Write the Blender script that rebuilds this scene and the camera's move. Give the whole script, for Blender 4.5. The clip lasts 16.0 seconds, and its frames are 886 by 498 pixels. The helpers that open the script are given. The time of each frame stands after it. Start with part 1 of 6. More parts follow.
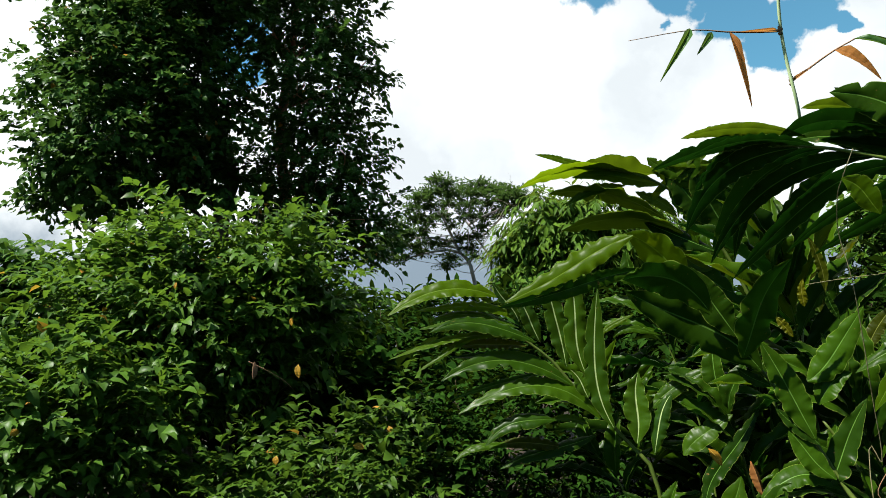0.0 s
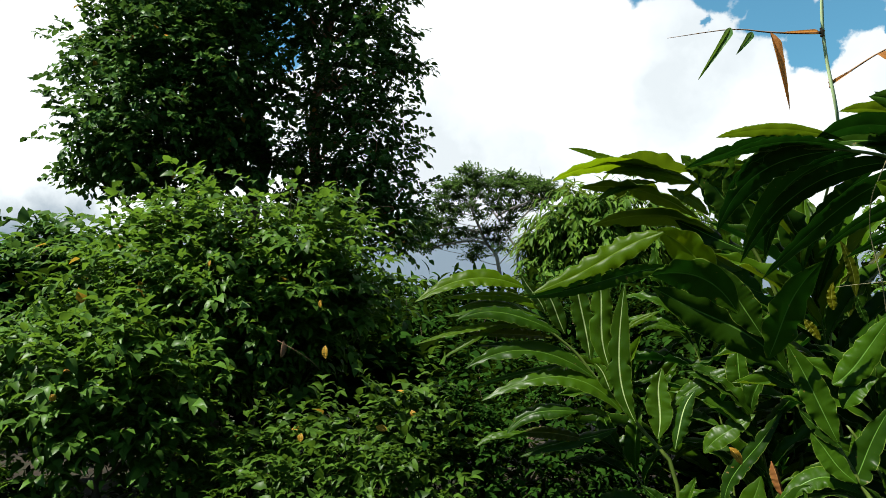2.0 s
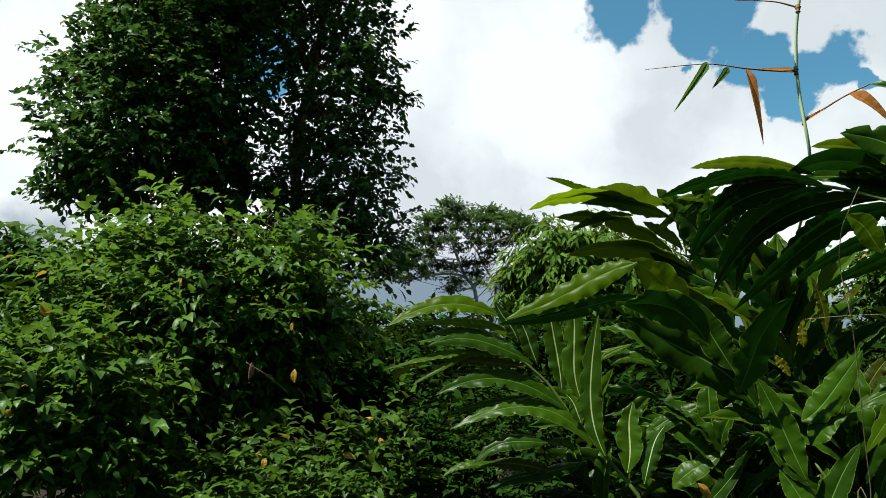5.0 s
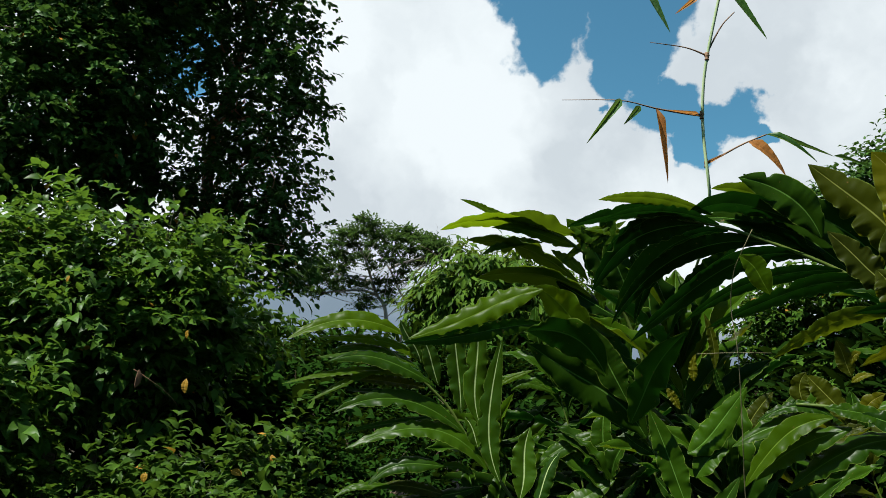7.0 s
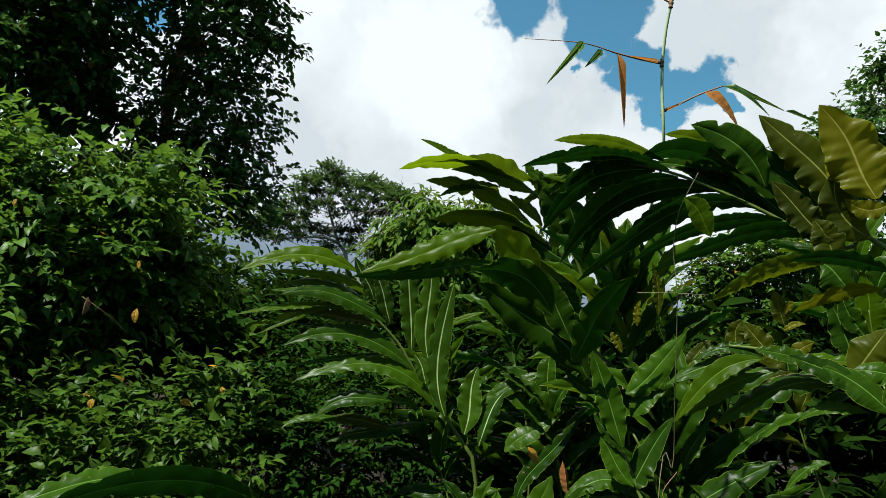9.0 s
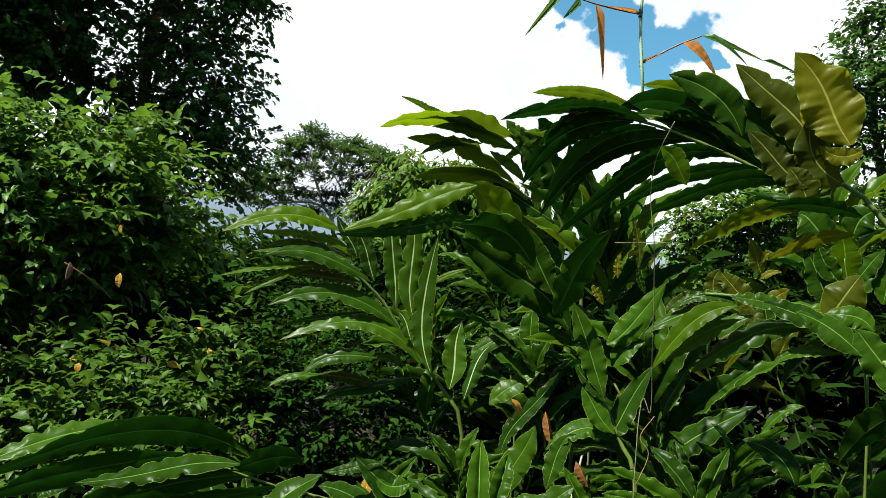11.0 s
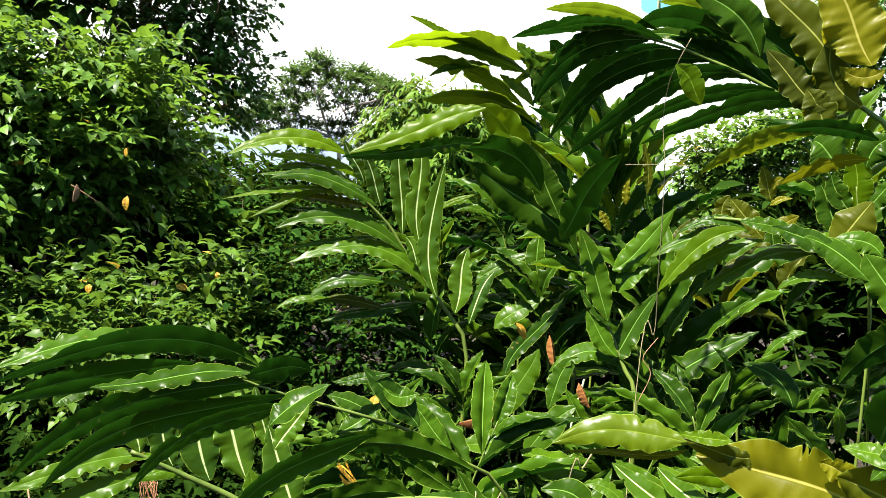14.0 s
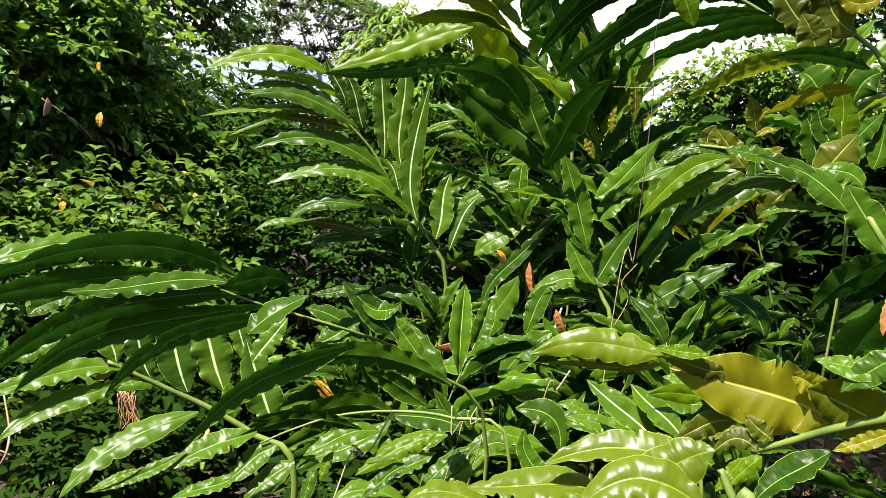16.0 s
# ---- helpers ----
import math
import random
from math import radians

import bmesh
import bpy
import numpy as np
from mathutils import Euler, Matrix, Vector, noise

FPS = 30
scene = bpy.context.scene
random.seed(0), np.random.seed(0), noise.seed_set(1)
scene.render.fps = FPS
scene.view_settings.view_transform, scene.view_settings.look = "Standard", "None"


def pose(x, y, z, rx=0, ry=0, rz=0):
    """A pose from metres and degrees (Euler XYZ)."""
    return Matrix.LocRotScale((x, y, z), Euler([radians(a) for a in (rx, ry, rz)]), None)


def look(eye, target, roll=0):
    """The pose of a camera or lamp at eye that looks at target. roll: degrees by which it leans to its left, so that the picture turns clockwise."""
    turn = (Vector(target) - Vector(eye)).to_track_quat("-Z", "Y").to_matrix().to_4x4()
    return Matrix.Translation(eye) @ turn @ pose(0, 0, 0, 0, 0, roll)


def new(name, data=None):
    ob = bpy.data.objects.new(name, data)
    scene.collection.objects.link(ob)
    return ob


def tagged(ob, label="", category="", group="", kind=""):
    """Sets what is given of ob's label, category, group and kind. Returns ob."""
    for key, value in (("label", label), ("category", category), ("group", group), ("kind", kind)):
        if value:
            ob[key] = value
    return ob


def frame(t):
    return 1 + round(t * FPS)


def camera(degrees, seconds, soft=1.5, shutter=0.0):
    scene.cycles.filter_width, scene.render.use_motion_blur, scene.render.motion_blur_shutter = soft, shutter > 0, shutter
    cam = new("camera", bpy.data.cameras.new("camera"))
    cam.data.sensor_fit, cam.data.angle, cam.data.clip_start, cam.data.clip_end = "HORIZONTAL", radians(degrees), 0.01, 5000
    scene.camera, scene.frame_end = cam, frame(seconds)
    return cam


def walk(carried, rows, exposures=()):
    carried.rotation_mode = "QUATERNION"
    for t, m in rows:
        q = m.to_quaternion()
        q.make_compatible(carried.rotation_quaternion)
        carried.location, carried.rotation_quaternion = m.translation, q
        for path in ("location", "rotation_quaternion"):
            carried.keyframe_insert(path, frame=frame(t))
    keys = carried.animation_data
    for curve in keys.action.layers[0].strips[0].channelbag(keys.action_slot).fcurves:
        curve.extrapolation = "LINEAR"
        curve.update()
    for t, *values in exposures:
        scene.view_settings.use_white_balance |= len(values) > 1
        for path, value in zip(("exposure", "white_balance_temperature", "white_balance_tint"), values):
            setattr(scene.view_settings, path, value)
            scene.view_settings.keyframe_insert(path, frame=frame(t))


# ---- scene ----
cam = camera(65, 16.0, soft=0.3)
# seconds, eye, a point looked at, roll
PATH = [
    (0, (0.143, 0.361, 1.562), (0.048, 2.337, 1.851), -1.5),
    (0.5, (0.139, 0.328, 1.562), (0.018, 2.302, 1.861), -0.9),
    (1, (0.135, 0.335, 1.555), (-0.031, 2.305, 1.862), 0.1),
    (1.5, (0.134, 0.342, 1.554), (-0.051, 2.315, 1.826), 1.0),
    (2, (0.13, 0.319, 1.549), (-0.041, 2.294, 1.81), 1.2),
    (2.5, (0.134, 0.319, 1.543), (0.001, 2.299, 1.793), 1.6),
    (3, (0.135, 0.349, 1.54), (0.031, 2.328, 1.808), 2.1),
    (3.2, (0.135, 0.349, 1.539), (0.044, 2.326, 1.827), 2.3),
    (5.3, (0.153, 0.348, 1.518), (0.038, 2.313, 1.874), 3.2),
    (5.5, (0.156, 0.348, 1.518), (0.086, 2.315, 1.873), 4.3),
    (6, (0.162, 0.344, 1.528), (0.223, 2.302, 1.934), 5.0),
    (6.5, (0.161, 0.358, 1.522), (0.281, 2.312, 1.93), 5.3),
    (7, (0.17, 0.387, 1.519), (0.296, 2.337, 1.948), 5.8),
    (7.5, (0.186, 0.436, 1.519), (0.368, 2.383, 1.939), 6.7),
    (8, (0.189, 0.418, 1.503), (0.429, 2.366, 1.89), 8.5),
    (8.5, (0.191, 0.392, 1.491), (0.436, 2.345, 1.844), 9.1),
    (9, (0.206, 0.384, 1.467), (0.454, 2.344, 1.776), 7.9),
    (9.2, (0.210, 0.384, 1.459), (0.469, 2.343, 1.766), 8.3),
    (11.3, (0.229, 0.375, 1.440), (0.526, 2.345, 1.623), 6.35),
    (11.5, (0.231, 0.375, 1.435), (0.522, 2.347, 1.600), 6.15),
    (12, (0.235, 0.380, 1.431), (0.538, 2.353, 1.552), 6.16),
    (12.5, (0.237, 0.365, 1.426), (0.553, 2.337, 1.523), 6.05),
    (13, (0.230, 0.380, 1.426), (0.513, 2.359, 1.496), 5.96),
    (13.5, (0.227, 0.384, 1.422), (0.513, 2.363, 1.472), 6.82),
    (14, (0.228, 0.384, 1.417), (0.536, 2.361, 1.430), 7.28),
    (14.5, (0.232, 0.386, 1.407), (0.598, 2.352, 1.376), 7.77),
    (15, (0.233, 0.392, 1.392), (0.600, 2.356, 1.298), 9.33),
    (15.5, (0.232, 0.395, 1.383), (0.596, 2.357, 1.252), 9.16),
    (16, (0.234, 0.400, 1.384), (0.620, 2.355, 1.216), 8.86),
]
EXPOSURES = [(0, 1.86, 6400, 6), (3, 1.82, 6350, 5), (5.5, 1.54, 6250, 5), (7, 1.47, 6200, 5), (8, 1.47, 6200, 5), (9, 1.56, 6200, 4), (11.5, 2.33, 6350, 7), (12.5, 2.93, 6600, 9), (14, 3.16, 6600, 13), (16, 3.16, 6550, 22)]
walk(cam, [(t, look(eye, target, roll)) for t, eye, target, roll in PATH], EXPOSURES)

# ---- daylight: a high sun, broken bright cloud with blue gaps ----
SUN_TO = Vector((-0.50, -0.20, 0.84)).normalized()
SUN_EL = math.asin(SUN_TO.z)
SUN_ROT = math.atan2(SUN_TO.x, SUN_TO.y)


def make_world():
    w = bpy.data.worlds.new("daylight")
    scene.world = w
    w.use_nodes = True
    nt = w.node_tree
    nt.nodes.clear()
    N, L = nt.nodes.new, nt.links.new
    out = N("ShaderNodeOutputWorld")
    bg = N("ShaderNodeBackground")
    L(bg.outputs[0], out.inputs[0])
    sky = N("ShaderNodeTexSky")
    sky.sky_type = "NISHITA"
    sky.sun_disc = False
    sky.sun_elevation, sky.sun_rotation = SUN_EL, SUN_ROT
    skyv = N("ShaderNodeVectorMath")
    skyv.operation = "MULTIPLY"
    skyv.inputs[1].default_value = (0.115, 0.20, 0.19)
    L(sky.outputs[0], skyv.inputs[0])
    tc = N("ShaderNodeTexCoord")
    # billowing distortion of the sky direction
    nz = N("ShaderNodeTexNoise")
    nz.inputs["Scale"].default_value, nz.inputs["Detail"].default_value = 11.0, 6.0
    nz.inputs["Roughness"].default_value = 0.55
    L(tc.outputs["Generated"], nz.inputs["Vector"])
    sub = N("ShaderNodeVectorMath")
    sub.operation = "SUBTRACT"
    sub.inputs[1].default_value = (0.5, 0.5, 0.5)
    L(nz.outputs["Color"], sub.inputs[0])
    sc = N("ShaderNodeVectorMath")
    sc.operation = "SCALE"
    sc.inputs["Scale"].default_value = 0.15
    L(sub.outputs[0], sc.inputs[0])
    add = N("ShaderNodeVectorMath")
    L(tc.outputs["Generated"], add.inputs[0])
    L(sc.outputs[0], add.inputs[1])
    # blue gaps between the clouds: direction and angular radius
    gaps = [((0.158, 0.843, 0.513), 0.068), ((0.275, 0.807, 0.522), 0.07), ((0.285, 0.836, 0.469), 0.053), ((0.342, 0.843, 0.416), 0.048), ((0.407, 0.819, 0.404), 0.045), ((0.383, 0.848, 0.366), 0.037), ((0.448, 0.808, 0.383), 0.024), ((0.117, 0.81, 0.574), 0.076), ((0.217, 0.777, 0.591), 0.096), ((0.271, 0.862, 0.427), 0.022),
            # the last four gaps are out of view, added to weaken the sky fill
            ((-0.309, 0.865, 0.395), 0.045), ((-0.7, -0.5, 0.5), 0.65), ((0.5, -0.7, 0.5), 0.6), ((0.1, -0.1, 0.99), 0.42), ((0.85, 0.1, 0.5), 0.35)]
    last = None
    for d, r in gaps:
        dist = N("ShaderNodeVectorMath")
        dist.operation = "DISTANCE"
        L(add.outputs[0], dist.inputs[0])
        dist.inputs[1].default_value = Vector(d).normalized()
        m = N("ShaderNodeMapRange")
        m.interpolation_type = "SMOOTHSTEP"
        m.inputs["From Min"].default_value, m.inputs["From Max"].default_value = r * 1.06, r * 0.84
        L(dist.outputs["Value"], m.inputs["Value"])
        if last is None:
            last = m.outputs[0]
        else:
            mx = N("ShaderNodeMath")
            mx.operation = "MAXIMUM"
            L(last, mx.inputs[0])
            L(m.outputs[0], mx.inputs[1])
            last = mx.outputs[0]
    # grey undersides and folds of the cloud
    fold = N("ShaderNodeTexNoise")
    fold.inputs["Scale"].default_value, fold.inputs["Detail"].default_value = 3.2, 5.0
    fold.inputs["Roughness"].default_value = 0.45
    L(add.outputs[0], fold.inputs["Vector"])
    ramp = N("ShaderNodeValToRGB")
    ramp.color_ramp.elements[0].position, ramp.color_ramp.elements[0].color = 0.38, (0.97, 1.01, 1.06, 1)
    ramp.color_ramp.elements[1].position, ramp.color_ramp.elements[1].color = 0.58, (1.36, 1.38, 1.40, 1)
    L(fold.outputs["Fac"], ramp.inputs[0])
    # a slate-blue bank of cloud low over the horizon
    sep = N("ShaderNodeSeparateXYZ")
    L(add.outputs[0], sep.inputs[0])
    low = N("ShaderNodeMapRange")
    low.interpolation_type = "SMOOTHSTEP"
    low.inputs["From Min"].default_value, low.inputs["From Max"].default_value = 0.19, 0.11
    L(sep.outputs["Z"], low.inputs["Value"])
    bank = N("ShaderNodeMix")
    bank.data_type = "RGBA"
    bank.inputs["B"].default_value = (0.36, 0.45, 0.55, 1)
    L(low.outputs[0], bank.inputs["Factor"])
    L(ramp.outputs[0], bank.inputs["A"])
    mix = N("ShaderNodeMix")
    mix.data_type = "RGBA"
    L(last, mix.inputs["Factor"])
    L(bank.outputs["Result"], mix.inputs["A"])
    L(skyv.outputs[0], mix.inputs["B"])
    L(mix.outputs["Result"], bg.inputs["Color"])
    bg.inputs["Strength"].default_value = 0.25


make_world()
sun = new("sun", bpy.data.lights.new("sun", "SUN"))
sun.data.energy, sun.data.angle, sun.data.color = 5.0, radians(0.6), (1.0, 0.95, 0.86)
sun.matrix_world = look((0, 0, 30), Vector((0, 0, 30)) - SUN_TO)

# ---- materials ----
def node_mat(name):
    m = bpy.data.materials.new(name)
    m.use_nodes = True
    nt = m.node_tree
    nt.nodes.clear()
    return m, nt.nodes.new, nt.links.new


def ramp_node(N, stops):
    r = N("ShaderNodeValToRGB")
    e = r.color_ramp.elements
    while len(e) < len(stops):
        e.new(0.5)
    for el, (p, c) in zip(e, stops):
        el.position, el.color = p, (*c, 1)
    return r


def leaf_material(name, dark, light, through_col, gloss=0.35, trans=0.4, veins=False, island=True, rib=(0.05, 0.10, 0.018), spots=0.0, old=(0.25, 0.12, 0.02), share=0.0, spec=0.10, rib_wide=0.022):
    """A leaf: glossy top coat over green flesh that lets sunlight through. share: the fraction of leaves turned old."""
    dark, light, through_col = ([v * 0.78 for v in c] for c in (dark, light, through_col))
    m, N, L = node_mat(name)
    out = N("ShaderNodeOutputMaterial")
    mix = N("ShaderNodeMixShader")
    p = N("ShaderNodeBsdfPrincipled")
    tr = N("ShaderNodeBsdfTranslucent")
    L(mix.outputs[0], out.inputs[0])
    L(p.outputs[0], mix.inputs[1])
    L(tr.outputs[0], mix.inputs[2])
    mix.inputs[0].default_value = trans
    if island:
        rnd = N("ShaderNodeNewGeometry").outputs["Random Per Island"]
    else:
        rnd = N("ShaderNodeObjectInfo").outputs["Random"]
    tc = N("ShaderNodeTexCoord")
    noi = N("ShaderNodeTexNoise")
    noi.inputs["Scale"].default_value, noi.inputs["Detail"].default_value = (9.0, 4.0)
    if veins:
        # leaf space: across is far shorter than along; each leaf takes its own slice
        lv = N("ShaderNodeVectorMath")
        lv.operation = "MULTIPLY"
        lv.inputs[1].default_value = (0.22, 1.0, 1.0)
        L(N("ShaderNodeUVMap").outputs[0], lv.inputs[0])
        noi.noise_dimensions = "4D"
        ws = N("ShaderNodeMath")
        ws.operation = "MULTIPLY"
        ws.inputs[1].default_value = 37.0
        L(rnd, ws.inputs[0])
        L(ws.outputs[0], noi.inputs["W"])
        L(lv.outputs[0], noi.inputs["Vector"])
        und = N("ShaderNodeTexNoise")
        und.noise_dimensions = "4D"
        und.inputs["Scale"].default_value, und.inputs["Detail"].default_value = 6.5, 1.5
        L(lv.outputs[0], und.inputs["Vector"])
        L(ws.outputs[0], und.inputs["W"])
    else:
        L(tc.outputs["Object"], noi.inputs["Vector"])
    a = N("ShaderNodeMath")
    a.operation = "MULTIPLY_ADD"
    L(rnd, a.inputs[0])
    a.inputs[1].default_value = 0.65
    b = N("ShaderNodeMath")
    b.operation = "MULTIPLY_ADD"
    L(noi.outputs["Fac"], b.inputs[0])
    b.inputs[1].default_value, b.inputs[2].default_value = 0.5, -0.1
    L(b.outputs[0], a.inputs[2])
    stops = [(0.0, dark), (0.9, light)]
    r = ramp_node(N, stops)
    L(a.outputs[0], r.inputs[0])
    col = r.outputs[0]
    if share > 0:
        gt = N("ShaderNodeMath")
        gt.operation = "GREATER_THAN"
        gt.inputs[1].default_value = 1 - share
        L(rnd, gt.inputs[0])
        o = N("ShaderNodeMix")
        o.data_type = "RGBA"
        L(gt.outputs[0], o.inputs["Factor"])
        L(col, o.inputs["A"])
        o.inputs["B"].default_value = (*old, 1)
        col = o.outputs["Result"]
    tcol = N("ShaderNodeMix")
    tcol.data_type, tcol.blend_type = "RGBA", "MULTIPLY"
    tcol.inputs["Factor"].default_value = 0.5
    tcol.inputs["A"].default_value = (*through_col, 1)
    bright = N("ShaderNodeMix")
    bright.data_type, bright.blend_type = "RGBA", "DIVIDE"
    bright.inputs["Factor"].default_value = 1.0
    L(col, bright.inputs["A"])
    bright.inputs["B"].default_value = (*[max(v, 0.01) for v in light], 1)
    L(bright.outputs["Result"], tcol.inputs["B"])
    if veins:
        uv = N("ShaderNodeUVMap")
        sp = N("ShaderNodeSeparateXYZ")
        L(uv.outputs[0], sp.inputs[0])
        off = N("ShaderNodeMath")
        off.operation = "SUBTRACT"
        off.inputs[1].default_value = 0.5
        L(sp.outputs["X"], off.inputs[0])
        ab = N("ShaderNodeMath")
        ab.operation = "ABSOLUTE"
        L(off.outputs[0], ab.inputs[0])
        ribm = N("ShaderNodeMapRange")
        ribm.inputs["From Min"].default_value, ribm.inputs["From Max"].default_value = rib_wide, rib_wide * 0.45
        L(ab.outputs[0], ribm.inputs["Value"])
        # rim light along the leaf margin, mixed in as a pale colour
        edge = N("ShaderNodeMapRange")
        edge.inputs["From Min"].default_value, edge.inputs["From Max"].default_value = 0.474, 0.490
        edge.inputs["To Max"].default_value = 0.6
        L(ab.outputs[0], edge.inputs["Value"])
        for mask, tint in ((ribm, rib), (edge, (0.11, 0.15, 0.025))):
            rc = N("ShaderNodeMix")
            rc.data_type = "RGBA"
            L(mask.outputs[0], rc.inputs["Factor"])
            L(col, rc.inputs["A"])
            rc.inputs["B"].default_value = (*tint, 1)
            col = rc.outputs["Result"]
        # parallel side veins that sweep forward from the midrib
        ph = N("ShaderNodeMath")
        ph.operation = "MULTIPLY_ADD"
        L(ab.outputs[0], ph.inputs[0])
        ph.inputs[1].default_value = -0.35
        L(sp.outputs["Y"], ph.inputs[2])
        wv = N("ShaderNodeMath")
        wv.operation = "MULTIPLY"
        wv.inputs[1].default_value = 230.0
        L(ph.outputs[0], wv.inputs[0])
        sn = N("ShaderNodeMath")
        sn.operation = "SINE"
        L(wv.outputs[0], sn.inputs[0])
        hb = N("ShaderNodeMath")
        hb.operation = "MULTIPLY_ADD"
        L(und.outputs["Fac"], hb.inputs[0])
        hb.inputs[1].default_value = 1.0
        sw = N("ShaderNodeMath")
        sw.operation = "MULTIPLY"
        sw.inputs[1].default_value = 0.0016
        L(sn.outputs[0], sw.inputs[0])
        L(sw.outputs[0], hb.inputs[2])
        bump = N("ShaderNodeBump")
        bump.inputs["Strength"].default_value, bump.inputs["Distance"].default_value = 0.45, 0.012
        L(hb.outputs[0], bump.inputs["Height"])
        L(bump.outputs[0], p.inputs["Normal"])
    if spots > 0:
        sn2 = N("ShaderNodeTexNoise")
        sn2.inputs["Scale"].default_value, sn2.inputs["Detail"].default_value = 26.0, 3.0
        L(tc.outputs["Object"], sn2.inputs["Vector"])
        mr = N("ShaderNodeMapRange")
        mr.inputs["From Min"].default_value, mr.inputs["From Max"].default_value = 0.70, 0.76
        mr.inputs["To Max"].default_value = spots
        L(sn2.outputs["Fac"], mr.inputs["Value"])
        sm = N("ShaderNodeMix")
        sm.data_type = "RGBA"
        L(mr.outputs[0], sm.inputs["Factor"])
        L(col, sm.inputs["A"])
        sm.inputs["B"].default_value = (0.16, 0.09, 0.03, 1)
        col = sm.outputs["Result"]
    L(col, p.inputs["Base Color"])
    L(tcol.outputs["Result"], tr.inputs["Color"])
    p.inputs["Roughness"].default_value = gloss
    p.inputs["Specular IOR Level"].default_value = spec
    return m


def rough_material(name, stops, scale=8.0, rough=0.85, bump_d=0.01, stretch=(1, 1, 1), detail=8.0):
    m, N, L = node_mat(name)
    out = N("ShaderNodeOutputMaterial")
    p = N("ShaderNodeBsdfPrincipled")
    L(p.outputs[0], out.inputs[0])
    tc = N("ShaderNodeTexCoord")
    mp = N("ShaderNodeMapping")
    mp.inputs["Scale"].default_value = stretch
    L(tc.outputs["Object"], mp.inputs["Vector"])
    n1, n2 = N("ShaderNodeTexNoise"), N("ShaderNodeTexNoise")
    n1.inputs["Scale"].default_value, n1.inputs["Detail"].default_value = scale, detail
    n2.inputs["Scale"].default_value, n2.inputs["Detail"].default_value = scale * 0.13, 3.0
    for n in (n1, n2):
        L(mp.outputs[0], n.inputs["Vector"])
    ad = N("ShaderNodeMath")
    ad.operation = "MULTIPLY_ADD"
    L(n2.outputs["Fac"], ad.inputs[0])
    ad.inputs[1].default_value = 0.8
    hs = N("ShaderNodeMath")
    hs.operation = "MULTIPLY_ADD"
    L(n1.outputs["Fac"], hs.inputs[0])
    hs.inputs[1].default_value, hs.inputs[2].default_value = 0.9, -0.35
    L(hs.outputs[0], ad.inputs[2])
    r = ramp_node(N, stops)
    L(ad.outputs[0], r.inputs[0])
    L(r.outputs[0], p.inputs["Base Color"])
    p.inputs["Roughness"].default_value = rough
    p.inputs["Specular IOR Level"].default_value = 0.15
    b = N("ShaderNodeBump")
    b.inputs["Strength"].default_value, b.inputs["Distance"].default_value = 0.7, bump_d
    L(n1.outputs["Fac"], b.inputs["Height"])
    L(b.outputs[0], p.inputs["Normal"])
    return m


# dark ginger leaf; on shaded canes and undersides its colour stands in for shade
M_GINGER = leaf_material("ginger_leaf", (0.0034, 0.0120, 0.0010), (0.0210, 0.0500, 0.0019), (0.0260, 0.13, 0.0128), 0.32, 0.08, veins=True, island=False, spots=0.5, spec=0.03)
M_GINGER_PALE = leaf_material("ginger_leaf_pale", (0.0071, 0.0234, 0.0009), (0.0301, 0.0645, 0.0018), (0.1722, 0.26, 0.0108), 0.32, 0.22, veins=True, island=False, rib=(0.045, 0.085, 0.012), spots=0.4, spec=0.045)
M_GINGER_RIBBED = leaf_material("ginger_leaf_ribbed", (0.0067, 0.0234, 0.0012), (0.0291, 0.0645, 0.0024), (0.1580, 0.24, 0.0130), 0.31, 0.2, veins=True, island=False, rib=(0.22, 0.27, 0.11), spots=0.4, spec=0.1, rib_wide=0.04)
# young leaf, its lime brightened to carry sunlight in the colour
M_GINGER_LIME = leaf_material("ginger_leaf_young_sunlit", (0.0150, 0.0370, 0.0006), (0.0390, 0.0730, 0.0010), (0.22, 0.32, 0.006), 0.35, 0.34, veins=True, island=False, rib=(0.075, 0.12, 0.012), spots=0.4, spec=0.035)
# sunlit copy of the ginger leaf: sunshine put in as brighter olive
M_GINGER_SUNLIT = leaf_material("ginger_leaf_sunlit", (0.0240, 0.0430, 0.0010), (0.0480, 0.0740, 0.0020), (0.19, 0.24, 0.01), 0.32, 0.3, veins=True, island=False, rib=(0.062, 0.088, 0.006), spots=0.5, spec=0.08)
# olive underside, darkened so that shadow on these leaves is in the colour
M_GINGER_YELLOW = leaf_material("ginger_leaf_underside_shaded", (0.015, 0.021, 0.001), (0.034, 0.042, 0.0015), (0.14, 0.155, 0.006), 0.42, 0.3, veins=True, island=False, rib=(0.13, 0.14, 0.03), spots=0.5, spec=0.06)
M_GINGER_GOLD = leaf_material("ginger_leaf_golden", (0.052, 0.054, 0.0015), (0.094, 0.094, 0.003), (0.23, 0.22, 0.008), 0.4, 0.4, veins=True, island=False, rib=(0.20, 0.18, 0.04), spots=0.5, spec=0.06)
M_DRY = leaf_material("dry_leaf", (0.07, 0.025, 0.01), (0.22, 0.09, 0.025), (0.3, 0.13, 0.03), 0.6, 0.2, veins=True, island=False, rib=(0.3, 0.15, 0.05), spots=0.4)
M_GOLD = leaf_material("yellowed_leaf", (0.24, 0.12, 0.012), (0.36, 0.2, 0.02), (0.5, 0.3, 0.04), 0.5, 0.4, veins=True, island=False, rib=(0.6, 0.4, 0.1), spots=0.6)
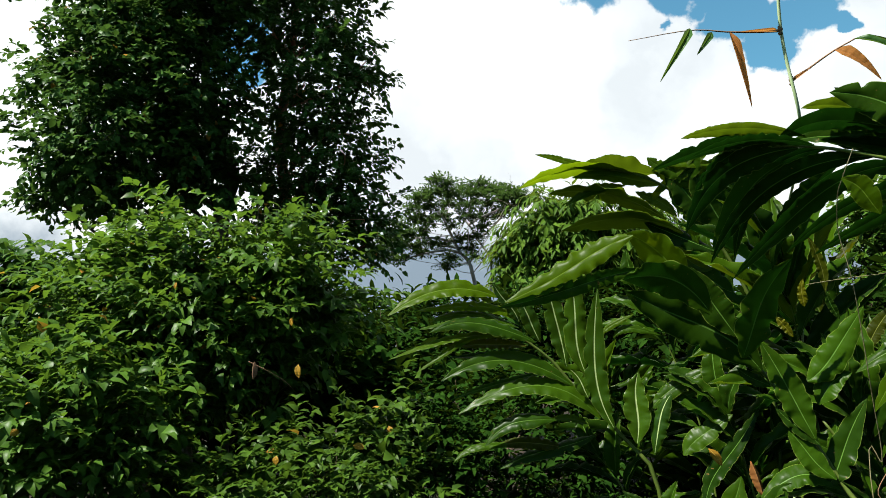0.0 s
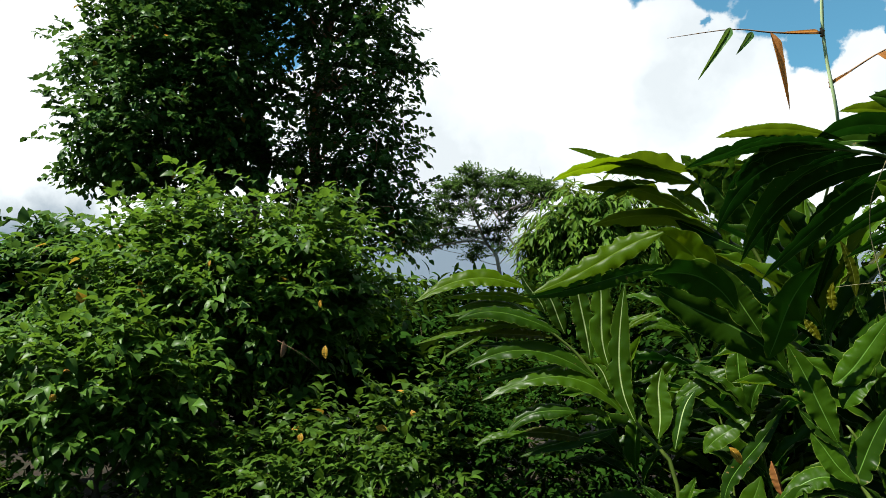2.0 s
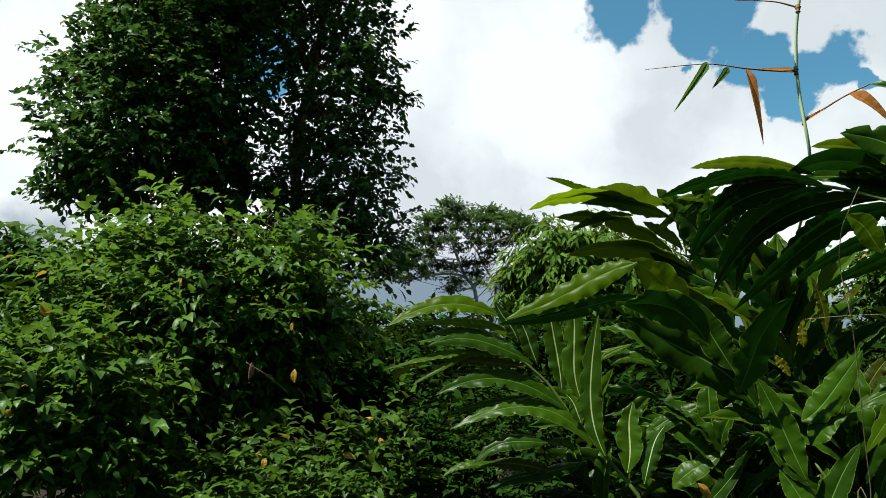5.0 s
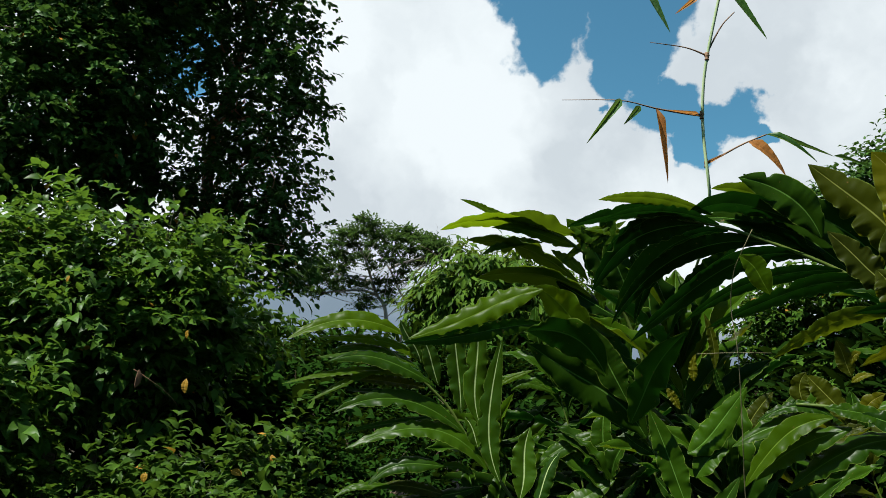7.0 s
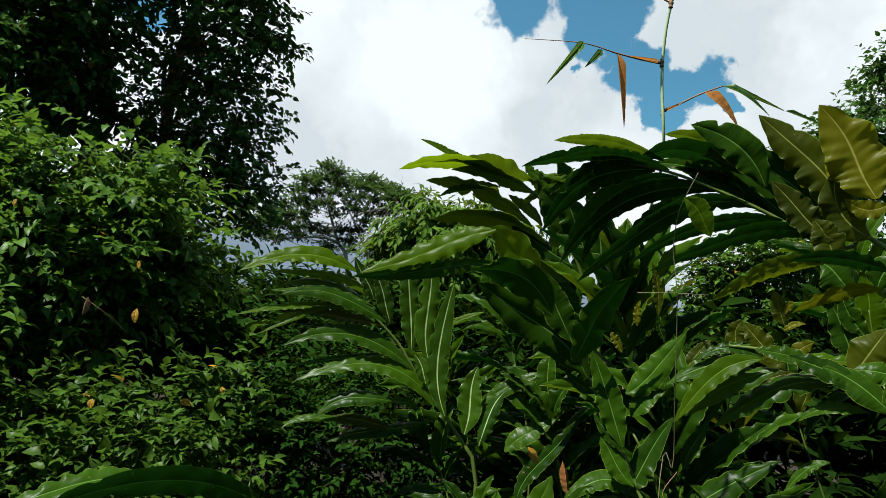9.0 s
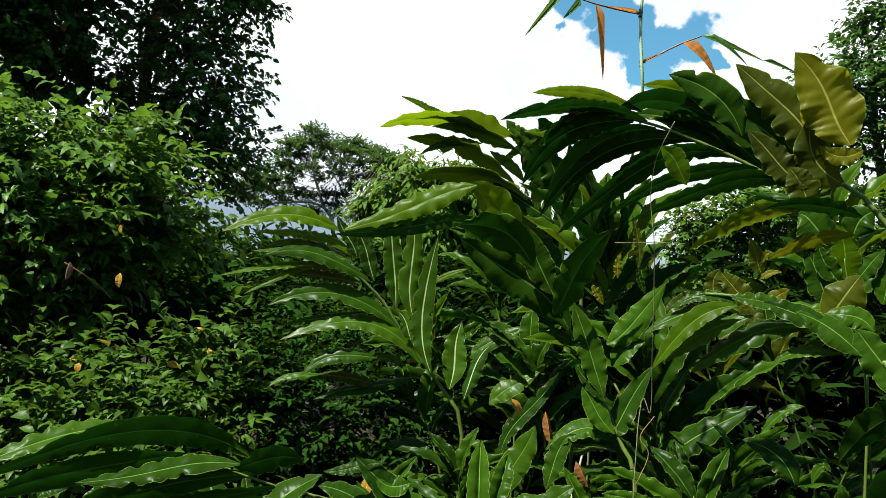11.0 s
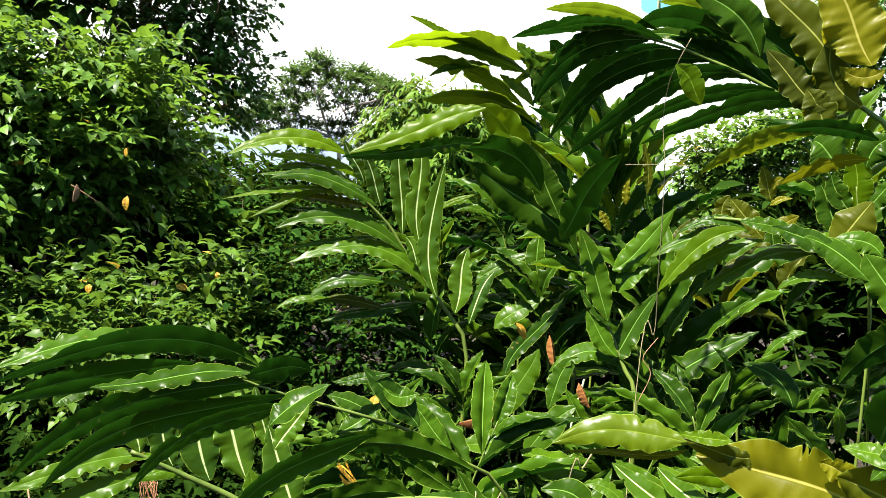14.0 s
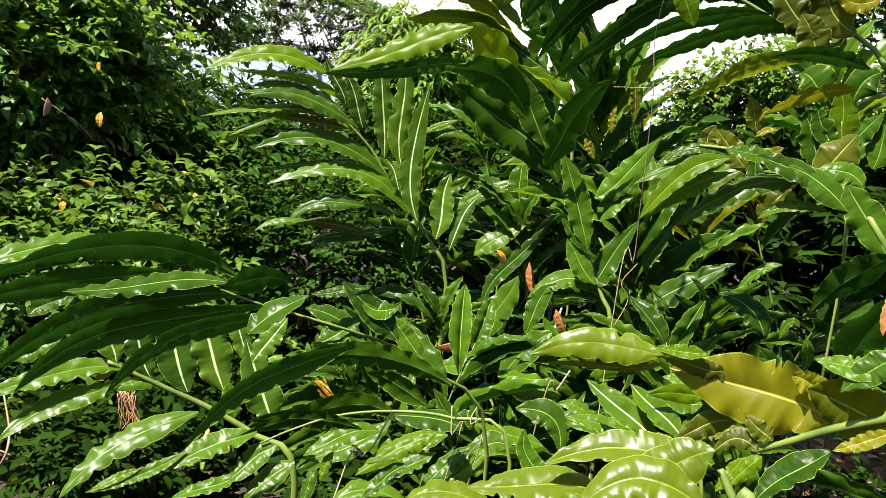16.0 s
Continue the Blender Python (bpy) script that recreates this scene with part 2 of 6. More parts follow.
M_BAMBOO = leaf_material("bamboo_leaf", (0.0186, 0.0558, 0.0124), (0.031, 0.0806, 0.0124), (0.2, 0.336, 0.04), 0.4, 0.2, veins=True, island=False)
M_ORANGE = leaf_material("dead_bamboo_leaf", (0.24, 0.085, 0.02), (0.34, 0.14, 0.035), (0.6, 0.26, 0.06), 0.5, 0.45, veins=True, island=False, rib=(0.4, 0.15, 0.05))
M_BUSH = leaf_material("shrub_leaf", (0.0150, 0.0370, 0.0050), (0.0640, 0.1320, 0.0160), (0.1550, 0.28, 0.0240), 0.4, 0.28, share=0.004, spec=0.06)
M_LOW = leaf_material("low_shrub_leaf", (0.0130, 0.0310, 0.0042), (0.0530, 0.1040, 0.0110), (0.1100, 0.20, 0.0180), 0.4, 0.24, share=0.004, spec=0.05)
M_TREE = leaf_material("tree_leaf", (0.0120, 0.0320, 0.0066), (0.0560, 0.125, 0.0226), (0.1100, 0.22, 0.0320), 0.42, 0.18, share=0.004, spec=0.03)
M_DROOP = leaf_material("drooping_tree_leaf", (0.0198, 0.0506, 0.0048), (0.0777, 0.1414, 0.0149), (0.2128, 0.304, 0.032), 0.5, 0.25, spec=0.04)
M_FEATHER = leaf_material("feathery_leaf", (0.012, 0.028, 0.006), (0.040, 0.078, 0.015), (0.09, 0.16, 0.03), 0.6, 0.4, spec=0.02)
# thicket green darkened, gloss off, so the shade of the hollows sits in it
M_HEDGE_SHADED = leaf_material("thicket_leaf_shaded", (0.0043, 0.0142, 0.0026), (0.0189, 0.0486, 0.0061), (0.065, 0.12, 0.010), 0.45, 0.1, spec=0.0)
# near-black and without gloss: shade under the plants is put into this colour
M_COVER_SHADED = leaf_material("ground_cover_leaf_shaded", (0.0025, 0.008, 0.0013), (0.010, 0.024, 0.003), (0.04, 0.075, 0.008), 0.5, 0.12, spec=0.0)
M_LITTER = leaf_material("litter_leaf", (0.04, 0.02, 0.012), (0.17, 0.10, 0.06), (0.4, 0.2, 0.08), 0.7, 0.15)
M_STEM = rough_material("green_stem", [(0.2, (0.024, 0.042, 0.006)), (0.8, (0.07, 0.095, 0.015))], 30, 0.45, 0.001, (1, 1, 0.2))
M_CULM = rough_material("bamboo_culm", [(0.2, (0.16, 0.22, 0.10)), (0.8, (0.32, 0.36, 0.22))], 40, 0.5, 0.0005, (1, 1, 0.1))
M_STRAW = rough_material("straw_sheath", [(0.2, (0.07, 0.035, 0.018)), (0.8, (0.17, 0.10, 0.055))], 60, 0.7, 0.0005)
M_VINE = rough_material("dry_vine", [(0.2, (0.07, 0.06, 0.028)), (0.8, (0.15, 0.13, 0.07))], 40, 0.7, 0.0005)
M_BARK = rough_material("bark", [(0.2, (0.02, 0.014, 0.01)), (0.5, (0.06, 0.042, 0.03)), (0.85, (0.13, 0.095, 0.065))], 9, 0.9, 0.02, (1, 1, 0.25))
M_REDBARK = rough_material("reddish_bark", [(0.2, (0.09, 0.035, 0.02)), (0.5, (0.24, 0.11, 0.06)), (0.85, (0.38, 0.22, 0.14))], 9, 0.9, 0.02, (1, 1, 0.25))
M_GREYBARK = rough_material("grey_bark", [(0.2, (0.12, 0.10, 0.08)), (0.8, (0.30, 0.27, 0.23))], 3, 0.9, 0.03, (1, 1, 0.3))
# soil colours lowered to near black, holding the shade beneath the plants
M_SOIL_SHADED = rough_material("soil", [(0.15, (0.0028, 0.0022, 0.0017)), (0.42, (0.0077, 0.0055, 0.0033)), (0.55, (0.0154, 0.0105, 0.0060)), (0.7, (0.0055, 0.0094, 0.0028)), (0.95, (0.0121, 0.0176, 0.0055))], 6.0, 0.95, 0.03)

# ---- building tools ----
def mesh_from(name, verts, faces, mat, smooth=True, uvs=None):
    me = bpy.data.meshes.new(name)
    me.from_pydata([tuple(v) for v in verts], [], faces)
    if smooth:
        me.polygons.foreach_set("use_smooth", [True] * len(me.polygons))
    if uvs is not None:
        lay = me.uv_layers.new(name="UVMap")
        idx = np.empty(len(me.loops), dtype=np.int32)
        me.loops.foreach_get("vertex_index", idx)
        lay.data.foreach_set("uv", np.asarray(uvs, dtype=np.float32)[idx].ravel())
    me.materials.append(mat)
    me.update()
    return me


def part(name, me, parent, label="", m=None):
    """Links a mesh as one object under a thing (or a part), at the world pose m."""
    ob = new(name, me)
    up = parent
    base = Matrix.Identity(4)
    while up is not None:
        base = up.matrix_basis @ base if up.parent is None else up.matrix_parent_inverse @ up.matrix_basis @ base
        up = up.parent
    ob.parent = parent
    ob.matrix_parent_inverse = base.inverted()
    ob.matrix_basis = m if m is not None else Matrix.Identity(4)
    return tagged(ob, label=label)


def thing(name, at, label, category, group="", kind=""):
    ob = new(name)
    ob.empty_display_size = 0.1
    ob.matrix_basis = Matrix.Translation(at)
    return tagged(ob, label, category, group, kind)


def curve_points(pts, n):
    """n + 1 points on a smooth curve through pts."""
    p = [Vector(q) for q in pts]
    p = [p[0] * 2 - p[1]] + p + [p[-1] * 2 - p[-2]]
    out = []
    segs = len(p) - 3
    for k in range(n + 1):
        f = min(k / n * segs, segs - 1e-6)
        i = int(f)
        t = f - i
        a, b, c, d = p[i:i + 4]
        out.append(0.5 * ((2 * b) + (c - a) * t + (2 * a - 5 * b + 4 * c - d) * t * t + (3 * b - a - 3 * c + d) * t ** 3))
    return out


def tube(pts, r0, r1, n=12, sides=6, knots=0.0):
    """Vertices and faces of a tapered tube along a curve."""
    c = curve_points(pts, n)
    verts, faces = [], []
    ref = Vector((0.3, 0.9, 0.2))
    for k, q in enumerate(c):
        t = (c[min(k + 1, n)] - c[max(k - 1, 0)]).normalized()
        x = t.cross(ref).normalized()
        y = t.cross(x)
        r = r0 + (r1 - r0) * k / n
        r *= 1 + knots * math.sin(k * 2.1) * 0.5
        for s in range(sides):
            a = 2 * math.pi * s / sides
            verts.append(q + (x * math.cos(a) + y * math.sin(a)) * r)
    for k in range(n):
        for s in range(sides):
            e = (s + 1) % sides
            faces.append((k * sides + s, k * sides + e, (k + 1) * sides + e, (k + 1) * sides + s))
    faces.append(tuple(range(sides - 1, -1, -1)))
    faces.append(tuple(n * sides + s for s in range(sides)))
    return verts, faces


def joined(pieces):
    verts, faces = [], []
    for v, f in pieces:
        o = len(verts)
        verts += list(v)
        faces += [tuple(i + o for i in g) for g in f]
    return verts, faces


# ---- one broad leaf, base at the origin, tip at (0, 1, 0), half a unit wide each way ----
def blade(arch, wave, fold, curl, seed, slim=False, segs=34, tear=0.0, pleat=0.0, swell=0.0):
    rnd = random.Random(seed)
    ph1, ph2, fr = rnd.uniform(0, 6), rnd.uniform(0, 6), rnd.uniform(5.5, 9.0)
    sway, across = rnd.uniform(-0.05, 0.05), (-1, -0.7, -0.36, -0.12, 0, 0.12, 0.36, 0.7, 1)
    verts, uvs, faces = [], [], []
    for k in range(segs + 1):
        u = k / segs
        if slim:
            w = 0.5 * min(1.0, (u / 0.16) ** 0.8) * (1 - u) ** 0.75 * 1.06
        else:
            w = 0.5 * min(1.0, 0.05 + math.sin(min(u / 0.42, 1) * math.pi / 2) ** 1.15) * (1 - max(0, (u - 0.42) / 0.58) ** 2.6) ** 0.95
        if k == segs:
            w = 0.004
        lift = arch * (4 * u * (1 - u)) * (0.8 + 0.5 * (0.5 - u))
        for v in across:
            side = ph1 if v > 0 else ph2
            grow = (0.35 + 0.65 * math.sin(2.3 * u * math.pi + side * 1.7) ** 2) * abs(v) ** 2 * (1 if w > 0.12 else 0.3)
            ruffle = wave * grow * (math.sin(fr * 4.6 * u + side) + 0.6 * math.sin(fr * 8.3 * u + side * 2.3) + 0.35 * math.sin(fr * 15 * u + side * 3.1)) * 0.7
            pinch = 1 - tear * (0.5 + 0.5 * math.sin(fr * 7.4 * u + side)) ** 2 * (abs(v) > 0.9)
            x = v * w * pinch + sway * math.sin(u * math.pi)
            # a gutter along the midrib, lobes that bulge between the main veins
            gutter = fold * (0.55 * abs(v) + 0.42 * (1 - math.exp(-abs(v) * 6)))
            bulge = swell * math.sin(fr * 3.1 * u + side) * math.sin(min(1, abs(v) * 1.2) * math.pi * 0.8) * (1 if w > 0.15 else 0.4)
            z = lift + 0.16 * w * 2 * (gutter - curl * v * v) + ruffle + bulge + pleat * math.sin(95 * u - 6 * abs(v)) * abs(v)
            verts.append((x, u, z))
            uvs.append((0.5 + v / 2, u))
    n = len(across)
    for k in range(segs):
        for s in range(n - 1):
            a = k * n + s
            faces.append((a, a + 1, a + n + 1, a + n))
    return verts, faces, uvs


BLADES = {}
LEAF_COUNT = [0]


def blade_mesh(mat, arch, style, variant):
    """A shared leaf mesh for a material, an arch (tenths), a style and a variant."""
    key = (mat.name, arch, style, variant)
    if key not in BLADES:
        a = arch / 10
        seed = variant * 17 + arch * 101
        if style == "slim":
            v, f, uv = blade(a, 0.004, 0.5, 0.0, seed, True)
        elif style == "ruffled":
            v, f, uv = blade(a, 0.024, 0.75, 0.15, seed, segs=40, tear=0.09, swell=0.014)
        elif style == "pleated":
            v, f, uv = blade(a, 0.034, 0.6, 0.0, seed, segs=48, tear=0.14, pleat=0.007, swell=0.02)
        elif style == "curled":
            v, f, uv = blade(a, 0.022, -0.5, 0.9, seed, tear=0.12)
        else:
            v, f, uv = blade(a, 0.012, 0.45, 0.15, seed, tear=0.08)
        BLADES[key] = mesh_from("leaf", v, f, mat, True, uv)
    return BLADES[key]


def leaf_pose(base, tip, normal, width):
    """The pose that lays a unit leaf from base to tip with its upper face towards normal."""
    base, tip, nrm = Vector(base), Vector(tip), Vector(normal)
    y = tip - base
    ln = y.length
    y.normalize()
    z = (nrm - y * nrm.dot(y))
    if z.length < 1e-3:
        z = Vector((0.3, 0.4, 0.8)) - y * Vector((0.3, 0.4, 0.8)).dot(y)
    z.normalize()
    x = y.cross(z)
    m = Matrix((x * width, y * ln, z * ln)).transposed().to_4x4()
    m.translation = base
    return m


def bent_leaf(root, base, bend, tip, width, mat, face, name="leaf", wave=0.055, notch=0.12, pleat=0.012):
    """A ginger leaf of its own: its midrib runs from base over bend to tip, its upper side looks towards face.
    The margin is scalloped and ruffled, the two halves rise from a gutter along the midrib."""
    LEAF_COUNT[0] += 1
    rnd = random.Random(LEAF_COUNT[0] * 7 + 3)
    b, m, e, nrm = Vector(base), Vector(bend), Vector(tip), Vector(face)
    ctrl = m * 2 - (b + e) * 0.5
    segs, across = 72, (-1, -0.86, -0.55, -0.25, -0.07, 0, 0.07, 0.25, 0.55, 0.86, 1)
    spine = [b * (1 - u) ** 2 + ctrl * 2 * u * (1 - u) + e * u * u for u in (k / segs for k in range(segs + 1))]
    ln = sum((q - p).length for p, q in zip(spine, spine[1:]))
    ph = [rnd.uniform(0, 6.28) for _ in range(6)]
    lobes = ln / width * rnd.uniform(8.5, 12.0)
    twist, fold, curl = rnd.uniform(-0.3, 0.3), rnd.uniform(0.25, 0.6), rnd.uniform(0.15, 0.5)
    nicks = [(rnd.choice((-1, 1)), rnd.uniform(0.2, 0.9), rnd.uniform(0.006, 0.03), rnd.uniform(0.15, 0.55)) for _ in range(rnd.choice((0, 1, 2, 3)))]
    drift = rnd.uniform(-0.05, 0.05) * ln
    verts, uvs, faces = [], [], []
    for k, q in enumerate(spine):
        u = k / segs
        t = (spine[min(k + 1, segs)] - spine[max(k - 1, 0)]).normalized()
        z = (nrm - t * nrm.dot(t)).normalized()
        x = t.cross(z)
        g = twist * (u - 0.4)
        x, z = x * math.cos(g) + z * math.sin(g), z * math.cos(g) - x * math.sin(g)
        q = q + x * drift * math.sin(u * 6.28) * 0.5
        w = 0.5 * width * (0.10 + 0.90 * math.sin(min(u / 0.4, 1) * math.pi / 2)) * (1 - max(0, (u - 0.4) / 0.6) ** 2.3) ** 0.9 if k < segs else 0.0006
        for v in across:
            s = 0 if v > 0 else 3
            a = abs(v)
            scallop = abs(math.sin(lobes * u * 0.5 + ph[s])) ** 0.7
            swell = 0.6 + 0.4 * math.sin(5.3 * u + ph[s + 1])
            out = v * w * (1 - notch * a ** 3 * (1 - scallop) * 2 * swell)
            for sd, at, wide, deep in nicks:
                if sd * v > 0:
                    out *= 1 - deep * a ** 2 * math.exp(-((u - at) / wide) ** 2)
            rise = w * (fold * a * 0.8 - curl * a * a) + w * wave * 2 * a ** 3 * swell * (math.sin(lobes * u + ph[s]) + 0.5 * math.sin(lobes * 1.7 * u + ph[s + 2]))
            rise += w * 0.05 * math.sin(lobes * 0.6 * u + ph[s + 1]) * math.sin(min(1, a * 1.3) * 2.6)
            rise += w * pleat * a * math.sin((ln / width * 34 if pleat < 0.05 else 62) * u + 2.5 * math.sin(8 * u + ph[s]) - 5 * a + ph[s + 2])
            p = q + x * out + z * rise
            verts.append((p - b) / ln)
            uvs.append((0.5 + v / 2, u))
    n = len(across)
    for k in range(segs):
        for j in range(n - 1):
            i = k * n + j
            faces.append((i, i + 1, i + n + 1, i + n))
    return part(name, mesh_from("leaf", verts, faces, mat, True, uvs), root, "", Matrix.Translation(b) @ Matrix.Scale(ln, 4))


def bent_leaves(root, rows):
    for base, bend, tip, width, mat, face in rows:
        if mat is M_GINGER_GOLD and width > 0.075:
            bent_leaf(root, base, bend, tip, width, mat, face, wave=0.14, notch=0.16, pleat=0.06)
        elif mat in (M_GINGER_YELLOW, M_GINGER_GOLD):
            bent_leaf(root, base, bend, tip, width, mat, face, wave=0.10, notch=0.12, pleat=0.03)
        else:
            bent_leaf(root, base, bend, tip, width, mat, face)


def put_leaf(root, base, tip, normal, width, mat, arch=1, style="plain", label="", name="leaf"):
    LEAF_COUNT[0] += 1
    return part(name, blade_mesh(mat, arch, style, LEAF_COUNT[0] % 4), root, label, leaf_pose(base, tip, normal, width))


# ---- leafy crowns ----
def rows_norm(a):
    return a / np.maximum(np.linalg.norm(a, axis=1, keepdims=True), 1e-9)


LEAF_SHAPES = {
    # spine points (along, rise) and half-widths: a kite folded on its midrib
    "ovate": ([(0, 0), (0.24, 0.06), (0.62, 0.03), (1.0, -0.14)], [0.0, 0.29, 0.21, 0.0]),
    "round": ([(0, 0), (0.3, 0.05), (0.68, 0.03), (1.0, -0.12)], [0.0, 0.29, 0.27, 0.0]),
    "long": ([(0, 0), (0.35, 0.04), (0.7, -0.02), (1.0, -0.16)], [0.0, 0.14, 0.12, 0.0]),
    "tiny": ([(0, 0), (0.5, 0.02), (1.0, -0.02)], [0.0, 0.26, 0.0]),
}


def leaves_mesh(name, pos, along, nrm, size, shape, mat, rng):
    """One mesh of many small leaves."""
    spine, half = LEAF_SHAPES[shape]
    loc, faces = [], []
    rows = []
    for (u, z), w in zip(spine, half):
        if w == 0:
            rows.append([len(loc)])
            loc.append((0, u, z))
        else:
            i = len(loc)
            rows.append([i, i + 1, i + 2])
            loc += [(-w, u, z + w * 0.32), (0, u, z), (w, u, z + w * 0.32)]
    for a, b in zip(rows, rows[1:]):
        if len(a) == 1:
            faces += [(a[0], b[1], b[0]), (a[0], b[2], b[1])]
        elif len(b) == 1:
            faces += [(a[0], a[1], b[0]), (a[1], a[2], b[0])]
        else:
            faces += [(a[0], a[1], b[0]), (a[1], b[1], b[0]), (a[1], a[2], b[1]), (a[2], b[2], b[1])]
    loc, faces = np.array(loc), np.array(faces)
    y = rows_norm(along)
    z = rows_norm(nrm - y * (nrm * y).sum(1, keepdims=True))
    x = np.cross(y, z)
    n, k = len(pos), len(loc)
    wid = size * rng.uniform(0.8, 1.2, n)
    v = (pos[:, None] + loc[None, :, :1] * (x * wid[:, None])[:, None] + loc[None, :, 1:2] * (y * size[:, None])[:, None] + loc[None, :, 2:] * (z * size[:, None])[:, None])
    f = (faces[None] + (np.arange(n) * k)[:, None, None]).reshape(-1, 3)
    me = bpy.data.meshes.new(name)
    me.vertices.add(n * k)
    me.vertices.foreach_set("co", v.astype(np.float32).ravel())
    me.loops.add(f.size)
    me.loops.foreach_set("vertex_index", f.astype(np.int32).ravel())
    me.polygons.add(len(f))
    me.polygons.foreach_set("loop_start", np.arange(0, f.size, 3, dtype=np.int32))
    me.polygons.foreach_set("use_smooth", np.ones(len(f), dtype=bool))
    me.update(calc_edges=True)
    me.materials.append(mat)
    return me


def sprays(clumps, per_m2, leaves, twig, size, rng, droop=0.3, squash=1.0, inner=0.35, up=0.35, spread=0.9, lumps=0.22, turn=0.35, wild=0.32, stray=0.10):
    """Places for leaves: twigs that reach out of lumpy clumps (x, y, z, r), with leaves to both sides."""
    P, A, Nn, S = [], [], [], []
    for cx, cy, cz, r in clumps:
        n = max(4, int(per_m2 * 4 * math.pi * r * r * (0.5 + 0.5 * squash)))
        d = rows_norm(rng.normal(size=(n, 3)))
        ph = rng.uniform(0, 6, 6)
        bump = 1 + lumps * (np.sin(d[:, 0] * 5 + ph[0]) * np.sin(d[:, 1] * 5 + ph[1]) + 0.7 * np.sin(d[:, 2] * 8 + ph[2] + d[:, 0] * 6) + 0.5 * np.sin(d[:, 0] * 14 + ph[3]) * np.sin(d[:, 2] * 13 + ph[4]))
        rad = np.where(rng.uniform(size=n) < inner, rng.uniform(0.3, 0.85, n), rng.uniform(0.82, 1.03, n)) * bump
        rad = np.where(rng.uniform(size=n) < stray, rad * rng.uniform(1.0, 1.22, n), rad)
        c = np.array([cx, cy, cz]) + d * (rad * r)[:, None] * np.array([1, 1, squash])
        out = rows_norm(d * np.array([1, 1, 0.6]) + np.array([0, 0, up]) + rng.normal(scale=0.35, size=(n, 3)))
        side = rows_norm(np.cross(out, np.array([0, 0, 1.0]) + rng.normal(scale=0.25, size=(n, 3))))
        for k in range(leaves):
            f = (k + 0.5) / leaves
            s = 1 if k % 2 else -1
            tl = twig * rng.uniform(0.7, 1.2, n)
            p = c + out * ((f - 0.5) * tl)[:, None] - np.array([0, 0, 1.0]) * (droop * 0.5 * tl * f * f)[:, None]
            a = out * (0.55 + 0.5 * f) + side * (s * spread * (1.1 - f * 0.5)) - np.array([0, 0, droop]) + rng.normal(scale=0.28, size=(n, 3))
            nn = np.array([0, 0, 1.0]) + out * turn + rng.normal(scale=wild, size=(n, 3))
            P.append(p), A.append(a), Nn.append(nn)
            S.append(size * rng.uniform(0.6, 1.25, n))
    return np.concatenate(P), np.concatenate(A), np.concatenate(Nn), np.concatenate(S)


def limbs_to(clumps, trunk_pts, r0, rng, share=1.0, sides=5):
    """Limbs that leave a trunk and bend up into each clump."""
    out = []
    c = curve_points(trunk_pts, 20)
    for x, y, z, r in clumps:
        if rng.uniform() > share:
            continue
        q = Vector((x, y, z))
        ok = [p for p in c[4:] if p.z < z - 0.2 * r] or c[4:6]
        s = min(ok, key=lambda p: (p - q).length + 0.6 * abs(p.z - (z - 1.2 * (p - q).xy.length)))
        mid = s.lerp(q, 0.5) + Vector((rng.normal() * 0.1 * r, rng.normal() * 0.1 * r, -0.15 * (q - s).length * 0.3))
        bough = [tube([s, mid, q], r0, r0 * 0.3, 8, sides)]
        for _ in range(3):
            e = q + Vector(rng.normal(size=3)) * r * 0.45 + Vector((0, 0, 0.25 * r))
            bough.append(tube([mid.lerp(q, 0.6), q.lerp(e, 0.5) + Vector(rng.normal(size=3)) * r * 0.1, e], r0 * 0.35, r0 * 0.08, 5, 4))
        out.append(joined(bough))
    return out


def leafy(name, label, category, root, trunk_pts, trunk_r, clumps, mat, bark, seed, limb_r=0.03, shape="ovate", limb_share=1.0, kind="", trunks=(), **kw):
    """A shrub or tree: trunk, limbs and a crown of leaves."""
    rng = np.random.default_rng(seed)
    ob = thing(name, root, label, category, kind=kind)
    if trunk_pts:
        v, f = tube(trunk_pts, trunk_r, trunk_r * 0.35, 18, 10, 0.12)
        part("trunk", mesh_from("trunk", v, f, bark), ob)
        for more in trunks:
            v, f = tube(more, trunk_r * 0.6, trunk_r * 0.25, 14, 8, 0.12)
            part("trunk", mesh_from("trunk", v, f, bark), ob)
        pieces = limbs_to(clumps, trunk_pts, limb_r, rng, limb_share)
        for v, f in pieces:
            part("limb", mesh_from("limb", v, f, bark), ob)
    p, a, n, s = sprays(clumps, rng=rng, **kw)
    part("crown", leaves_mesh("crown", p, a, n, s, shape, mat, rng), ob)
    return ob

# ---- ground: one sheet to the horizon ----
def make_ground():
    s = [math.copysign(abs(k / 40) ** 4 * 2400 + abs(k) * 0.12, k) for k in range(-40, 41)]
    verts, faces = [], []
    for y in s:
        for x in s:
            r = math.hypot(x, y)
            z = 0.10 * noise.noise((x * 0.6, y * 0.6, 0)) + 0.03 * noise.noise((x * 2.7, y * 2.7, 3)) if r < 60 else 0.0
            verts.append((x, y, z - 0.05))
    n = len(s)
    for j in range(n - 1):
        for i in range(n - 1):
            faces.append((j * n + i, j * n + i + 1, (j + 1) * n + i + 1, (j + 1) * n + i))
    g = new("ground", mesh_from("ground", verts, faces, M_SOIL_SHADED))
    tagged(g, "soil darkened for shade, with leaf litter under the plants", "ground", kind="structure")


make_ground()


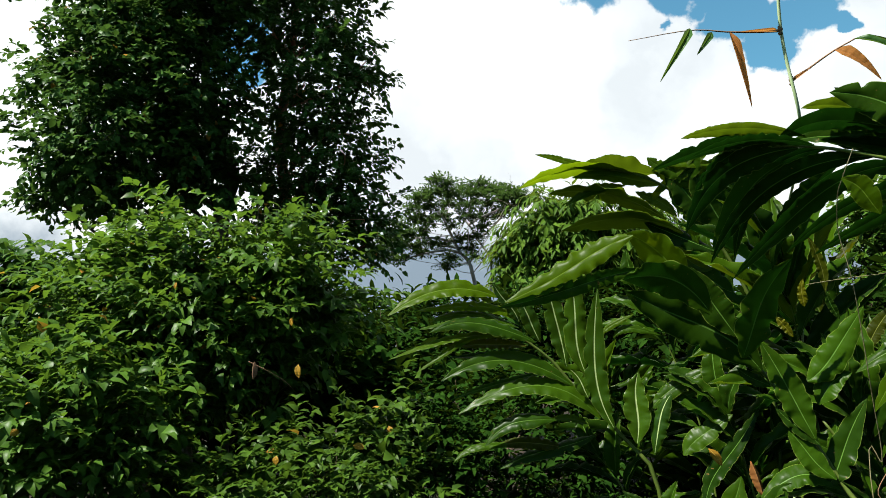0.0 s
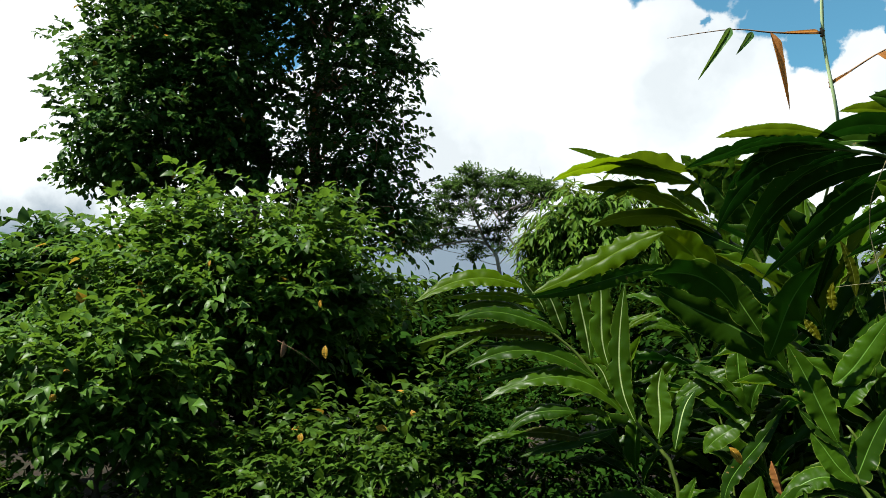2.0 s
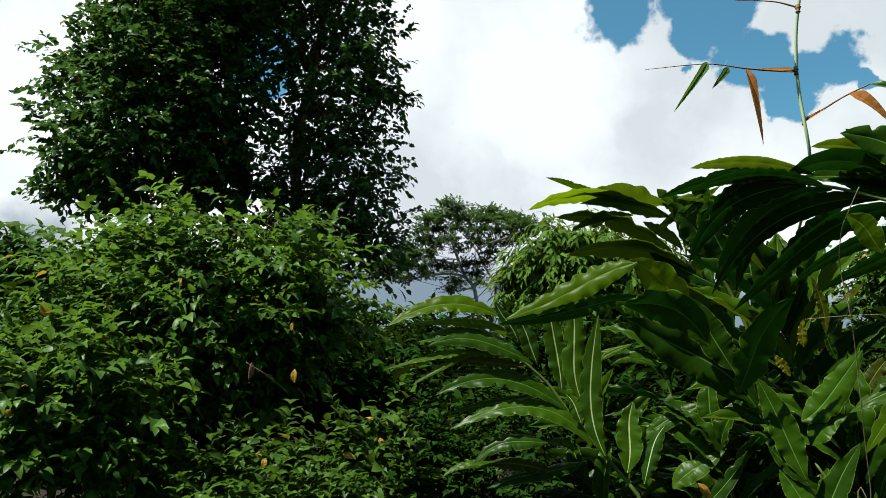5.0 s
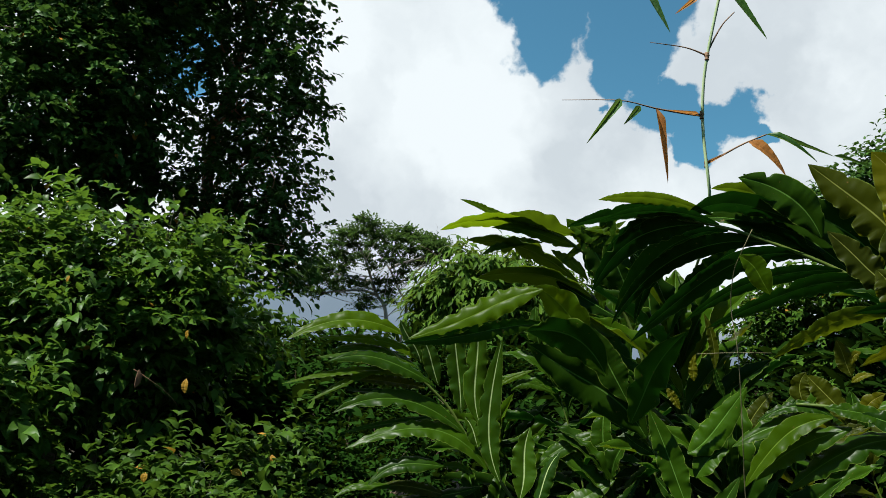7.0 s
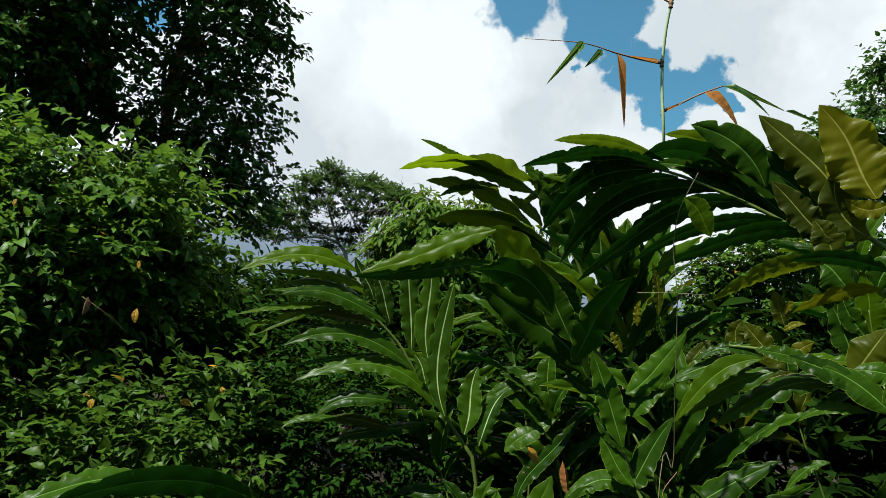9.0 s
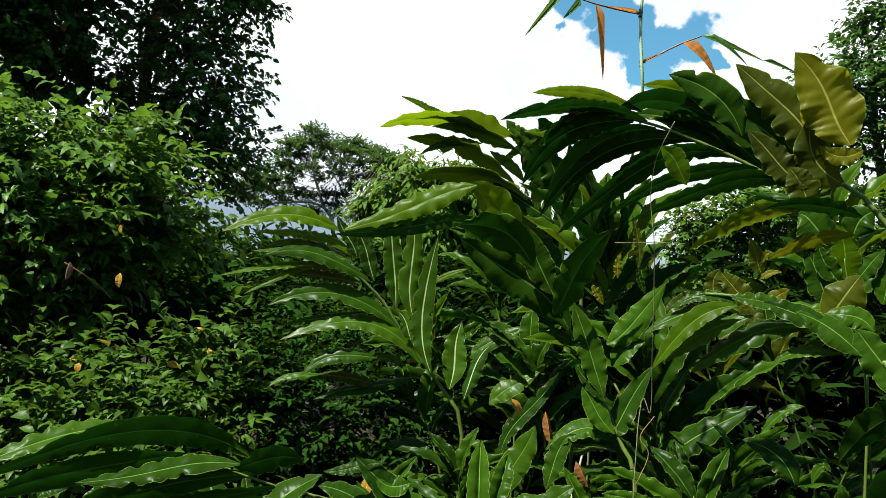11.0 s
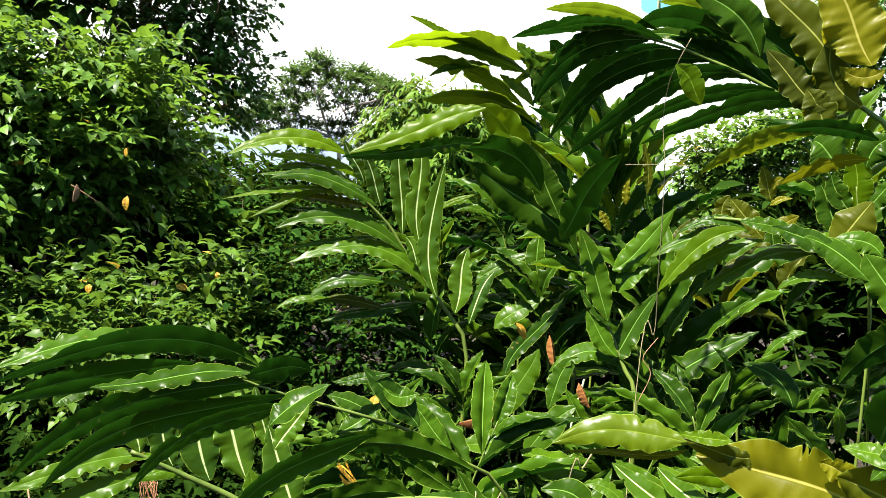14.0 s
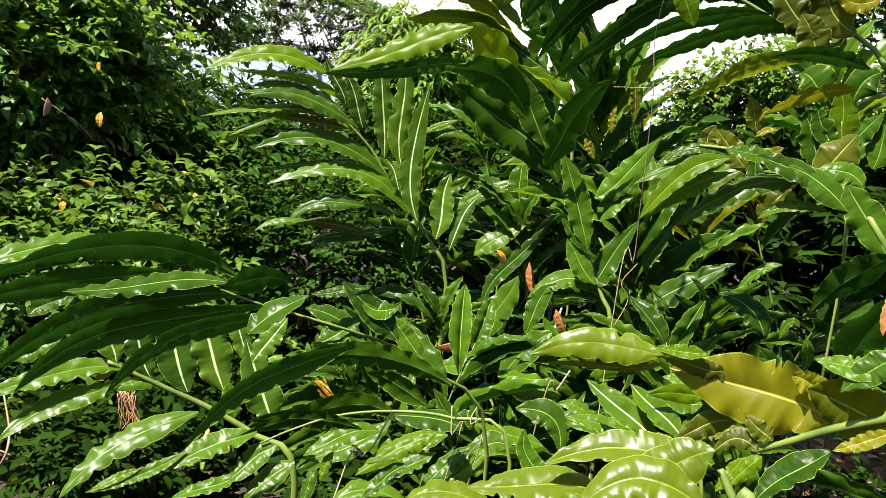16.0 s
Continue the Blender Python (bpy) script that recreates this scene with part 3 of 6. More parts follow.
# ---- far woods that close the view all round ----
def far_woods():
    rng = np.random.default_rng(5)
    cl = []
    for k in range(110):
        a = k / 110 * 2 * math.pi
        d = rng.uniform(85, 130)
        r = rng.uniform(3.5, 5.0)
        cl.append((d * math.sin(a), d * math.cos(a), r * 0.6, r))
    p, a, n, s = sprays(cl, 0.6, 4, 1.6, 1.5, rng, 0.2)
    ob = new("far_woods", leaves_mesh("far_woods", p, a, n, s, "ovate", M_FEATHER, rng))
    tagged(ob, "low dark green line of distant woods", "woods", kind="stuff")


far_woods()

# ---- the tall dark-leaved trees behind the shrubs ----
TREE_KW = dict(per_m2=27, leaves=9, twig=0.46, size=0.142, wild=0.6, droop=0.45, inner=0.25, up=0.15, spread=0.9, lumps=0.36, stray=0.2)
left_crown = [(-7.058, 12.024, 6.609, 0.799), (-5.711, 11.669, 6.713, 1.09), (-6.383, 12.07, 7.904, 0.936), (-4.915, 11.878, 7.62, 1.016), (-4.642, 11.811, 6.096, 0.942),
              (-7.068, 12.022, 5.235, 0.756), (-5.852, 11.655, 5.38, 0.975), (-4.955, 12.132, 5.179, 0.756), (-7.516, 12.305, 4.543, 0.41), (-6.806, 12.53, 4.619, 0.395), (-5.806, 12.089, 9.344, 1.162), (-4.442, 12.191, 9.099, 1.162), (-5.076, 12.308, 10.853, 1.198), (-6.3, 12.2, 4.65, 0.6), (-5.35, 12.5, 4.55, 0.5), (-4.3, 12.5, 4.9, 0.5)]
leafy("tall_tree", "tall tree with a dense crown of dark green leaves", "tree", (-4.743, 13.475, 0.218), [(-4.6, 13.2, -0.1), (-4.725, 13.17, 2.309), (-4.587, 12.902, 4.188), (-4.373, 12.806, 4.914), (-4.741, 12.558, 6.493), (-5.085, 12.203, 8.802)], 0.2,
      left_crown, M_TREE, M_BARK, 11, limb_r=0.06, shape="round", trunks=[[(-4.587, 12.902, 4.188), (-4.713, 12.729, 4.639), (-5.521, 12.431, 5.718), (-6.473, 12.135, 6.734)]], **TREE_KW)
right_crown = [(-3.603, 12.653, 7.598, 0.965), (-2.528, 12.693, 7.676, 0.804), (-1.915, 12.849, 6.811, 0.558), (-2.945, 12.636, 6.55, 0.951), (-2.375, 12.965, 5.867, 0.751), (-3.508, 13.131, 5.745, 0.762), (-2.19, 13.099, 5.013, 0.729), (-2.95, 13.106, 4.714, 0.751),
               (-1.909, 13.321, 4.282, 0.648), (-2.567, 13.333, 3.978, 0.67), (-1.931, 13.413, 3.64, 0.519), (-3.621, 13.574, 4.059, 0.663), (-2.746, 12.697, 8.959, 0.926), (-3.713, 12.6, 9.308, 0.98), (-3.182, 12.653, 10.502, 1.05), (-3.919, 13.415, 5.051, 0.4), (-3.9, 13.3, 4.3, 0.45), (-3.1, 13.3, 4.2, 0.5)]
RIGHT_KW = dict(TREE_KW)
RIGHT_KW.update(per_m2=18, size=0.13, lumps=0.4)
leafy("tall_tree", "tall tree with reddish trunk and open dark green crown", "tree", (-3.3, 14.0, 0), [(-3.3, 14.0, -0.1), (-3.666, 13.964, 2.763), (-3.613, 13.691, 4.649), (-3.658, 13.494, 5.982), (-3.325, 13.235, 7.861), (-3.146, 12.952, 9.855)], 0.16,
      right_crown, M_TREE, M_REDBARK, 12, limb_r=0.05, shape="round", **RIGHT_KW)

# ---- the umbrella-crowned tree far off ----
flat_crown = [
    (-2.1, 41.9, 11.9, 0.72), (-1.5, 41.4, 11.6, 0.63), (-2.8, 42.7, 11.3, 0.73), (-3.4, 41.7, 10.9, 0.55), (-2.1, 41.4, 11.0, 0.86), (-1.2, 42.8, 11.3, 0.81), (-0.6, 45.0, 12.1, 0.68), (0.5, 44.5, 12.2, 0.76),
    (1.2, 44.4, 11.8, 0.84), (0.1, 42.1, 11.0, 0.80), (1.8, 43.4, 11.5, 0.82), (2.5, 42.3, 11.1, 0.80), (2.1, 41.9, 10.7, 0.87), (3.0, 41.6, 10.7, 0.63), (-2.8, 42.1, 10.4, 0.80), (-3.8, 45.1, 11.0, 0.68),
    (-1.6, 44.8, 11.1, 0.76), (-0.4, 44.8, 10.9, 0.85), (0.9, 44.7, 11.0, 0.84), (-3.7, 42.1, 9.7, 0.79), (-4.4, 42.6, 9.3, 0.72), (-3.0, 44.1, 9.8, 0.83), (-2.0, 44.5, 10.2, 0.67), (-5.3, 45.0, 9.2, 0.76),
    (-5.8, 45.1, 8.7, 0.85), (-3.9, 41.8, 8.6, 0.79), (-3.3, 44.1, 9.2, 0.66), (-4.9, 44.4, 8.4, 0.83), (-3.7, 43.8, 8.2, 0.82), (-2.4, 42.4, 8.1, 0.63), (-1.3, 43.6, 9.4, 0.57), (-0.3, 41.8, 9.6, 0.71),
    (0.7, 45.5, 10.2, 0.77), (1.7, 45.1, 10.4, 0.77), (2.5, 43.7, 10.5, 0.74), (3.0, 42.5, 10.5, 0.64), (-5.9, 45.4, 7.9, 0.85), (-4.6, 44.1, 7.5, 0.74), (-3.4, 45.5, 8.0, 0.68), (-1.9, 45.4, 8.5, 0.68),
    (-0.8, 43.9, 8.5, 0.66), (0.1, 43.5, 8.6, 0.65), (-0.3, 44.4, 8.0, 0.66), (-1.5, 43.7, 7.4, 0.65), (-1.6, 42.6, 6.7, 0.63), (0.5, 42.9, 9.1, 0.56), (-6.2, 44.8, 8.1, 0.68), (0.2, 42.0, 7.1, 0.47),
]
FLAT_KW = dict(per_m2=15, leaves=12, twig=0.5, size=0.18, droop=0.05, squash=0.36, inner=0.55, up=0.05, spread=1.0, lumps=0.45, stray=0.25)
leafy("umbrella_tree", "wide-crowned tree with layered feathery foliage and pale limbs", "tree", (0.97, 45.6, 0), [(0.97, 45.6, -0.1), (0.27, 45.2, 3.77), (-0.23, 44.59, 6.86), (-0.88, 44.47, 7.74), (-1.45, 44.26, 8.95), (-1.93, 44.05, 10.01), (-2.56, 43.85, 10.79)], 0.16,
      flat_crown, M_FEATHER, M_GREYBARK, 13, limb_r=0.028, limb_share=0.7, shape="tiny", trunks=[
          [(0.57, 45.4, 2.40), (1.11, 44.60, 6.75), (0.43, 44.40, 8.29), (-0.28, 44.19, 9.48), (-1.19, 43.98, 10.47)],
          [(-0.28, 44.19, 9.48), (0.55, 44.11, 9.95), (1.64, 44.00, 10.38), (2.52, 43.81, 11.10)],
          [(-1.37, 44.34, 8.47), (-2.69, 44.23, 8.73), (-3.81, 44.15, 8.69), (-5.04, 44.06, 8.45)],
          [(-0.88, 44.47, 7.74), (-1.73, 44.41, 7.92), (-3.16, 44.35, 7.75), (-4.39, 44.28, 7.44)],
          [(0.37, 44.35, 8.61), (1.18, 44.23, 9.24), (2.31, 43.97, 10.41)]], **FLAT_KW)

# ---- the bright tree with hanging leaves ----
DROOP_KW = dict(per_m2=62, leaves=7, twig=0.32, size=0.175, droop=1.0, inner=0.3, up=0.1, spread=0.7, lumps=0.3, turn=0.9)
leafy("drooping_tree", "rounded tree with bright green hanging narrow leaves", "tree", (1.827, 11.682, 0.802), [(1.9, 11.2, -0.1), (1.869, 11.503, 2.04), (1.804, 11.396, 2.75), (1.917, 11.299, 3.455)], 0.12,
      [(1.165, 10.865, 3.404, 0.534), (1.815, 10.726, 3.184, 0.693), (0.778, 11.093, 3.102, 0.404), (2.532, 10.974, 3.112, 0.689), (1.544, 10.786, 2.689, 0.592), (0.881, 10.963, 2.644, 0.517), (2.426, 11.055, 2.518, 0.689), (3.099, 11.214, 3.041, 0.527), (1.718, 11.053, 3.685, 0.351)],
      M_DROOP, M_BARK, 14, shape="long", limb_r=0.03, **DROOP_KW)

# ---- trees behind the ginger on the open side ----
BACK_KW = dict(per_m2=60, leaves=6, twig=0.3, size=0.09, droop=0.35, inner=0.45, up=0.2, spread=0.9, lumps=0.3)
leafy("broadleaf_tree", "dark green tree with small leaves rising above the ginger", "tree", (6.3, 7.6, 0), [(6.3, 7.6, -0.1), (7.238, 8.397, 3.24), (6.868, 8.221, 4.652), (6.638, 8.094, 5.644)], 0.09,
      [(6.165, 7.867, 4.873, 0.489), (5.894, 8.113, 4.825, 0.358), (6.668, 7.931, 5.36, 0.572), (5.599, 8.213, 4.426, 0.429), (5.259, 8.275, 4.308, 0.286), (6.203, 8.169, 4.224, 0.572), (7.14, 7.985, 4.639, 0.715), (6.346, 7.9, 5.817, 0.157), (6.569, 7.844, 5.99, 0.286)],
      M_TREE, M_BARK, 15, limb_r=0.025, **BACK_KW)
leafy("broadleaf_tree", "thin-leaved tree with gaps showing pale sky behind", "tree", (4.6, 7.3, 0), [(4.6, 7.3, -0.1), (5.195, 7.837, 1.959), (5.011, 7.741, 2.714), (5.038, 7.635, 3.368)], 0.07,
      [(4.469, 7.57, 2.941, 0.33), (4.946, 7.479, 3.134, 0.38), (5.443, 7.406, 3.202, 0.38), (4.404, 7.64, 2.552, 0.292), (4.79, 7.39, 2.531, 0.494), (5.405, 7.309, 2.553, 0.556), (4.29, 7.828, 2.745, 0.169), (6.052, 7.366, 2.969, 0.57), (4.423, 7.503, 2.11, 0.494), (5.316, 7.553, 3.666, 0.221), (4.132, 7.82, 2.918, 0.117),
       (4.04, 7.53, 2.75, 0.30), (4.27, 7.36, 2.94, 0.33), (4.55, 7.15, 3.09, 0.33), (4.46, 7.30, 2.66, 0.30), (4.23, 7.47, 2.48, 0.27), (4.84, 6.96, 3.09, 0.33), (3.96, 7.61, 2.50, 0.20)],
      M_BUSH, M_BARK, 16, limb_r=0.02, **dict(BACK_KW, per_m2=62, size=0.085, twig=0.25))

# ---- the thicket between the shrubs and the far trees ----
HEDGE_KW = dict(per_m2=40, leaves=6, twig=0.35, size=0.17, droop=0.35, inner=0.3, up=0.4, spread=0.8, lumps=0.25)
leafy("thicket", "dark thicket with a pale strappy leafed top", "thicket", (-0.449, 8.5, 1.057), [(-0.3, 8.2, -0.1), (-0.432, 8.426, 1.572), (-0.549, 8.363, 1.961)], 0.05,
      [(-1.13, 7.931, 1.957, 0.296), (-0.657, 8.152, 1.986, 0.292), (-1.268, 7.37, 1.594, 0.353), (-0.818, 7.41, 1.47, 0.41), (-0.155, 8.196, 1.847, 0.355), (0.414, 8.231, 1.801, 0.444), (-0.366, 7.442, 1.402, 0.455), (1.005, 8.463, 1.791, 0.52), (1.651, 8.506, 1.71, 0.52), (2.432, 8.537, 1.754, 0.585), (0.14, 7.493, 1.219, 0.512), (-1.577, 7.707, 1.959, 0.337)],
      M_HEDGE_SHADED, M_BARK, 17, shape="long", limb_r=0.015, **HEDGE_KW)
leafy("shrub", "dark round shrub half hidden behind the larger shrub", "shrub", (-5.4, 7.4, 0), [(-5.4, 7.4, -0.1), (-4.725, 7.015, 1.316), (-4.671, 6.926, 1.993)], 0.06,
      [(-4.728, 6.906, 2.105, 0.455), (-4.46, 7.09, 2.417, 0.304), (-5.294, 6.869, 1.983, 0.569), (-4.613, 6.994, 1.543, 0.512), (-5.234, 6.976, 1.251, 0.569), (-4.283, 7.179, 1.898, 0.41), (-4.618, 7.314, 2.262, 0.41)],
      M_TREE, M_BARK, 18, limb_r=0.02, **dict(HEDGE_KW, size=0.15, per_m2=46))

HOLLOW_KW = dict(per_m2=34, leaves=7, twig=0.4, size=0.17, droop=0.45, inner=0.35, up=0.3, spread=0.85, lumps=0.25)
leafy("thicket", "thicket under and behind the shrubs, leaves darkened for shade", "thicket", (-1.6, 7.0, 0), [(-1.6, 7.0, -0.1), (-1.951, 6.833, 0.892), (-1.885, 6.776, 1.302)], 0.05,
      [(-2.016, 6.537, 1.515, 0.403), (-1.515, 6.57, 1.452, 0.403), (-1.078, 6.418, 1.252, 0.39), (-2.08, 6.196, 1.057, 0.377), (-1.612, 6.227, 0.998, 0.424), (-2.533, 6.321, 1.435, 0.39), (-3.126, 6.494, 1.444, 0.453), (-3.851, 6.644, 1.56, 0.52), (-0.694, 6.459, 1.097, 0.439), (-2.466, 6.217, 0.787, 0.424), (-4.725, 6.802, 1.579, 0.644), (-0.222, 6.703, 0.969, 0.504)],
      M_HEDGE_SHADED, M_BARK, 27, limb_r=0.012, **HOLLOW_KW)
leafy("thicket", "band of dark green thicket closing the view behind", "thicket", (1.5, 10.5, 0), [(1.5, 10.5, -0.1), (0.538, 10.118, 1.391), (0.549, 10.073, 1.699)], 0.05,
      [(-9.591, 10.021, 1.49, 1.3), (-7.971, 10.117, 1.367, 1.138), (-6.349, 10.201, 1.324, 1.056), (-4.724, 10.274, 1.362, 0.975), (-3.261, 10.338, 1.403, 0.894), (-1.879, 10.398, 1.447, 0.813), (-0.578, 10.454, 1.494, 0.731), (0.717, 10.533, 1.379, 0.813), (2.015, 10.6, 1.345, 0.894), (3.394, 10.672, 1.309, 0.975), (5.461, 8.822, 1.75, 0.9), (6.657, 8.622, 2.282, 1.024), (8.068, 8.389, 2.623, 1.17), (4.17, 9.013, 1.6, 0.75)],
      M_HEDGE_SHADED, M_BARK, 28, limb_r=0.012, **dict(HOLLOW_KW, size=0.2, per_m2=22))

# ---- the large shrub ----
SHRUB_KW = dict(per_m2=66, leaves=9, twig=0.33, size=0.087, wild=0.36, stray=0.13, droop=0.32, inner=0.3, up=0.12, spread=0.85, lumps=0.68)
leafy("large_shrub", "large spreading shrub with heart-shaped green leaves, a few yellowed", "shrub", (-1.75, 5.2, 0), [(-1.75, 5.2, -0.1), (-1.942, 5.314, 0.904), (-1.901, 5.224, 1.534), (-1.941, 5.053, 2)], 0.05,
      [(-2.562, 5.126, 1.985, 0.338), (-2.246, 5.009, 2.201, 0.312), (-1.815, 4.932, 2.177, 0.336), (-1.435, 4.957, 2.13, 0.344), (-1.074, 4.981, 2.082, 0.306), (-1.706, 4.786, 1.825, 0.347), (-2.233, 4.865, 1.806, 0.336), (-1.305, 4.81, 1.796, 0.227),
       # four clumps at y 5.5 to 5.7: hidden, added to shade the hollow
       (-2.012, 5.098, 2.356, 0.167), (-1.535, 5.122, 2.352, 0.167), (-2.504, 5.177, 2.352, 0.163), (-1.179, 5.147, 2.295, 0.119), (-0.992, 5.208, 1.943, 0.199), (-0.962, 5.257, 2.312, 0.098), (-2.142, 5.009, 1.543, 0.229), (-2.3, 5.6, 2.15, 0.42), (-1.65, 5.7, 2.15, 0.42), (-2.9, 5.5, 1.95, 0.42), (-1.1, 5.55, 2.05, 0.34),
       (-1.692, 4.945, 1.556, 0.27), (-1.443, 5.038, 1.651, 0.27), (-1.165, 5.128, 1.668, 0.24), (-0.910, 5.189, 1.768, 0.20), (-1.549, 5.004, 1.403, 0.20), (-1.236, 5.113, 1.430, 0.18)],
      M_BUSH, M_BARK, 19, limb_r=0.014, trunks=[[(-1.6, 5.1, -0.1), (-1.624, 5.216, 0.987), (-1.453, 5.157, 1.446), (-1.32, 5.096, 1.906)], [(-2.0, 5.2, -0.1), (-2.26, 5.298, 0.912), (-2.304, 5.226, 1.387), (-2.427, 5.151, 1.863)]], **SHRUB_KW)
leafy("shrub", "leafy green shrub with broad sunlit leaves", "shrub", (-2.1, 4.0, 0), [(-2.1, 4.0, -0.1), (-2.189, 4.305, 0.805), (-2.208, 4.249, 1.182)], 0.03,
      [(-2.419, 4.192, 1.501, 0.222), (-1.983, 4.109, 1.524, 0.204), (-2.086, 4.041, 1.261, 0.253), (-1.791, 4.243, 1.359, 0.196), (-2.707, 4.191, 1.415, 0.317), (-2.244, 4.068, 1.027, 0.301), (-1.877, 4.19, 1.001, 0.278), (-1.73, 4.479, 1.147, 0.207), (-1.741, 4.527, 0.817, 0.233), (-2.678, 4.149, 1.022, 0.309)],
      M_BUSH, M_BARK, 20, limb_r=0.01, **dict(SHRUB_KW, size=0.085, per_m2=68))

# ---- the low shrubs in front ----
LOW_KW = dict(per_m2=100, leaves=9, twig=0.26, wild=0.4, stray=0.22, size=0.07, droop=0.3, inner=0.25, up=0.2, spread=0.85, lumps=0.5)
leafy("low_shrub", "low spreading shrub with small toothed sunlit leaves", "shrub", (-0.95, 3.9, 0), [(-0.95, 3.9, -0.1), (-0.734, 4.199, 0.583), (-0.744, 4.227, 0.875)], 0.02,
      [(-1.162, 4.316, 0.957, 0.181), (-0.857, 4.266, 1.064, 0.176), (-0.546, 4.211, 1.127, 0.17), (-0.298, 4.273, 1.222, 0.15), (-0.928, 4.055, 0.839, 0.193), (-0.579, 3.992, 0.894, 0.207), (-0.275, 4.04, 0.959, 0.199), (-1.326, 4.231, 0.795, 0.228), (-0.999, 3.95, 0.65, 0.215), (-0.631, 3.88, 0.681, 0.215), (-0.284, 3.921, 0.745, 0.221)],
      M_LOW, M_BARK, 21, limb_r=0.008, **LOW_KW)
# takes the shade-darkened thicket leaf, not the low shrub's own green
leafy("low_shrub", "low dense shrub behind the ginger, small leaves darkened for shade", "shrub", (0.25, 4.1, 0), [(0.25, 4.1, -0.1), (0.262, 4.118, 0.72), (0.281, 4.142, 1.025)], 0.02,
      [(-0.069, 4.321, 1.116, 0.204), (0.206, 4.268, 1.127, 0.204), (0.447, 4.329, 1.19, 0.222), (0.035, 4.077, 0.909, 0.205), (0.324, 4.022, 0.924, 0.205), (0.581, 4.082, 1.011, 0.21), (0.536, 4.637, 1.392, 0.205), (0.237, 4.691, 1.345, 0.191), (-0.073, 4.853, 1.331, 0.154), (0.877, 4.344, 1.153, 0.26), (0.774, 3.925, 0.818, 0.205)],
      M_HEDGE_SHADED, M_BARK, 22, limb_r=0.008, **dict(LOW_KW, size=0.055))
leafy("undergrowth", "sparse undergrowth beneath the ginger stems, leaf colour darkened for shade", "undergrowth", (1.9, 4.2, 0), [(1.9, 4.2, -0.1), (1.894, 4.112, 0.789), (1.865, 4.159, 1.241)], 0.02,
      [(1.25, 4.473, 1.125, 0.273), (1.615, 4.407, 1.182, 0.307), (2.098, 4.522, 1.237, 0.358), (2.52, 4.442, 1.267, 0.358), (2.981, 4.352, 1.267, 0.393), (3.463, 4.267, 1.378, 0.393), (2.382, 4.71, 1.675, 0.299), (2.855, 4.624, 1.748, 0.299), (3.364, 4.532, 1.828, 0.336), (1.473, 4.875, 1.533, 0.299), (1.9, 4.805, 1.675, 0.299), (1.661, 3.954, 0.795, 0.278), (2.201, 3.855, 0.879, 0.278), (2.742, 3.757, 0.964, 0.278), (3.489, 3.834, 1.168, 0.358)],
      M_COVER_SHADED, M_BARK, 23, limb_r=0.008, shape="long", **dict(LOW_KW, size=0.2, per_m2=34, twig=0.3))
leafy("undergrowth", "small-leaved weeds in the shade under the ginger", "undergrowth", (-0.55, 3.0, 0), [],  0.02,
      [(-0.568, 3.417, 0.215, 0.118), (-0.698, 3.451, 0.314, 0.094), (-0.301, 3.257, 0.156, 0.114), (-0.759, 3.441, 0.067, 0.118), (0.424, 3.054, 0.619, 0.097), (0.579, 3.022, 0.599, 0.088), (0.292, 3.182, 0.614, 0.077), (0.819, 3.203, 0.858, 0.094), (-0.417, 3.169, 0.069, 0.11), (0.037, 3.191, 0.163, 0.091)],
      M_LOW, M_BARK, 24, **dict(LOW_KW, size=0.055, per_m2=60))

# ---- unseen dense growth, added at the sides and behind to cut sky light ----
for k, (ang, dist, h) in enumerate(((68, 7.5, 2.2), (100, 6.5, 1.9), (135, 7.0, 2.3), (170, 6.0, 1.6), (200, 6.5, 1.5), (235, 7.0, 1.6), (268, 6.5, 1.9), (295, 6.8, 2.0))):
    rnd_ring = random.Random(300 + k)
    cx, cy = dist * math.sin(radians(ang)), dist * math.cos(radians(ang))
    side = Vector((math.cos(radians(ang)), -math.sin(radians(ang)), 0))
    balls = [(cx + side.x * o + rnd_ring.uniform(-0.4, 0.4), cy + side.y * o + rnd_ring.uniform(-0.4, 0.4), z * h + rnd_ring.uniform(-0.15, 0.15), rnd_ring.uniform(0.55, 0.85)) for o in (-1.8, -0.9, 0, 0.9, 1.8) for z in (0.3, 0.72)]
    leafy("thicket", "unseen dense thicket added around the viewpoint to cut sky light", "thicket", (cx, cy, 0), [(cx, cy, -0.1), (cx + 0.1, cy, h * 0.4), (cx, cy + 0.1, h * 0.7)], 0.05,
          balls, M_HEDGE_SHADED, M_BARK, 310 + k, limb_r=0.014, **dict(HOLLOW_KW, size=0.16, per_m2=20))

# ---- ginger ----
UP = Vector((0, 0, 1))


def ginger(stem, leaves, label="tall ginger shoot with long glossy wavy leaves", root=None, r=0.010):
    """A ginger shoot: a cane that follows stem from the ground, and its leaves as rows of
    (base, tip, width, kind, arch, face)."""
    first = Vector(stem[0])
    foot = Vector(root) if root else Vector((first.x, first.y, 0)) + (first - Vector(stem[1])).xy.to_3d() * 0.5
    foot.z = -0.05
    ob = thing("ginger_shoot", foot, label, "ginger plant", "ginger clump")
    v, f = tube([foot, foot.lerp(first, 0.5) + Vector((0, 0, 0.03)), *stem], r, r * 0.45, 26, 8)
    part("stem", mesh_from("stem", v, f, M_STEM), ob)
    add_leaves(ob, leaves)
    return ob


def add_leaves(ob, leaves):
    for base, tip, width, mat, arch, face in leaves:
        style = "curled" if mat is M_DRY else "pleated" if mat in (M_GINGER_YELLOW, M_GINGER_GOLD) else "ruffled"
        put_leaf(ob, base, tip, face, width, mat, arch, style)


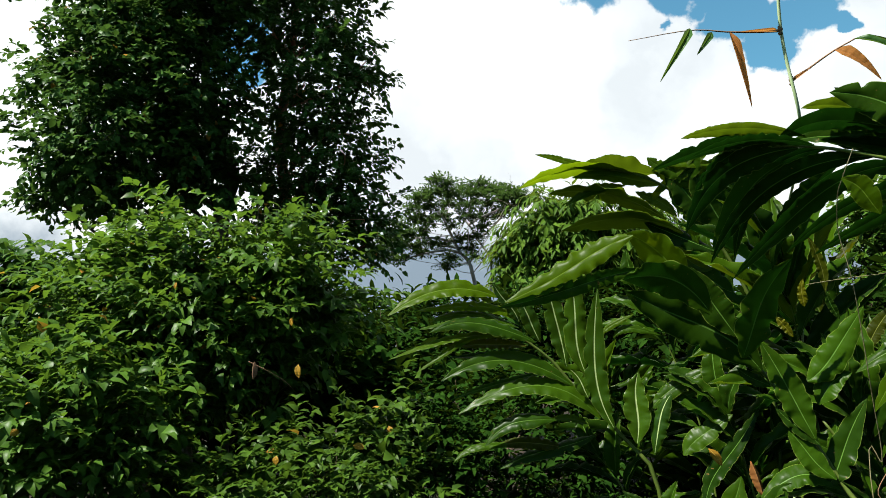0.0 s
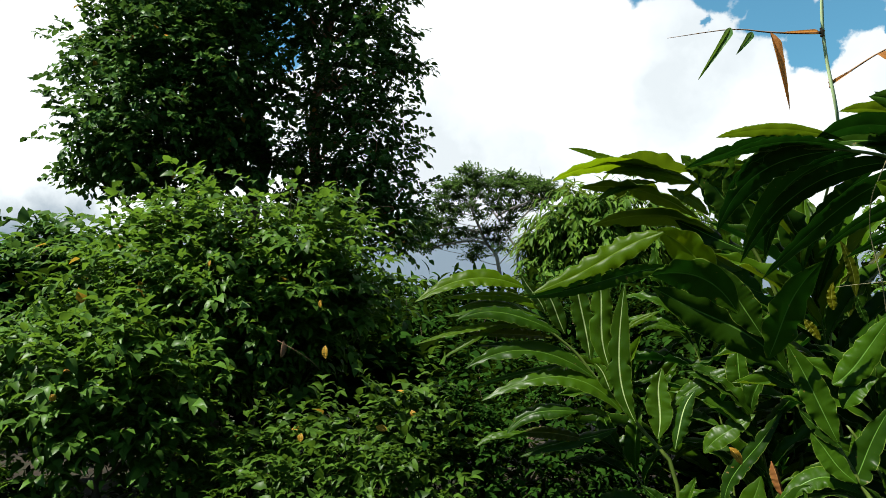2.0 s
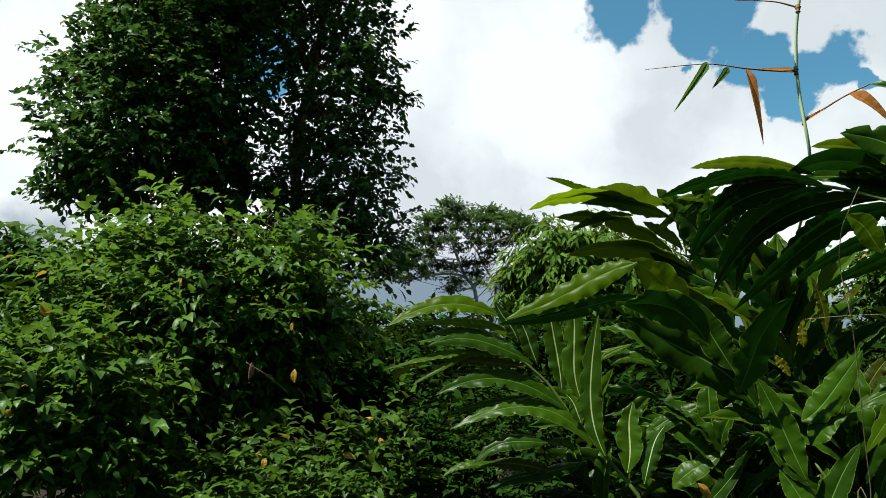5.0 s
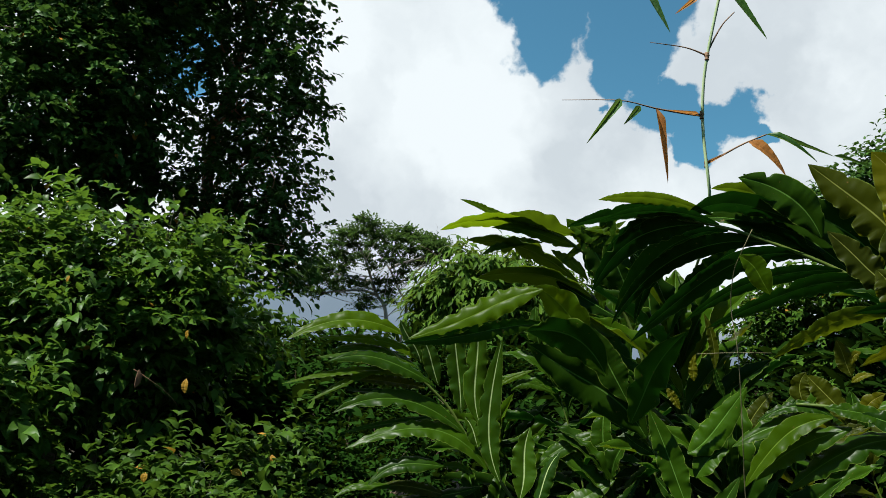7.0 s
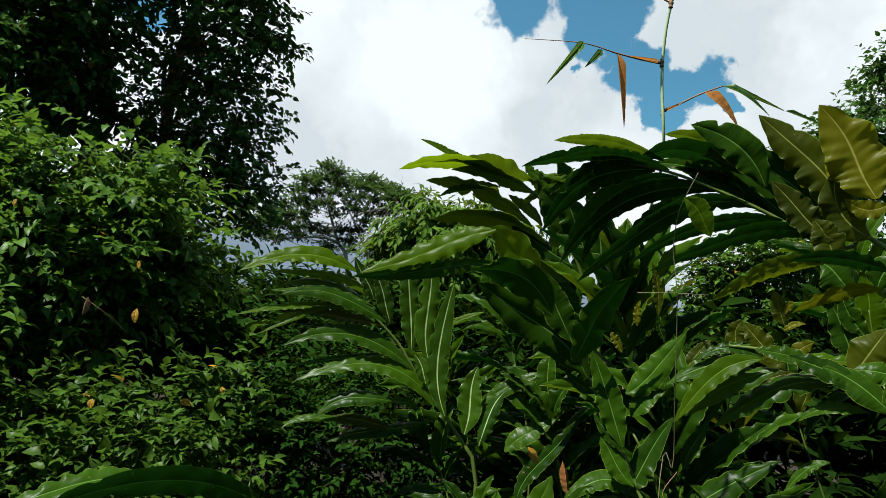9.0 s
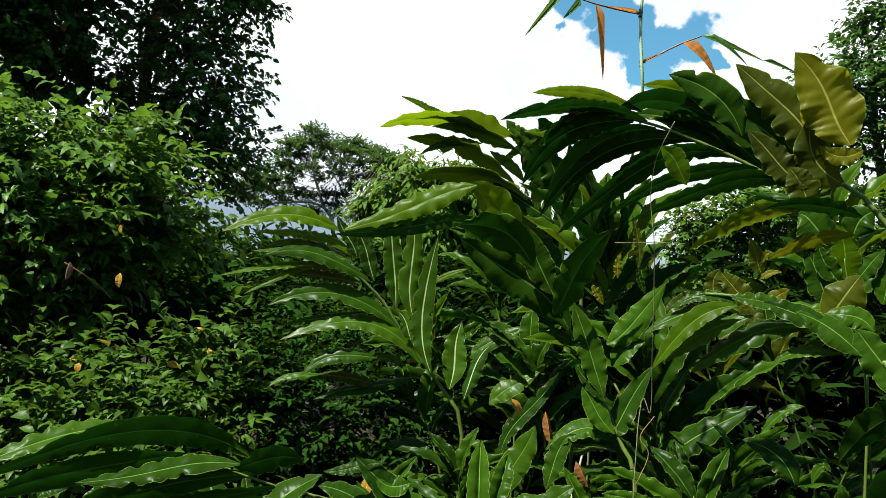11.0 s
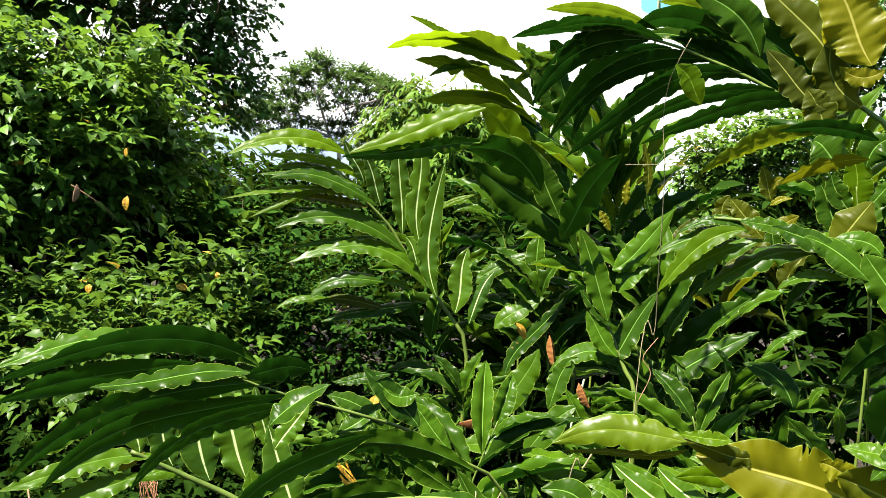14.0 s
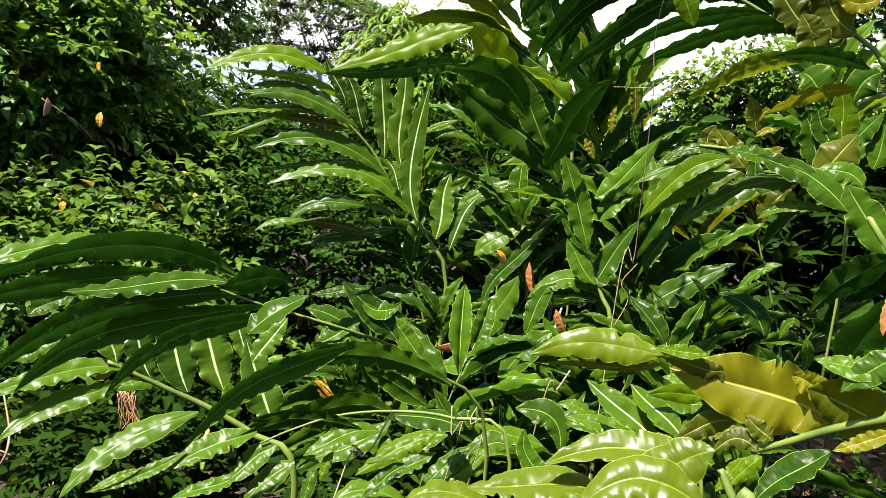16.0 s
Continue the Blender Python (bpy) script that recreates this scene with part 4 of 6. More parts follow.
def grown(stem, n, length, width, face, start=0.3, seed=0, mat=None, mats=None, droop=0.25, opening=(70, 18), arch=1, r=0.0065, root=None, label="ginger shoot with glossy green leaves in two ranks", lift=0.5):
    """A ginger shoot with leaves in two ranks along its cane, spread in the plane that looks towards face."""
    rnd = random.Random(seed)
    c = curve_points(stem, 60)
    rows = []
    face = Vector(face).normalized()
    for k in range(n):
        f = start + (1 - start) * (k + 0.5) / n
        i = min(int(f * 60), 59)
        t = (c[i + 1] - c[i]).normalized()
        s = 1 if k % 2 else -1
        b = t.cross(face).normalized() * s
        g = radians(opening[0] + (opening[1] - opening[0]) * (k / max(1, n - 1)) + rnd.uniform(-9, 9))
        d = (t * math.cos(g) + b * math.sin(g) + face * rnd.uniform(-0.25, 0.15)).normalized()
        ln = length * rnd.uniform(0.8, 1.12) * (0.75 + 0.5 * math.sin(math.pi * min(1, (k + 1) / n)))
        tip = c[i] + d * ln - UP * droop * ln * rnd.uniform(0.6, 1.3)
        nrm = t * lift + face * 0.5 + UP * 0.35 + Vector((rnd.uniform(-0.3, 0.3), rnd.uniform(-0.3, 0.3), 0))
        m = rnd.choice(mats) if mats else (mat or M_GINGER)
        rows.append((c[i], tip, width * rnd.uniform(0.85, 1.15), m, max(0, arch + rnd.choice((0, 0, 1))), nrm))
    return ginger(stem, rows, label, root, r)


G, GP, GR, GL, GN, GY, GO = M_GINGER, M_GINGER_PALE, M_GINGER_RIBBED, M_GINGER_LIME, M_GINGER_SUNLIT, M_GINGER_YELLOW, M_GINGER_GOLD
FRONT = (-0.513, -0.622, 0.591)

# the shoot that fans out over the low shrubs
shoot = ginger([(0.843, 3.318, 1.01), (0.746, 3.361, 1.164), (0.629, 3.394, 1.301), (0.53, 3.414, 1.41), (0.461, 3.423, 1.499), (0.382, 3.429, 1.568), (0.302, 3.432, 1.627), (0.208, 3.431, 1.7), (0.104, 3.427, 1.757)], [], "ginger shoot fanning out with long wavy glossy leaves", r=0.010)
bent_leaves(shoot, [
    ((0.228, 3.424, 1.789), (-0.003, 3.416, 1.827), (-0.257, 3.401, 1.716), 0.103, GL, (-0.05, -0.81, 0.58)),
    ((0.321, 3.429, 1.682), (0.104, 3.427, 1.754), (-0.136, 3.414, 1.735), 0.067, GL, (0.1, -0.76, 0.65)),
    ((0.317, 3.431, 1.652), (0.108, 3.43, 1.716), (-0.07, 3.423, 1.684), 0.063, GP, (0.07, -0.75, 0.66)),
    ((0.384, 3.379, 1.586), (0.163, 3.383, 1.67), (-0.072, 3.375, 1.639), 0.086, GP, (0.08, -0.8, 0.6)),
    ((0.371, 3.429, 1.6), (0.119, 3.435, 1.625), (-0.256, 3.407, 1.527), 0.056, GL, (-0.05, -0.73, 0.68)),
    ((0.269, 3.433, 1.64), (0.073, 3.434, 1.604), (-0.136, 3.421, 1.466), 0.049, GL, (-0.22, -0.79, 0.57)),
    ((0.35, 3.431, 1.574), (0.197, 3.436, 1.583), (-0.02, 3.43, 1.58), 0.065, GY, (0.01, -0.78, 0.63))])
bent_leaves(shoot, [
    ((0.325, 3.503, 1.563), (0.204, 3.507, 1.536), (0.006, 3.503, 1.531), 0.053, G, (-0.06, -0.77, 0.64)),
    ((0.53, 3.363, 1.401), (0.264, 3.386, 1.513), (-0.026, 3.379, 1.432), 0.099, GP, (0.01, -0.81, 0.59)),
    ((0.63, 3.321, 1.269), (0.393, 3.356, 1.406), (0.045, 3.356, 1.295), 0.098, GP, (-0.02, -0.76, 0.64)),
    ((0.453, 3.343, 1.264), (0.292, 3.353, 1.258), (0.153, 3.346, 1.162), 0.084, GP, (-0.22, -0.75, 0.63)),
    ((0.586, 3.396, 1.24), (0.507, 3.408, 1.263), (0.444, 3.413, 1.257), 0.040, GP, (-0.04, -0.82, 0.57)),
    ((0.51, 3.394, 1.139), (0.339, 3.412, 1.166), (0.2, 3.415, 1.153), 0.063, GY, (-0.03, -0.8, 0.6)),
    ((0.281, 3.414, 1.161), (0.13, 3.415, 1.152), (0.018, 3.403, 1.09), 0.039, GP, (-0.14, -0.75, 0.65))])
bent_leaves(shoot, [
    ((0.618, 3.386, 1.194), (0.413, 3.403, 1.134), (0.211, 3.402, 1.061), 0.078, G, (-0.26, -0.66, 0.7)),
    ((0.212, 3.483, 1.673), (0.062, 3.481, 1.687), (-0.13, 3.469, 1.657), 0.050, GP, (0, -0.74, 0.67)),
    ((0.459, 3.493, 1.467), (0.242, 3.504, 1.414), (0.007, 3.498, 1.344), 0.040, G, (-0.18, -0.74, 0.65)),
    ((0.321, 3.429, 1.677), (0.27, 3.425, 1.764), (0.211, 3.419, 1.851), 0.060, GR, (0.11, -0.99, 0.01)),
    ((0.406, 3.427, 1.589), (0.361, 3.426, 1.7), (0.3, 3.421, 1.806), 0.075, GR, (0.06, -1, 0)),
    ((0.514, 3.417, 1.481), (0.481, 3.417, 1.674), (0.438, 3.401, 1.899), 0.095, GR, (-0.2, -0.98, -0.07)),
    ((0.586, 3.357, 1.452), (0.554, 3.359, 1.655), (0.537, 3.34, 1.902), 0.105, GR, (-0.2, -0.98, -0.06))])
bent_leaves(shoot, [
    ((0.679, 3.289, 1.233), (0.619, 3.313, 1.487), (0.645, 3.295, 1.804), 0.098, GR, (-0.32, -0.95, -0.01)),
    ((0.585, 3.323, 1.354), (0.562, 3.329, 1.413), (0.52, 3.336, 1.47), 0.065, GR, (-0.06, -1, 0.08)),
    ((0.76, 3.257, 1.175), (0.77, 3.268, 1.314), (0.784, 3.272, 1.457), 0.107, GR, (-0.37, -0.93, 0.08)),
    ((0.818, 3.219, 1.141), (0.849, 3.226, 1.271), (0.903, 3.22, 1.374), 0.074, GR, (-0.59, -0.77, 0.22)),
    ((0.726, 3.436, 1.597), (0.795, 3.421, 1.636), (0.916, 3.395, 1.602), 0.044, GP, (-0.2, -0.86, 0.47)),
    ((0.676, 3.444, 1.612), (0.728, 3.433, 1.656), (0.814, 3.414, 1.696), 0.035, GL, (-0.41, -0.82, 0.39)),
    ((0.819, 3.265, 1.3), (0.929, 3.243, 1.398), (1.076, 3.203, 1.471), 0.075, GP, (-0.48, -0.76, 0.44))])
bent_leaves(shoot, [
    ((0.809, 3.265, 1.266), (0.902, 3.247, 1.33), (1.006, 3.222, 1.375), 0.066, GP, (-0.43, -0.76, 0.48)),
    ((0.917, 3.176, 1.137), (0.991, 3.164, 1.214), (1.102, 3.137, 1.293), 0.093, GP, (-0.53, -0.71, 0.46)),
    ((0.973, 3.133, 0.952), (1.052, 3.135, 1.115), (1.195, 3.106, 1.32), 0.073, G, (-0.61, -0.73, 0.31))])

# the shoot with the arched leaf, its lit half coloured bright
shoot = ginger([(1.29, 2.585, 0.986), (1.242, 2.633, 1.12), (1.202, 2.664, 1.218), (1.138, 2.701, 1.346), (1.065, 2.732, 1.472), (0.991, 2.756, 1.56), (0.925, 2.772, 1.646), (0.874, 2.778, 1.74)], [], "ginger shoot with one arched leaf coloured lit and shaded, and broad dark leaves", r=0.009)
bent_leaves(shoot, [
    # one folded leaf as two blades: lit half lime, shaded half dark green
    ((0.68, 2.737, 1.935), (0.492, 2.783, 1.847), (0.237, 2.818, 1.722), 0.103, GL, (-0.31, -0.9, 0.31)),
    ((0.704, 2.738, 1.819), (0.483, 2.784, 1.769), (0.211, 2.81, 1.705), 0.064, G, (-0.08, -0.96, -0.27)),
    ((0.665, 2.823, 1.788), (0.492, 2.852, 1.78), (0.317, 2.872, 1.751), 0.030, GP, (-0.17, -0.86, 0.48)),
    ((0.843, 2.731, 1.762), (0.763, 2.735, 1.871), (0.66, 2.744, 1.943), 0.129, GL, (-0.34, -0.9, -0.28)),
    ((0.893, 2.655, 1.657), (0.769, 2.675, 1.779), (0.629, 2.705, 1.78), 0.145, G, (-0.39, -0.75, -0.54)),
    ((1.048, 2.685, 1.472), (0.875, 2.735, 1.628), (0.645, 2.778, 1.75), 0.159, G, (-0.37, -0.9, -0.24)),
    ((0.976, 2.636, 1.514), (1.024, 2.611, 1.656), (1.119, 2.554, 1.817), 0.127, G, (0.09, -0.95, -0.3))])
bent_leaves(shoot, [
    ((0.976, 2.675, 1.583), (0.913, 2.687, 1.691), (0.853, 2.69, 1.813), 0.102, G, (-0.29, -0.95, -0.09)),
    ((1.17, 2.627, 1.262), (1.116, 2.658, 1.413), (1.051, 2.682, 1.565), 0.093, G, (-0.22, -0.97, 0.09)),
    ((1.058, 2.734, 1.483), (1.018, 2.747, 1.54), (0.981, 2.756, 1.618), 0.041, GY, (-0.25, -0.97, 0.01)),
    ((1.179, 2.622, 1.246), (1.131, 2.646, 1.295), (1.076, 2.672, 1.354), 0.047, G, (-0.19, -0.95, 0.25)),
    ((1.207, 2.597, 1.146), (1.147, 2.632, 1.217), (1.103, 2.657, 1.285), 0.074, G, (-0.18, -0.95, 0.27)),
    ((1.238, 2.633, 1.11), (1.124, 2.687, 1.141), (1.016, 2.713, 1.055), 0.088, G, (-0.39, -0.6, 0.7)),
    ((1.091, 2.722, 1.42), (1.04, 2.741, 1.445), (0.996, 2.756, 1.482), 0.043, G, (-0.15, -0.94, 0.3))])
bent_leaves(shoot, [
    ((1.188, 2.683, 1.435), (1.261, 2.65, 1.517), (1.345, 2.6, 1.667), 0.099, G, (-0.65, -0.74, 0.18)),
    ((1.211, 2.671, 1.362), (1.244, 2.658, 1.42), (1.303, 2.63, 1.461), 0.084, G, (-0.68, -0.64, 0.37)),
    ((1.206, 2.649, 1.118), (1.255, 2.64, 1.219), (1.331, 2.615, 1.382), 0.088, G, (-0.62, -0.76, 0.2))])

# the shoot behind it that rises against the sky
shoot = ginger([(1.308, 3.28, 1.547), (1.247, 3.287, 1.783), (1.148, 3.29, 1.994), (1.025, 3.291, 2.165), (0.9, 3.299, 2.261), (0.768, 3.313, 2.311), (0.639, 3.327, 2.339)], [], "tall ginger shoot rising behind with wavy sunlit leaves", r=0.009)
bent_leaves(shoot, [
    ((0.747, 3.316, 2.316), (0.56, 3.332, 2.36), (0.413, 3.333, 2.401), 0.038, GL, (0.01, -0.98, 0.22)),
    ((0.834, 3.307, 2.287), (0.591, 3.337, 2.328), (0.341, 3.378, 2.26), 0.145, GL, (-0.02, 0.21, 0.98)),
    ((0.933, 3.287, 2.277), (0.768, 3.313, 2.313), (0.602, 3.333, 2.336), 0.182, GP, (0.2, 0.18, 0.96)),
    ((0.94, 3.296, 2.236), (0.773, 3.32, 2.283), (0.567, 3.35, 2.293), 0.085, GL, (-0.07, -0.91, 0.41)),
    ((0.959, 3.326, 2.091), (0.71, 3.349, 2.219), (0.467, 3.377, 2.232), 0.161, GP, (0.29, 0.2, 0.93)),
    ((0.793, 3.327, 2.244), (0.658, 3.354, 2.232), (0.536, 3.385, 2.171), 0.049, GP, (-0.3, -0.9, 0.33)),
    ((1.024, 3.321, 2.029), (0.767, 3.364, 2.11), (0.525, 3.408, 2.07), 0.182, GP, (0.12, 0.26, 0.96))])
bent_leaves(shoot, [
    ((1.072, 3.261, 2.23), (0.952, 3.274, 2.303), (0.882, 3.277, 2.353), 0.070, GP, (-0.07, -1, 0.02)),
    ((1.09, 3.219, 2.357), (0.973, 3.282, 2.257), (0.87, 3.333, 2.154), 0.039, GL, (-0.42, -0.91, -0.06)),
    ((1.123, 3.209, 2.355), (1.029, 3.262, 2.274), (0.904, 3.312, 2.208), 0.040, GL, (-0.45, -0.89, 0.03)),
    ((1.138, 3.282, 2.054), (1.046, 3.282, 2.179), (0.948, 3.269, 2.326), 0.129, G, (0.01, -1, -0.04)),
    ((1.221, 3.278, 1.923), (1.139, 3.268, 2.116), (1.057, 3.249, 2.289), 0.146, G, (-0.07, -0.99, -0.11)),
    ((1.272, 3.265, 1.88), (1.242, 3.241, 2.077), (1.157, 3.222, 2.275), 0.148, G, (-0.48, -0.84, -0.23)),
    ((1.079, 3.314, 1.981), (1.065, 3.301, 2.071), (1.068, 3.282, 2.15), 0.064, GP, (-0.44, -0.88, -0.19))])
bent_leaves(shoot, [
    ((1.201, 3.292, 1.871), (1.177, 3.288, 1.952), (1.182, 3.273, 2.027), 0.076, GP, (-0.39, -0.9, -0.16)),
    ((1.144, 3.3, 1.944), (0.989, 3.331, 2.025), (0.869, 3.348, 2.085), 0.099, G, (0.06, -0.9, 0.43)),
    ((1.146, 3.363, 1.874), (1.041, 3.385, 1.937), (0.949, 3.389, 2.053), 0.077, GP, (0.08, -0.97, 0.23)),
    ((1.236, 3.349, 1.735), (1.115, 3.376, 1.845), (0.973, 3.408, 1.903), 0.118, G, (-0.01, -0.95, 0.32)),
    ((1.287, 3.284, 1.641), (1.307, 3.258, 1.84), (1.312, 3.224, 2.036), 0.128, G, (-0.51, -0.85, -0.1)),
    ((1.035, 3.27, 2.239), (1.055, 3.24, 2.325), (1.011, 3.239, 2.368), 0.091, G, (-0.58, -0.76, -0.29)),
    ((1.077, 3.266, 2.207), (0.971, 3.279, 2.268), (0.898, 3.279, 2.333), 0.059, GL, (-0.06, -1, 0.02))])
bent_leaves(shoot, [
    ((1.155, 3.219, 2.286), (1.057, 3.242, 2.313), (0.963, 3.269, 2.311), 0.047, GL, (-0.22, -0.95, 0.24)),
    ((1.191, 3.192, 2.337), (1.109, 3.235, 2.282), (1.044, 3.279, 2.191), 0.050, GP, (-0.56, -0.83, 0.06)),
    ((1.23, 3.169, 2.364), (1.162, 3.21, 2.311), (1.095, 3.253, 2.233), 0.056, G, (-0.57, -0.82, 0.06)),
    ((1, 3.313, 2.1), (0.915, 3.317, 2.177), (0.834, 3.326, 2.217), 0.058, GP, (0.06, -0.98, 0.2)),
    ((1.102, 3.291, 2.062), (1.031, 3.298, 2.129), (0.967, 3.293, 2.22), 0.070, G, (0, -1, 0.01)),
    ((1.417, 3.223, 1.756), (1.37, 3.217, 1.945), (1.307, 3.205, 2.132), 0.113, G, (-0.52, -0.83, -0.19)),
    ((1.488, 3.198, 1.692), (1.447, 3.198, 1.856), (1.404, 3.192, 2.009), 0.077, GY, (-0.55, -0.82, -0.16))])
bent_leaves(shoot, [
    ((1.542, 3.174, 1.676), (1.505, 3.177, 1.815), (1.506, 3.155, 1.959), 0.077, G, (-0.57, -0.81, -0.13))])

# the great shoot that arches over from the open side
shoot = ginger([(1.534, 1.899, 1.845), (1.436, 1.971, 1.878), (1.371, 2.014, 1.902), (1.285, 2.057, 1.956), (1.193, 2.099, 2.002), (1.054, 2.155, 2.056), (0.923, 2.204, 2.081), (0.819, 2.241, 2.081)], [], "great ginger shoot arching over with shade-darkened undersides and olive leaves", r=0.0075, root=(2.7, 1.3, 0))
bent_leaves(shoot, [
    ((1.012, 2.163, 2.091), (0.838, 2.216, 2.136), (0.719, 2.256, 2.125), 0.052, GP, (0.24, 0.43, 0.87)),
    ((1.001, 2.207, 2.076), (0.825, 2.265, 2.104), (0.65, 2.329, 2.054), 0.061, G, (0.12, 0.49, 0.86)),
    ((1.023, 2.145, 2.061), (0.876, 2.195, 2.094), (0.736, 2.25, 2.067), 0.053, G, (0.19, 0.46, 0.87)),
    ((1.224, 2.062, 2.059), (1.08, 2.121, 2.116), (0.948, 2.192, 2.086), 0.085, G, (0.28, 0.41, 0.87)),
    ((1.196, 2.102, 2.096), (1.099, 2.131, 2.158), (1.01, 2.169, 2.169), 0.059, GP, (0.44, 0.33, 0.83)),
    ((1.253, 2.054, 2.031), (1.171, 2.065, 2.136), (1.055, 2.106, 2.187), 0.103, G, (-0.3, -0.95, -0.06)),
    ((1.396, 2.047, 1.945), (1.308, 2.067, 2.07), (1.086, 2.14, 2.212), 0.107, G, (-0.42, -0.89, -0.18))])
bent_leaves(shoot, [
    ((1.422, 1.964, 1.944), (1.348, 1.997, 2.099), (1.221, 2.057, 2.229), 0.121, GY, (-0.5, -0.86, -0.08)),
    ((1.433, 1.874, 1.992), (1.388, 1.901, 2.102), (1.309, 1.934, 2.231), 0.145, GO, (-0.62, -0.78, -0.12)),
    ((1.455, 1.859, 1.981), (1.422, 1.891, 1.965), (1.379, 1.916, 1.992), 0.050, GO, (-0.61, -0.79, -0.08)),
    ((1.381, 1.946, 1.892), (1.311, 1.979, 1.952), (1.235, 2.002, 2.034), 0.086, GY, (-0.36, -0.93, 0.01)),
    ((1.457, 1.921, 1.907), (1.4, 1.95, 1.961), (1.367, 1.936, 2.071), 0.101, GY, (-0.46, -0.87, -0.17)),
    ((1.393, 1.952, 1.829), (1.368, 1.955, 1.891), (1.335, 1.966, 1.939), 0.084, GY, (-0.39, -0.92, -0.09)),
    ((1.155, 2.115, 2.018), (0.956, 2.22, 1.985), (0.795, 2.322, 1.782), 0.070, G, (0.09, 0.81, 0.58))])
# hanging undersides take the dark leaf, so their shadow is in the colour
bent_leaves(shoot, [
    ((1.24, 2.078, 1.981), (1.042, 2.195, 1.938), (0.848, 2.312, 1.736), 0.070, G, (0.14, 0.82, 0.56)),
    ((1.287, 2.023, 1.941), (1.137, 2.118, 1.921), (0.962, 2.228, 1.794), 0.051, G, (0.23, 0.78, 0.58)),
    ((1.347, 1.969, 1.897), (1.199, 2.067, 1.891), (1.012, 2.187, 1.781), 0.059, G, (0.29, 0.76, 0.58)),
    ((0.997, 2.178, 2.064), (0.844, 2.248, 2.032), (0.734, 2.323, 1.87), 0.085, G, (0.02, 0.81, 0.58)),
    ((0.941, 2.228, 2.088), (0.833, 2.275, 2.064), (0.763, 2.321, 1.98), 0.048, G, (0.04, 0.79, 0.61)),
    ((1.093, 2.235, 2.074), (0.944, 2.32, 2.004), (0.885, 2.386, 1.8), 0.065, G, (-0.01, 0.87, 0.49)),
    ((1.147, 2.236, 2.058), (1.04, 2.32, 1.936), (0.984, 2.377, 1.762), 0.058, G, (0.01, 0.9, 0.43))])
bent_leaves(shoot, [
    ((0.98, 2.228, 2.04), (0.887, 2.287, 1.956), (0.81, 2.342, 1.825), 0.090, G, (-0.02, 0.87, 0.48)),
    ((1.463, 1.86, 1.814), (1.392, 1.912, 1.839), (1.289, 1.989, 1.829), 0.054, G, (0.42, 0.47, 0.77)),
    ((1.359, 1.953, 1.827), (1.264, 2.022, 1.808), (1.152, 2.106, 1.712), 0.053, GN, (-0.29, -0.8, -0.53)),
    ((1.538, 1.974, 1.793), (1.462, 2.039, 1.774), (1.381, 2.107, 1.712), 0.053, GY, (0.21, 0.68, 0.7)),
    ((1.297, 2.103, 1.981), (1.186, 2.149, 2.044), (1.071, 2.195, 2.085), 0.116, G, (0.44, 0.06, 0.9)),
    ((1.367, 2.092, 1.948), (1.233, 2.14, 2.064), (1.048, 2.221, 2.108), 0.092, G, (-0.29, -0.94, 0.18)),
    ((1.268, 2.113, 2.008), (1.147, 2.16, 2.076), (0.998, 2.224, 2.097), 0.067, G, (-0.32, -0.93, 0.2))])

# the sunlit shoot lower on the open side
shoot = ginger([(1.595, 1.82, 1.379), (1.532, 1.881, 1.485), (1.469, 1.933, 1.527), (1.39, 1.992, 1.574), (1.326, 2.036, 1.596), (1.271, 2.072, 1.603), (1.212, 2.107, 1.603)], [], "sunlit ginger shoot with arched bright green leaves", r=0.009, root=(2.6, 1.7, 0))
bent_leaves(shoot, [
    ((1.275, 2.071, 1.58), (1.193, 2.121, 1.551), (1.083, 2.182, 1.48), 0.066, GP, (-0.61, -0.58, 0.53)),
    ((1.287, 2.064, 1.573), (1.213, 2.107, 1.598), (1.134, 2.154, 1.549), 0.038, G, (-0.5, -0.7, 0.51)),
    ((1.26, 2.033, 1.576), (1.166, 2.092, 1.515), (1.091, 2.131, 1.387), 0.060, GL, (-0.7, -0.65, 0.29)),
    ((1.305, 2.028, 1.556), (1.21, 2.09, 1.501), (1.123, 2.138, 1.406), 0.071, GP, (-0.7, -0.55, 0.46)),
    ((1.417, 1.974, 1.537), (1.313, 2.049, 1.505), (1.193, 2.121, 1.387), 0.078, GP, (-0.68, -0.5, 0.53)),
    ((1.479, 1.927, 1.478), (1.415, 1.977, 1.477), (1.359, 2.018, 1.434), 0.038, GP, (-0.62, -0.56, 0.55)),
    ((1.368, 1.972, 1.569), (1.31, 2.011, 1.594), (1.249, 2.05, 1.6), 0.048, GP, (-0.42, -0.8, 0.43))])
bent_leaves(shoot, [
    ((1.455, 1.906, 1.516), (1.383, 1.961, 1.568), (1.315, 2.007, 1.592), 0.065, G, (-0.39, -0.83, 0.39)),
    ((1.495, 1.873, 1.481), (1.441, 1.917, 1.54), (1.377, 1.964, 1.574), 0.076, G, (-0.37, -0.85, 0.37)),
    ((1.579, 1.812, 1.38), (1.526, 1.857, 1.478), (1.486, 1.887, 1.545), 0.092, G, (-0.49, -0.86, 0.11)),
    ((1.53, 1.881, 1.543), (1.494, 1.91, 1.577), (1.448, 1.948, 1.577), 0.068, G, (-0.46, -0.78, 0.43))])

